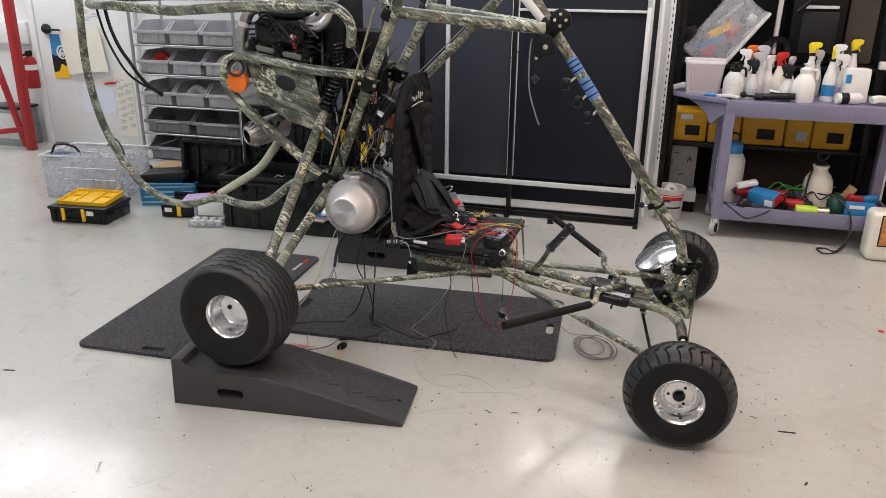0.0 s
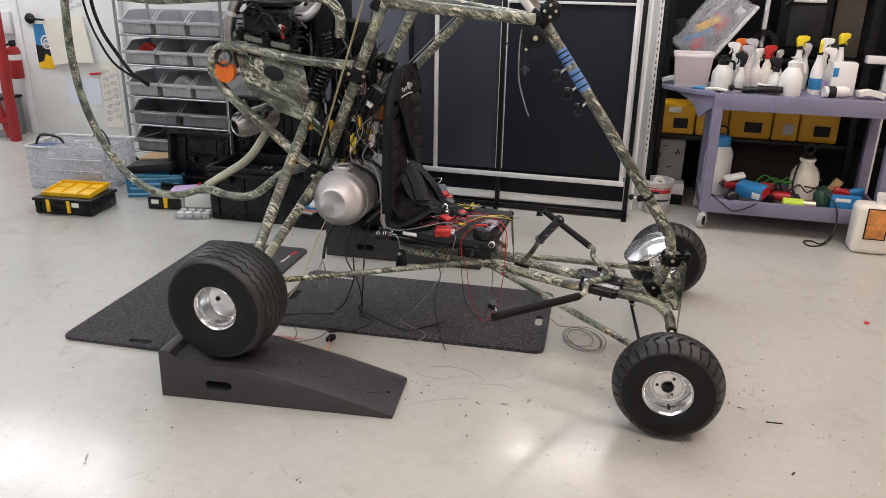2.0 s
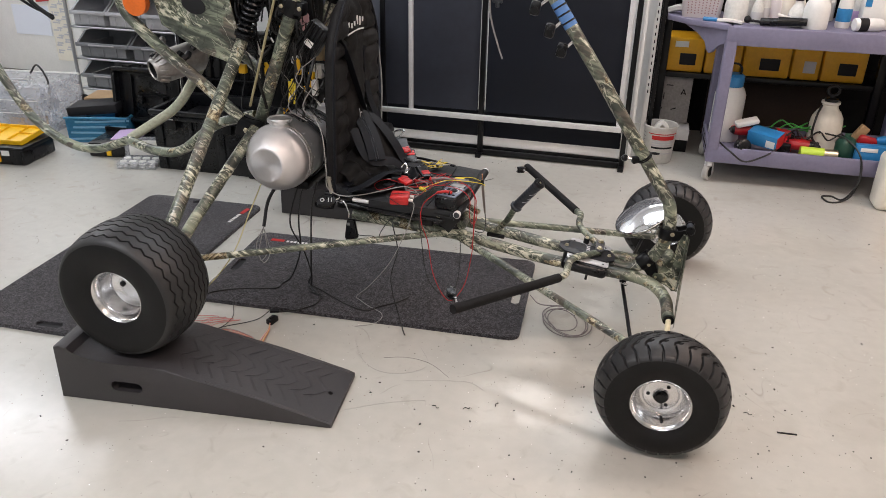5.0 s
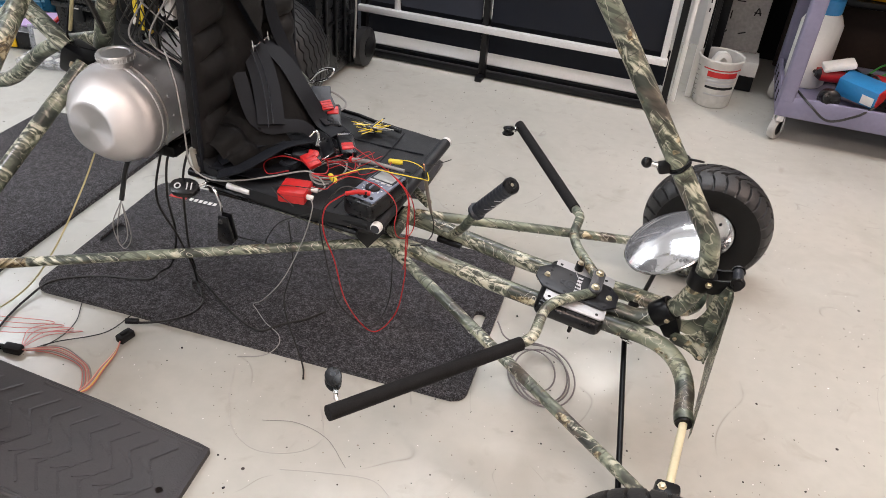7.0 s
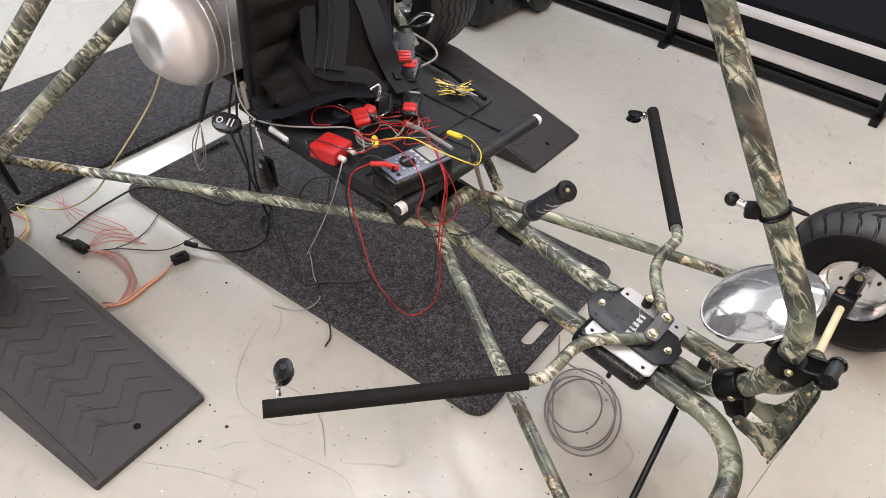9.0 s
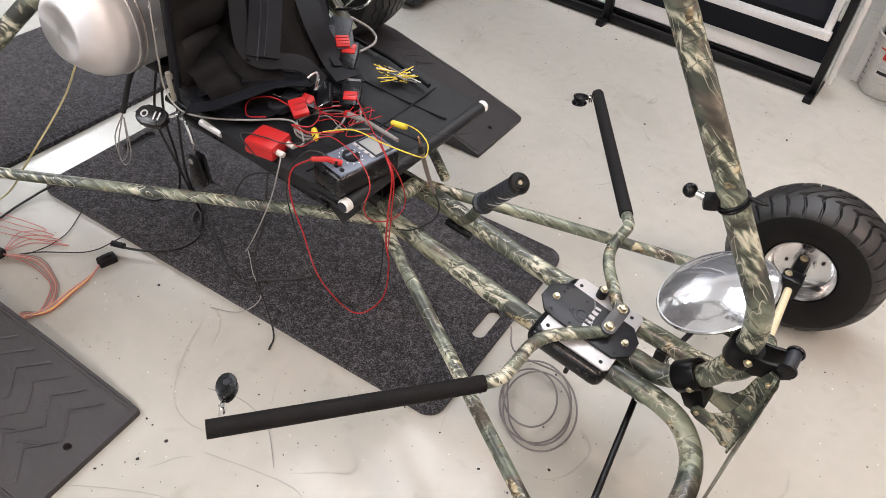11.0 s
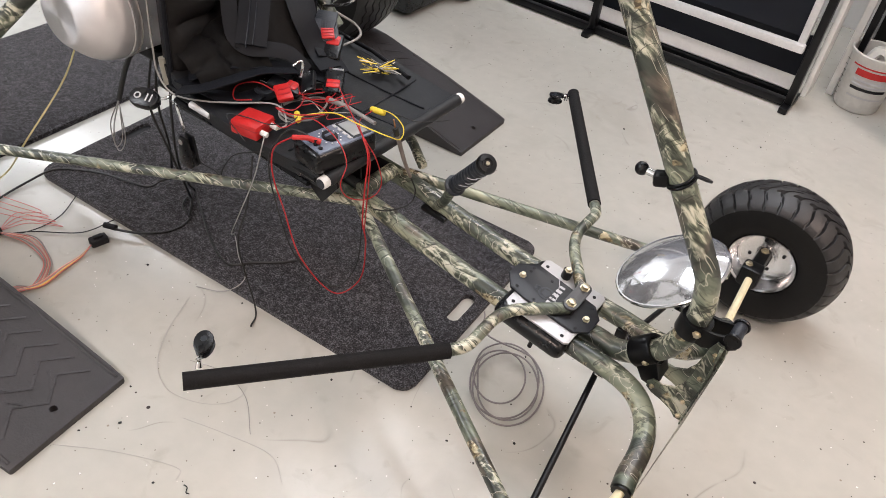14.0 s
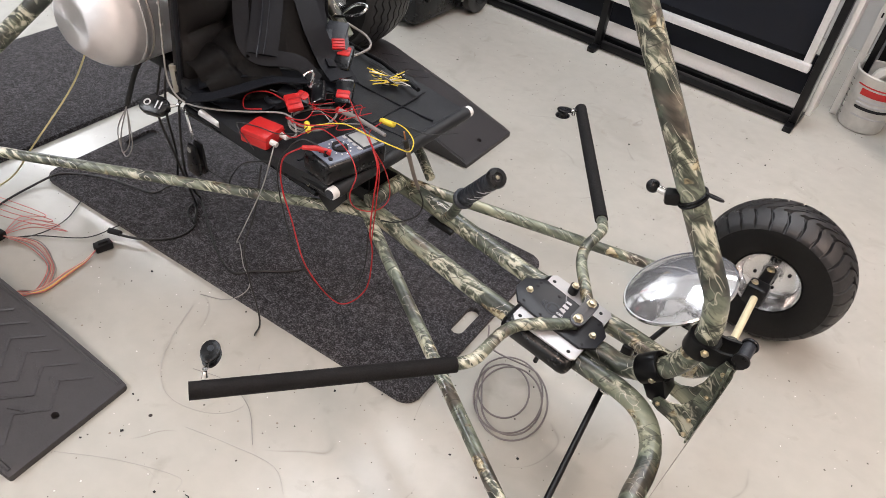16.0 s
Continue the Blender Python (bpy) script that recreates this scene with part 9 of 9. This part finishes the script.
om = pose(-0.619, 2.672, 0.497, 0, 0, 10)
part("shell", bm_box(B(), (0, 0, 0.016), (0.066, 0.064, 0.032), 0.005, om), REDP, rbx)
part("seam", bm_box(B(), (0, 0, 0.022), (0.0665, 0.0645, 0.0016), 0, om), REDM, rbx)
for q in (-0.016, 0.018):
    part("plug", bm_tube(B(), [om @ Vector((0.032, q, 0.016)), om @ Vector((0.048, q, 0.014))], 0.006, 10), WHITEP, rbx, "white plug")
solid("round_fob", "round dark grey plastic fob by the buckle", "fob", bm_lathe(B(), [(0, 0), (0.026, 0), (0.028, 0.006), (0.026, 0.018), (0.018, 0.02), (0.014, 0.016), (0, 0.016)], 24, pose(-0.699, 2.79, 0.506, 14, 0, 0)), GRIPM)
cl = thing("crimp_connectors", "bunch of yellow and white wire terminals", "connector bunch", (-0.60, 3.05, 0.497))
random.seed(5)
for k in range(44):
    a = random.uniform(-0.75, 0.75) + (0 if k % 2 else math.pi)
    c = Vector((-0.60 + random.uniform(-0.012, 0.012), 3.05 + random.uniform(-0.012, 0.012), 0.503 + random.uniform(0, 0.016)))
    d = Vector((math.cos(a) * 0.8 - math.sin(a) * 0.6, math.sin(a) * 0.8 + math.cos(a) * 0.6, random.uniform(-0.05, 0.3))).normalized()
    part("terminal", bm_tube(B(), [c, c + d * random.uniform(0.022, 0.058)], 0.0013, 6), (YELT, WHTW, YELT, WHITEP, BLKW)[k % 5], cl)
part("band", bm_tube(B(), [(-0.61, 3.04, 0.508), (-0.59, 3.06, 0.508)], 0.013, 10), BLKW, cl)


def seat_wire(pts, material, r=0.002, label="thin wire lying on the seat"):
    return wire("seat_wire", pts, r, material, label, "wires on the seat", 6, 8)


seat_wire([(-0.64, 2.78, 0.525), (-0.70, 2.765, 0.54), (-0.735, 2.735, 0.53), (-0.71, 2.705, 0.52), (-0.65, 2.70, 0.545)], REDW, 0.0014, "red wire looped on the seat")
seat_wire([(-0.65, 2.86, 0.53), (-0.60, 2.80, 0.525), (-0.58, 2.75, 0.53), (-0.60, 2.72, 0.54), (-0.55, 2.72, 0.545), (-0.50, 2.76, 0.55)], REDW, 0.0014, "red wire looped on the seat")
seat_wire([(-0.60, 2.70, 0.52), (-0.553, 2.691, 0.525), (-0.543, 2.714, 0.53), (-0.506, 2.725, 0.553), (-0.44, 2.708, 0.562), (-0.39, 2.69, 0.555), (-0.366, 2.677, 0.532), (-0.362, 2.656, 0.499), (-0.362, 2.677, 0.457), (-0.362, 2.731, 0.42), (-0.362, 2.772, 0.416), (-0.362, 2.783, 0.444), (-0.364, 2.763, 0.507), (-0.39, 2.75, 0.556), (-0.44, 2.80, 0.545), (-0.458, 2.86, 0.535)], REDW, 0.0012, "red wire looping down the seat front")
seat_wire([(-0.61, 2.92, 0.53), (-0.56, 2.87, 0.545), (-0.47, 2.80, 0.56), (-0.41, 2.76, 0.56), (-0.366, 2.745, 0.523), (-0.36, 2.738, 0.449), (-0.362, 2.735, 0.36), (-0.375, 2.75, 0.31)], REDW, 0.0012, "red wire drooping off the seat front")
seat_wire([(-0.55, 2.735, 0.535), (-0.54, 2.70, 0.54), (-0.57, 2.67, 0.535), (-0.62, 2.66, 0.533), (-0.66, 2.64, 0.53), (-0.60, 2.63, 0.50)], BLKW, 0.0012, "thin black wire on the seat")
seat_wire([(-0.46, 2.87, 0.535), (-0.42, 2.90, 0.525), (-0.385, 2.93, 0.51), (-0.36, 2.97, 0.505), (-0.35, 3.0, 0.50)], BLKW, 0.0011, "thin black wire off the seat front")
for k in range(5):
    o = 0.006 * (k - 2)
    ring = [(-0.59 + o * 0.5 + (0.05 + o) * math.cos(a * 0.45 + k), 2.808 + o + (0.07 + o * 0.6) * math.sin(a * 0.45 + k), 0.508 + 0.004 * k + 0.004 * math.sin(a * 0.9 + k)) for a in range(13)]
    seat_wire(ring, (GREYW, GREYW, REDW, GREYW, BLKW)[k], (0.0024, 0.0024, 0.0014, 0.0024, 0.0016)[k], "cable coiled on the seat")
random.seed(52)
for k in range(5):
    a = Vector((-0.635 + 0.012 * k, 2.83 - 0.012 * k, 0.525))
    seat_wire([a, a + Vector((0.03, -0.03 + 0.01 * k, 0.012)), a + Vector((0.065, random.uniform(-0.04, 0.04), 0.006)), a + Vector((0.1, random.uniform(-0.03, 0.05), 0.022)), a + Vector((0.135, random.uniform(-0.02, 0.04), 0.03))], REDW if k != 3 else WHTW, 0.001, "thin wire tangled by the meter")
pr = thing("test_probe", "grey test probe with a red tip lying on the seat", "test probe", (-0.54, 2.825, 0.54))
part("handle", bm_tube(B(), [(-0.545, 2.825, 0.538), (-0.50, 2.818, 0.548), (-0.40, 2.80, 0.556)], 0.0058, 12, taper=0.004), GREYW, pr)
part("guard", bm_tube(B(), [(-0.552, 2.827, 0.536), (-0.545, 2.825, 0.538)], 0.008, 12), REDP, pr)
pr = thing("test_probe", "brown-grey test probe hanging off the seat front", "test probe", (-0.35, 2.80, 0.58))
part("handle", bm_tube(B(), spline([(-0.352, 2.812, 0.548), (-0.35, 2.843, 0.466), (-0.35, 2.869, 0.413)], 6), 0.005, 12, taper=0.0038), mat("brown_grey_probe", (0.2, 0.17, 0.15), 0.5), pr)
part("collar", bm_tube(B(), [(-0.352, 2.805, 0.566), (-0.352, 2.812, 0.546)], 0.0062, 12), BLKW, pr)
part("tip", bm_tube(B(), [(-0.351, 2.797, 0.588), (-0.352, 2.805, 0.566)], 0.0018, 8), COPPER, pr)
part("cord", bm_tube(B(), spline([(-0.35, 2.869, 0.413), (-0.35, 2.893, 0.36), (-0.35, 2.875, 0.335), (-0.35, 2.80, 0.358), (-0.36, 2.758, 0.381)], 6), 0.0017, 7), BLKW, pr)
seat_wire([(-0.551, 2.735, 0.53), (-0.54, 2.754, 0.535), (-0.477, 2.763, 0.562), (-0.409, 2.757, 0.57), (-0.349, 2.777, 0.56), (-0.342, 2.811, 0.54), (-0.362, 2.847, 0.54), (-0.396, 2.864, 0.545), (-0.434, 2.873, 0.54), (-0.458, 2.87, 0.53)], YELT, 0.0013, "yellow wire arching over the seat")
for q in ((-0.555, 2.737, 0.53, 50), (-0.452, 2.872, 0.532, 100)):
    solid("yellow_connector", "yellow insulated wire connector", "connector", bm_lathe(B(), [(0.004, -0.018), (0.0065, -0.014), (0.007, 0.012), (0.0045, 0.018), (0, 0.018)], 10, pose(q[0], q[1], q[2], 90, 0, q[3])), YELT, "yellow connectors")
seat_wire([(-0.70, 2.98, 0.54), (-0.69, 3.08, 0.545), (-0.73, 3.12, 0.55), (-0.77, 3.09, 0.58)], GREYW, 0.003, "grey wire loop by the far buckle")
wire("white_cable", [(-0.95, 2.70, 0.78), (-0.90, 2.66, 0.72), (-0.885, 2.645, 0.60), (-0.885, 2.648, 0.53), (-0.83, 2.64, 0.508), (-0.76, 2.66, 0.512), (-0.69, 2.69, 0.525), (-0.62, 2.74, 0.53), (-0.565, 2.715, 0.52), (-0.57, 2.695, 0.512)], 0.002, WHTW, "pale cable from the frame to the red box", "trike cables")
wire("white_cable", [(-0.572, 2.66, 0.512), (-0.556, 2.635, 0.50), (-0.582, 2.63, 0.411), (-0.644, 2.63, 0.276), (-0.75, 2.69, 0.13), (-0.835, 2.765, 0.03), (-0.82, 2.757, MZ), (-0.768, 2.719, MZ), (-0.71, 2.689, MZ), (-0.69, 2.65, MZ), (-0.71, 2.61, 0.012), (-0.775, 2.585, 0.004)], 0.0014, WHTW, "pale wire hanging from the red box to the floor", "trike cables")
# pulleys hung at the near seat corner
hp = thing("snap_pulley", "black pulley block on a chrome snap shackle", "pulley", (-0.80, 2.63, 0.36))
part("shackle", bm_tube(B(), spline([(-0.855, 2.65, 0.475), (-0.82, 2.635, 0.49), (-0.80, 2.63, 0.455), (-0.80, 2.632, 0.43)], 6), 0.0033, 8), CHROME, hp)
for q in (-0.008, 0.008):
    part("cheek", bm_prism(B(), [(-0.012, 0.038), (0.012, 0.038), (0.017, 0.01), (0.024, -0.03), (0.016, -0.04), (-0.018, -0.04), (-0.022, -0.028), (-0.016, 0.01)], 0.007, pose(-0.792, 2.634 + q, 0.385, 90, 0, 0), 0.002), GLOSSB, hp)
part("sheave", bm_lathe(B(), [(0, -0.006), (0.015, -0.006), (0.013, 0), (0.015, 0.006), (0, 0.006)], 18, pose(-0.79, 2.63, 0.372, 90, 0, 0)), BLACK, hp)
part("bolt", bm_lathe(B(), [(0.007, 0), (0.007, 0.003), (0, 0.003)], 10, pose(-0.797, 2.6195, 0.41, 90, 0, 0)), CHROME, hp)
hp = thing("snap_pulley", "black pulley block lying against the seat post", "pulley", (-0.84, 2.60, 0.50))
part("cheek", bm_prism(B(), rounded_rect(0.068, 0.042, 0.02, 6), 0.018, pose(-0.87, 2.60, 0.49, 30, 0, 20), 0.004), GLOSSB, hp)
for q in range(2):
    part("cheek_bar", bm_box(B(), (0.008 + 0.01 * q, 0, 0.0185), (0.003, 0.018, 0.001), 0, pose(-0.87, 2.60, 0.49, 30, 0, 20)), GREYP, hp)
part("rivet", bm_lathe(B(), [(0.005, 0), (0.008, 0), (0.008, 0.0015), (0.005, 0.0015), (0.005, 0)], 16, pose(-0.87, 2.60, 0.49, 30, 0, 20) @ pose(-0.014, 0, 0.018)), GREYP, hp)
part("link", bm_tube(B(), spline([(-0.845, 2.61, 0.50), (-0.83, 2.625, 0.505), (-0.85, 2.655, 0.50)], 5), 0.0033, 8), CHROME, hp)
fh = thing("far_shackle", "chrome shackle at the far seat corner", "shackle", (-0.79, 3.15, 0.55))
part("link", bm_tube(B(), spline([(-0.84, 3.13, 0.56), (-0.80, 3.15, 0.60), (-0.76, 3.15, 0.61), (-0.77, 3.13, 0.59), (-0.83, 3.11, 0.57)], 6), 0.0038, 8), CHROME, fh)
solid("far_strut_tube", "camouflage tube behind the seat's far side", "tube", bm_tube(B(), [(-0.90, 3.13, 0.62), (-0.80, 3.13, 0.52)], 0.016, 12), CAMO)

# ---- cables under the tank and across the mats ----
wire("black_cable", ((-1.02, 2.74, 0.51), (-1.061, 2.75, 0.454), (-1.096, 2.75, 0.317), (-1.047, 2.75, 0.213), (-1.03, 2.77, 0.10), (-1.05, 2.80, MZ), (-1.066, 2.813, MZ), (-0.997, 2.752, MZ), (-0.975, 2.717, MZ), (-0.978, 2.667, MZ), (-1.02, 2.615, MZ), (-1.075, 2.582, MZ), (-1.09, 2.577, MZ + 0.004)), 0.0033, BLKW, "black cable running from the tank over the mat", "black floor cables")
wire("black_cable", ((-1.0, 2.76, 0.50), (-1.037, 2.75, 0.46), (-1.059, 2.75, 0.336), (-1.07, 2.77, 0.20), (-1.13, 2.80, 0.06), (-1.174, 2.795, MZ), (-1.177, 2.752, MZ), (-1.241, 2.728, MZ), (-1.308, 2.707, MZ), (-1.378, 2.669, MZ), (-1.428, 2.618, MZ), (-1.44, 2.54, 0.008), (-1.43, 2.465, 0.006), (-1.41, 2.40, 0.006), (-1.395, 2.352, 0.01)), 0.0033, BLKW, "black cable running from the tank over the mat", "black floor cables")
wire("black_cable", ((-0.98, 2.77, 0.50), (-1.0, 2.75, 0.40), (-1.015, 2.75, 0.203), (-1.04, 2.79, 0.08), (-1.069, 2.827, MZ), (-0.981, 2.777, MZ), (-0.857, 2.708, MZ), (-0.768, 2.684, MZ), (-0.728, 2.728, MZ), (-0.674, 2.779, MZ), (-0.64, 2.83, MZ)), 0.0033, BLKW, "black cable running from the tank over the mat", "black floor cables")
wire("black_cable", ((-1.0, 2.745, MZ + 0.003), (-1.035, 2.757, MZ + 0.004), (-1.057, 2.79, MZ + 0.004), (-1.032, 2.785, MZ + 0.004), (-0.987, 2.738, MZ + 0.005)), 0.0033, BLKW, "black cable running from the tank over the mat", "black floor cables")
wire("black_cable", [(-0.554, 2.64, 0.49), (-0.638, 2.635, 0.446), (-0.677, 2.63, 0.393), (-0.688, 2.63, 0.365), (-0.714, 2.635, 0.367), (-0.767, 2.64, 0.362), (-0.80, 2.65, 0.38)], 0.0016, BLKW, "thin black wire under the seat", "black floor cables")
wire("black_cable", [(-1.30, 2.61, 0.01), (-1.284, 2.582, 0.005), (-1.251, 2.524, 0.005), (-1.245, 2.459, 0.005), (-1.268, 2.399, 0.005), (-1.30, 2.378, 0.008)], 0.0014, BLKW, "thin black wire crossing the floor", "black floor cables")
wire("black_cable", [(-0.66, 2.70, 0.40), (-0.62, 2.64, 0.32), (-0.64, 2.62, 0.20), (-0.60, 2.62, MZ), (-0.575, 2.58, 0.005)], 0.0022, BLKW, "thin black wire dropping to the mat edge", "black floor cables")
wire("hanging_lead", [(-1.13, 2.80, 0.50), (-1.19, 2.77, 0.40), (-1.20, 2.73, 0.30)], 0.007, BLKW, "thick black lead hanging from the tank", "black floor cables")
for k in range(2):
    wire("lead_loop", [(-1.20, 2.73, 0.30), (-1.215 - 0.015 * k, 2.71, 0.22), (-1.21 + 0.01 * k, 2.70, 0.165 - 0.008 * k), (-1.185 + 0.012 * k, 2.71, 0.2), (-1.198, 2.728, 0.29)], 0.0016, GREYW, "bare wire loop at the lead end", "lead loops")
wire("cream_cord", [(-1.13, 2.62, 0.53), (-1.17, 2.58, 0.42), (-1.19, 2.47, 0.30), (-1.30, 2.44, 0.16), (-1.45, 2.40, 0.05), (-1.60, 2.34, 0.02)], 0.0022, CRMW, "cream cord hanging from the tank", "trike cables")
pl = thing("inline_plug", "black inline plug on a cable end", "plug", (-1.10, 2.572, MZ))
part("body", bm_tube(B(), [(-1.083, 2.579, MZ + 0.005), (-1.115, 2.566, MZ + 0.005)], 0.008, 10), INK, pl)
# red and orange harness on the floor by the ramp
fl = 0.006
hn = thing("harness_plug", "black harness plug with red wires on the floor", "plug", (-1.30, 2.375, 0))
part("shell", bm_box(B(), (0, 0, 0.011), (0.05, 0.026, 0.022), 0.005, pose(-1.315, 2.372, 0, 0, 0, 8)), INK, hn)
part("collar", bm_tube(B(), [(-1.395, 2.352, 0.012), (-1.345, 2.366, 0.012)], 0.008, 10), BLKW, hn)
for k in range(6):
    o = 0.006 * k
    wire("harness_wire", [(-1.295, 2.376, 0.012), (-1.22, 2.40 + o, fl), (-1.13, 2.395 + o * 0.6, fl), (-1.085, 2.36 + o, fl), (-1.06 + 0.3 * o, 2.31 + o, fl), (-1.09, 2.27 + o, fl)], 0.0013, (PINKW, WHTW, PINKW, ORNW, PINKW, WHTW)[k], "thin faded red harness wire on the floor", "harness wires")
    wire("harness_wire", [(-1.085, 2.505, 0.012), (-1.075 + 0.2 * o, 2.465, fl), (-1.07 + o * 0.4, 2.41, fl), (-1.06 + o * 0.5, 2.34, fl), (-1.08 + 0.3 * o, 2.28 + 0.5 * o, fl)], 0.0018, (ORNW, PINKW, WHTW, ORNW, YELT, PINKW)[k], "orange and pink harness wire on the floor", "harness wires")
for k in range(4):
    wire("harness_wire", [(-1.30, 2.38, 0.01), (-1.34 + 0.02 * k, 2.45, fl), (-1.30 + 0.03 * k, 2.50, fl), (-1.42, 2.47 - 0.02 * k, fl), (-1.56, 2.41 + 0.015 * k, 0.02)], 0.0011, PINKW, "thin faded red harness wire on the floor", "harness wires")
for k in range(3):
    wire("harness_wire", [(-1.60, 2.30 + 0.02 * k, 0.01), (-1.52, 2.33, 0.012), (-1.47 + 0.01 * k, 2.28, 0.01), (-1.44, 2.20, 0.03)], 0.0018, (PINKW, ORNW, YELT)[k], "thin faded red harness wire on the floor", "harness wires")
wire("harness_wire", [(-1.28, 2.38, 0.01), (-1.24, 2.44, fl), (-1.15, 2.52, fl), (-1.12, 2.60, MZ)], 0.0016, BLKW, "thin black harness wire on the floor", "harness wires")
hc = thing("loose_plug", "loose black plug with orange wires", "plug", (-1.08, 2.52, 0))
part("shell", bm_box(B(), (0, 0, 0.011), (0.026, 0.045, 0.022), 0.004, pose(-1.087, 2.527, 0, 0, 0, -12)), INK, hc)
part("clip", bm_box(B(), (0, 0, 0.025), (0.012, 0.025, 0.006), 0.002, pose(-1.087, 2.527, 0, 0, 0, -12)), INK, hc)
# coil of grey cable under the nose
coil = []
for k in range(58):
    a = k * 0.42 + 2.2
    r = 0.094 + 0.01 * math.sin(k * 0.145) - 0.03 * (1 if 15 <= k < 30 else 0) * math.sin((k - 15) * math.pi / 15)
    cx, cy = (-0.018, 2.848) if k < 32 else (0.004, 2.826)
    across, down = r * 0.82 * math.cos(a), r * 1.08 * math.sin(a)
    coil.append((cx + 0.74 * across - 0.55 * down, cy + 0.67 * across + 0.84 * down, 0.004 + 0.0004 * k))
wire("grey_cable_coil", coil + [(-0.12, 2.93, 0.02), (-0.17, 2.99, 0.02)], 0.0022, mat("taupe_cable_sleeve", (0.2, 0.18, 0.18), 0.45), "loose coil of grey cable on the floor", "floor cables", category="cable coil")
CLEARW = mat("clear_nylon_line", (0.42, 0.41, 0.39), 0.4)
wire("clear_line", [(-0.76, 2.55, 0.003), (-0.71, 2.446, 0.003), (-0.647, 2.367, 0.003), (-0.566, 2.335, 0.003), (-0.475, 2.366, 0.003), (-0.44, 2.43, 0.003), (-0.50, 2.53, 0.003)], 0.0005, CLEARW, "thin grey wire curled on the floor", "floor cables")
wire("clear_line", [(-0.486, 2.308, 0.003), (-0.389, 2.338, 0.003), (-0.281, 2.362, 0.003), (-0.216, 2.331, 0.003)], 0.0005, CLEARW, "thin grey wire curled on the floor", "floor cables")
wire("clear_line", [(-0.63, 2.10, 0.003), (-0.523, 2.168, 0.003), (-0.402, 2.222, 0.003), (-0.38, 2.20, 0.003)], 0.0005, CLEARW, "thin grey wire curled on the floor", "floor cables")
# lines hung from the mast hinge
wire("hanging_line", [(-0.36, 2.87, 1.33), (-0.365, 2.865, 1.25), (-0.36, 2.865, 1.13), (-0.33, 2.865, 1.03), (-0.312, 2.865, 0.985)], 0.003, GREYW, "pale line end hanging from the mast", "mast lines", category="line")
wire("hanging_line", [(-0.36, 2.87, 1.33), (-0.39, 2.865, 1.30), (-0.44, 2.865, 1.25)], 0.0022, INK, "thin dark line at the mast hinge", "mast lines", category="line")
hk = thing("wing_knob", "small grey wing knob hanging on a cord at the mast", "knob", (-0.335, 2.85, 1.17))
part("knob", bm_box(bm_box(B(), (-0.335, 2.85, 1.175), (0.034, 0.012, 0.014), 0.004), (-0.335, 2.85, 1.172), (0.013, 0.013, 0.036), 0.004), GRIPM, hk)
part("cord", bm_tube(B(), [(-0.335, 2.85, 1.19), (-0.335, 2.85, 1.255)], 0.0018, 6), INK, hk)

# ---- litter on the floor ----
random.seed(33)
for x, y, yaw, ln in ((0.731, 2.386, 5, 0.06), (-2.33, 1.94, 10, 0.05), (0.75, 2.08, 60, 0.02)):
    solid("floor_scrap", "dark strip of rubber scrap on the floor", "scrap", bm_box(B(), (0, 0, 0.0015), (ln, 0.006, 0.003), 0.001, pose(x, y, 0, 0, 0, yaw)), INK, "floor scraps")
solid("red_disc", "small red plastic disc on the floor", "disc", bm_lathe(B(), [(0, 0), (0.013, 0), (0.013, 0.004), (0, 0.005)], 14, pose(1.28, 3.43, 0)), REDP)
solid("paper_scrap", "torn white paper scrap on the floor", "scrap", bm_tube(B(), spline([(-1.54, 1.52, 0.004), (-1.532, 1.495, 0.006), (-1.515, 1.475, 0.004)], 4), 0, 6, flat=(0.004, 0.001)), PAPER, "floor scraps")
chips = B()
for k in range(230):
    x, y = random.uniform(-2.4, 1.6), random.uniform(1.3, 4.4)
    if k > 110:
        x, y = random.gauss(0.15, 0.55), random.gauss(2.5, 0.35)
    s = random.choice((0.0012, 0.0015, 0.002, 0.003, 0.004))
    bm_box(chips, (0, 0, s * 0.3), (s * random.uniform(0.7, 2), s, s * 0.6), 0, pose(x, y, 0.0004, 0, 0, random.uniform(0, 180)))
solid("floor_chips", "scattered dark crumbs of rubber and swarf", "debris", chips, INK, kind="stuff")
flecks = B()
for k in range(170):
    x, y = random.uniform(-1.2, 1.6), random.uniform(1.5, 3.6)
    w = random.choice((0.001, 0.0014, 0.002, 0.0026))
    bm_box(flecks, (0, 0, w * 0.3), (w * random.uniform(0.8, 1.8), w, w * 0.6), 0, pose(x, y, 0.0004, 0, 0, random.uniform(0, 180)))
solid("paint_flecks", "scattered white flecks of paint on the floor", "debris", flecks, WHITEP, kind="stuff")
wire("clear_line", [(-0.6, 2.42, 0.003), (-0.52, 2.445, 0.003), (-0.43, 2.43, 0.003), (-0.35, 2.37, 0.003)], 0.0007, GREYW, "thin grey wire curled on the floor", "floor cables")
for x, y, yaw in ((-0.25, 2.22, 20), (-0.16, 2.27, 70), (-0.35, 2.2, -30), (0.55, 2.6, 40), (0.62, 2.45, -20)):
    solid("floor_scrap", "curled dark shaving on the floor", "scrap", bm_tube(B(), spline([pose(x, y, 0.003, 0, 0, yaw) @ Vector(q) for q in ((-0.012, 0, 0), (-0.003, 0.005, 0.002), (0.006, 0.001, 0), (0.012, 0.006, 0.001))], 4), 0.0012, 6), INK, "floor scraps")
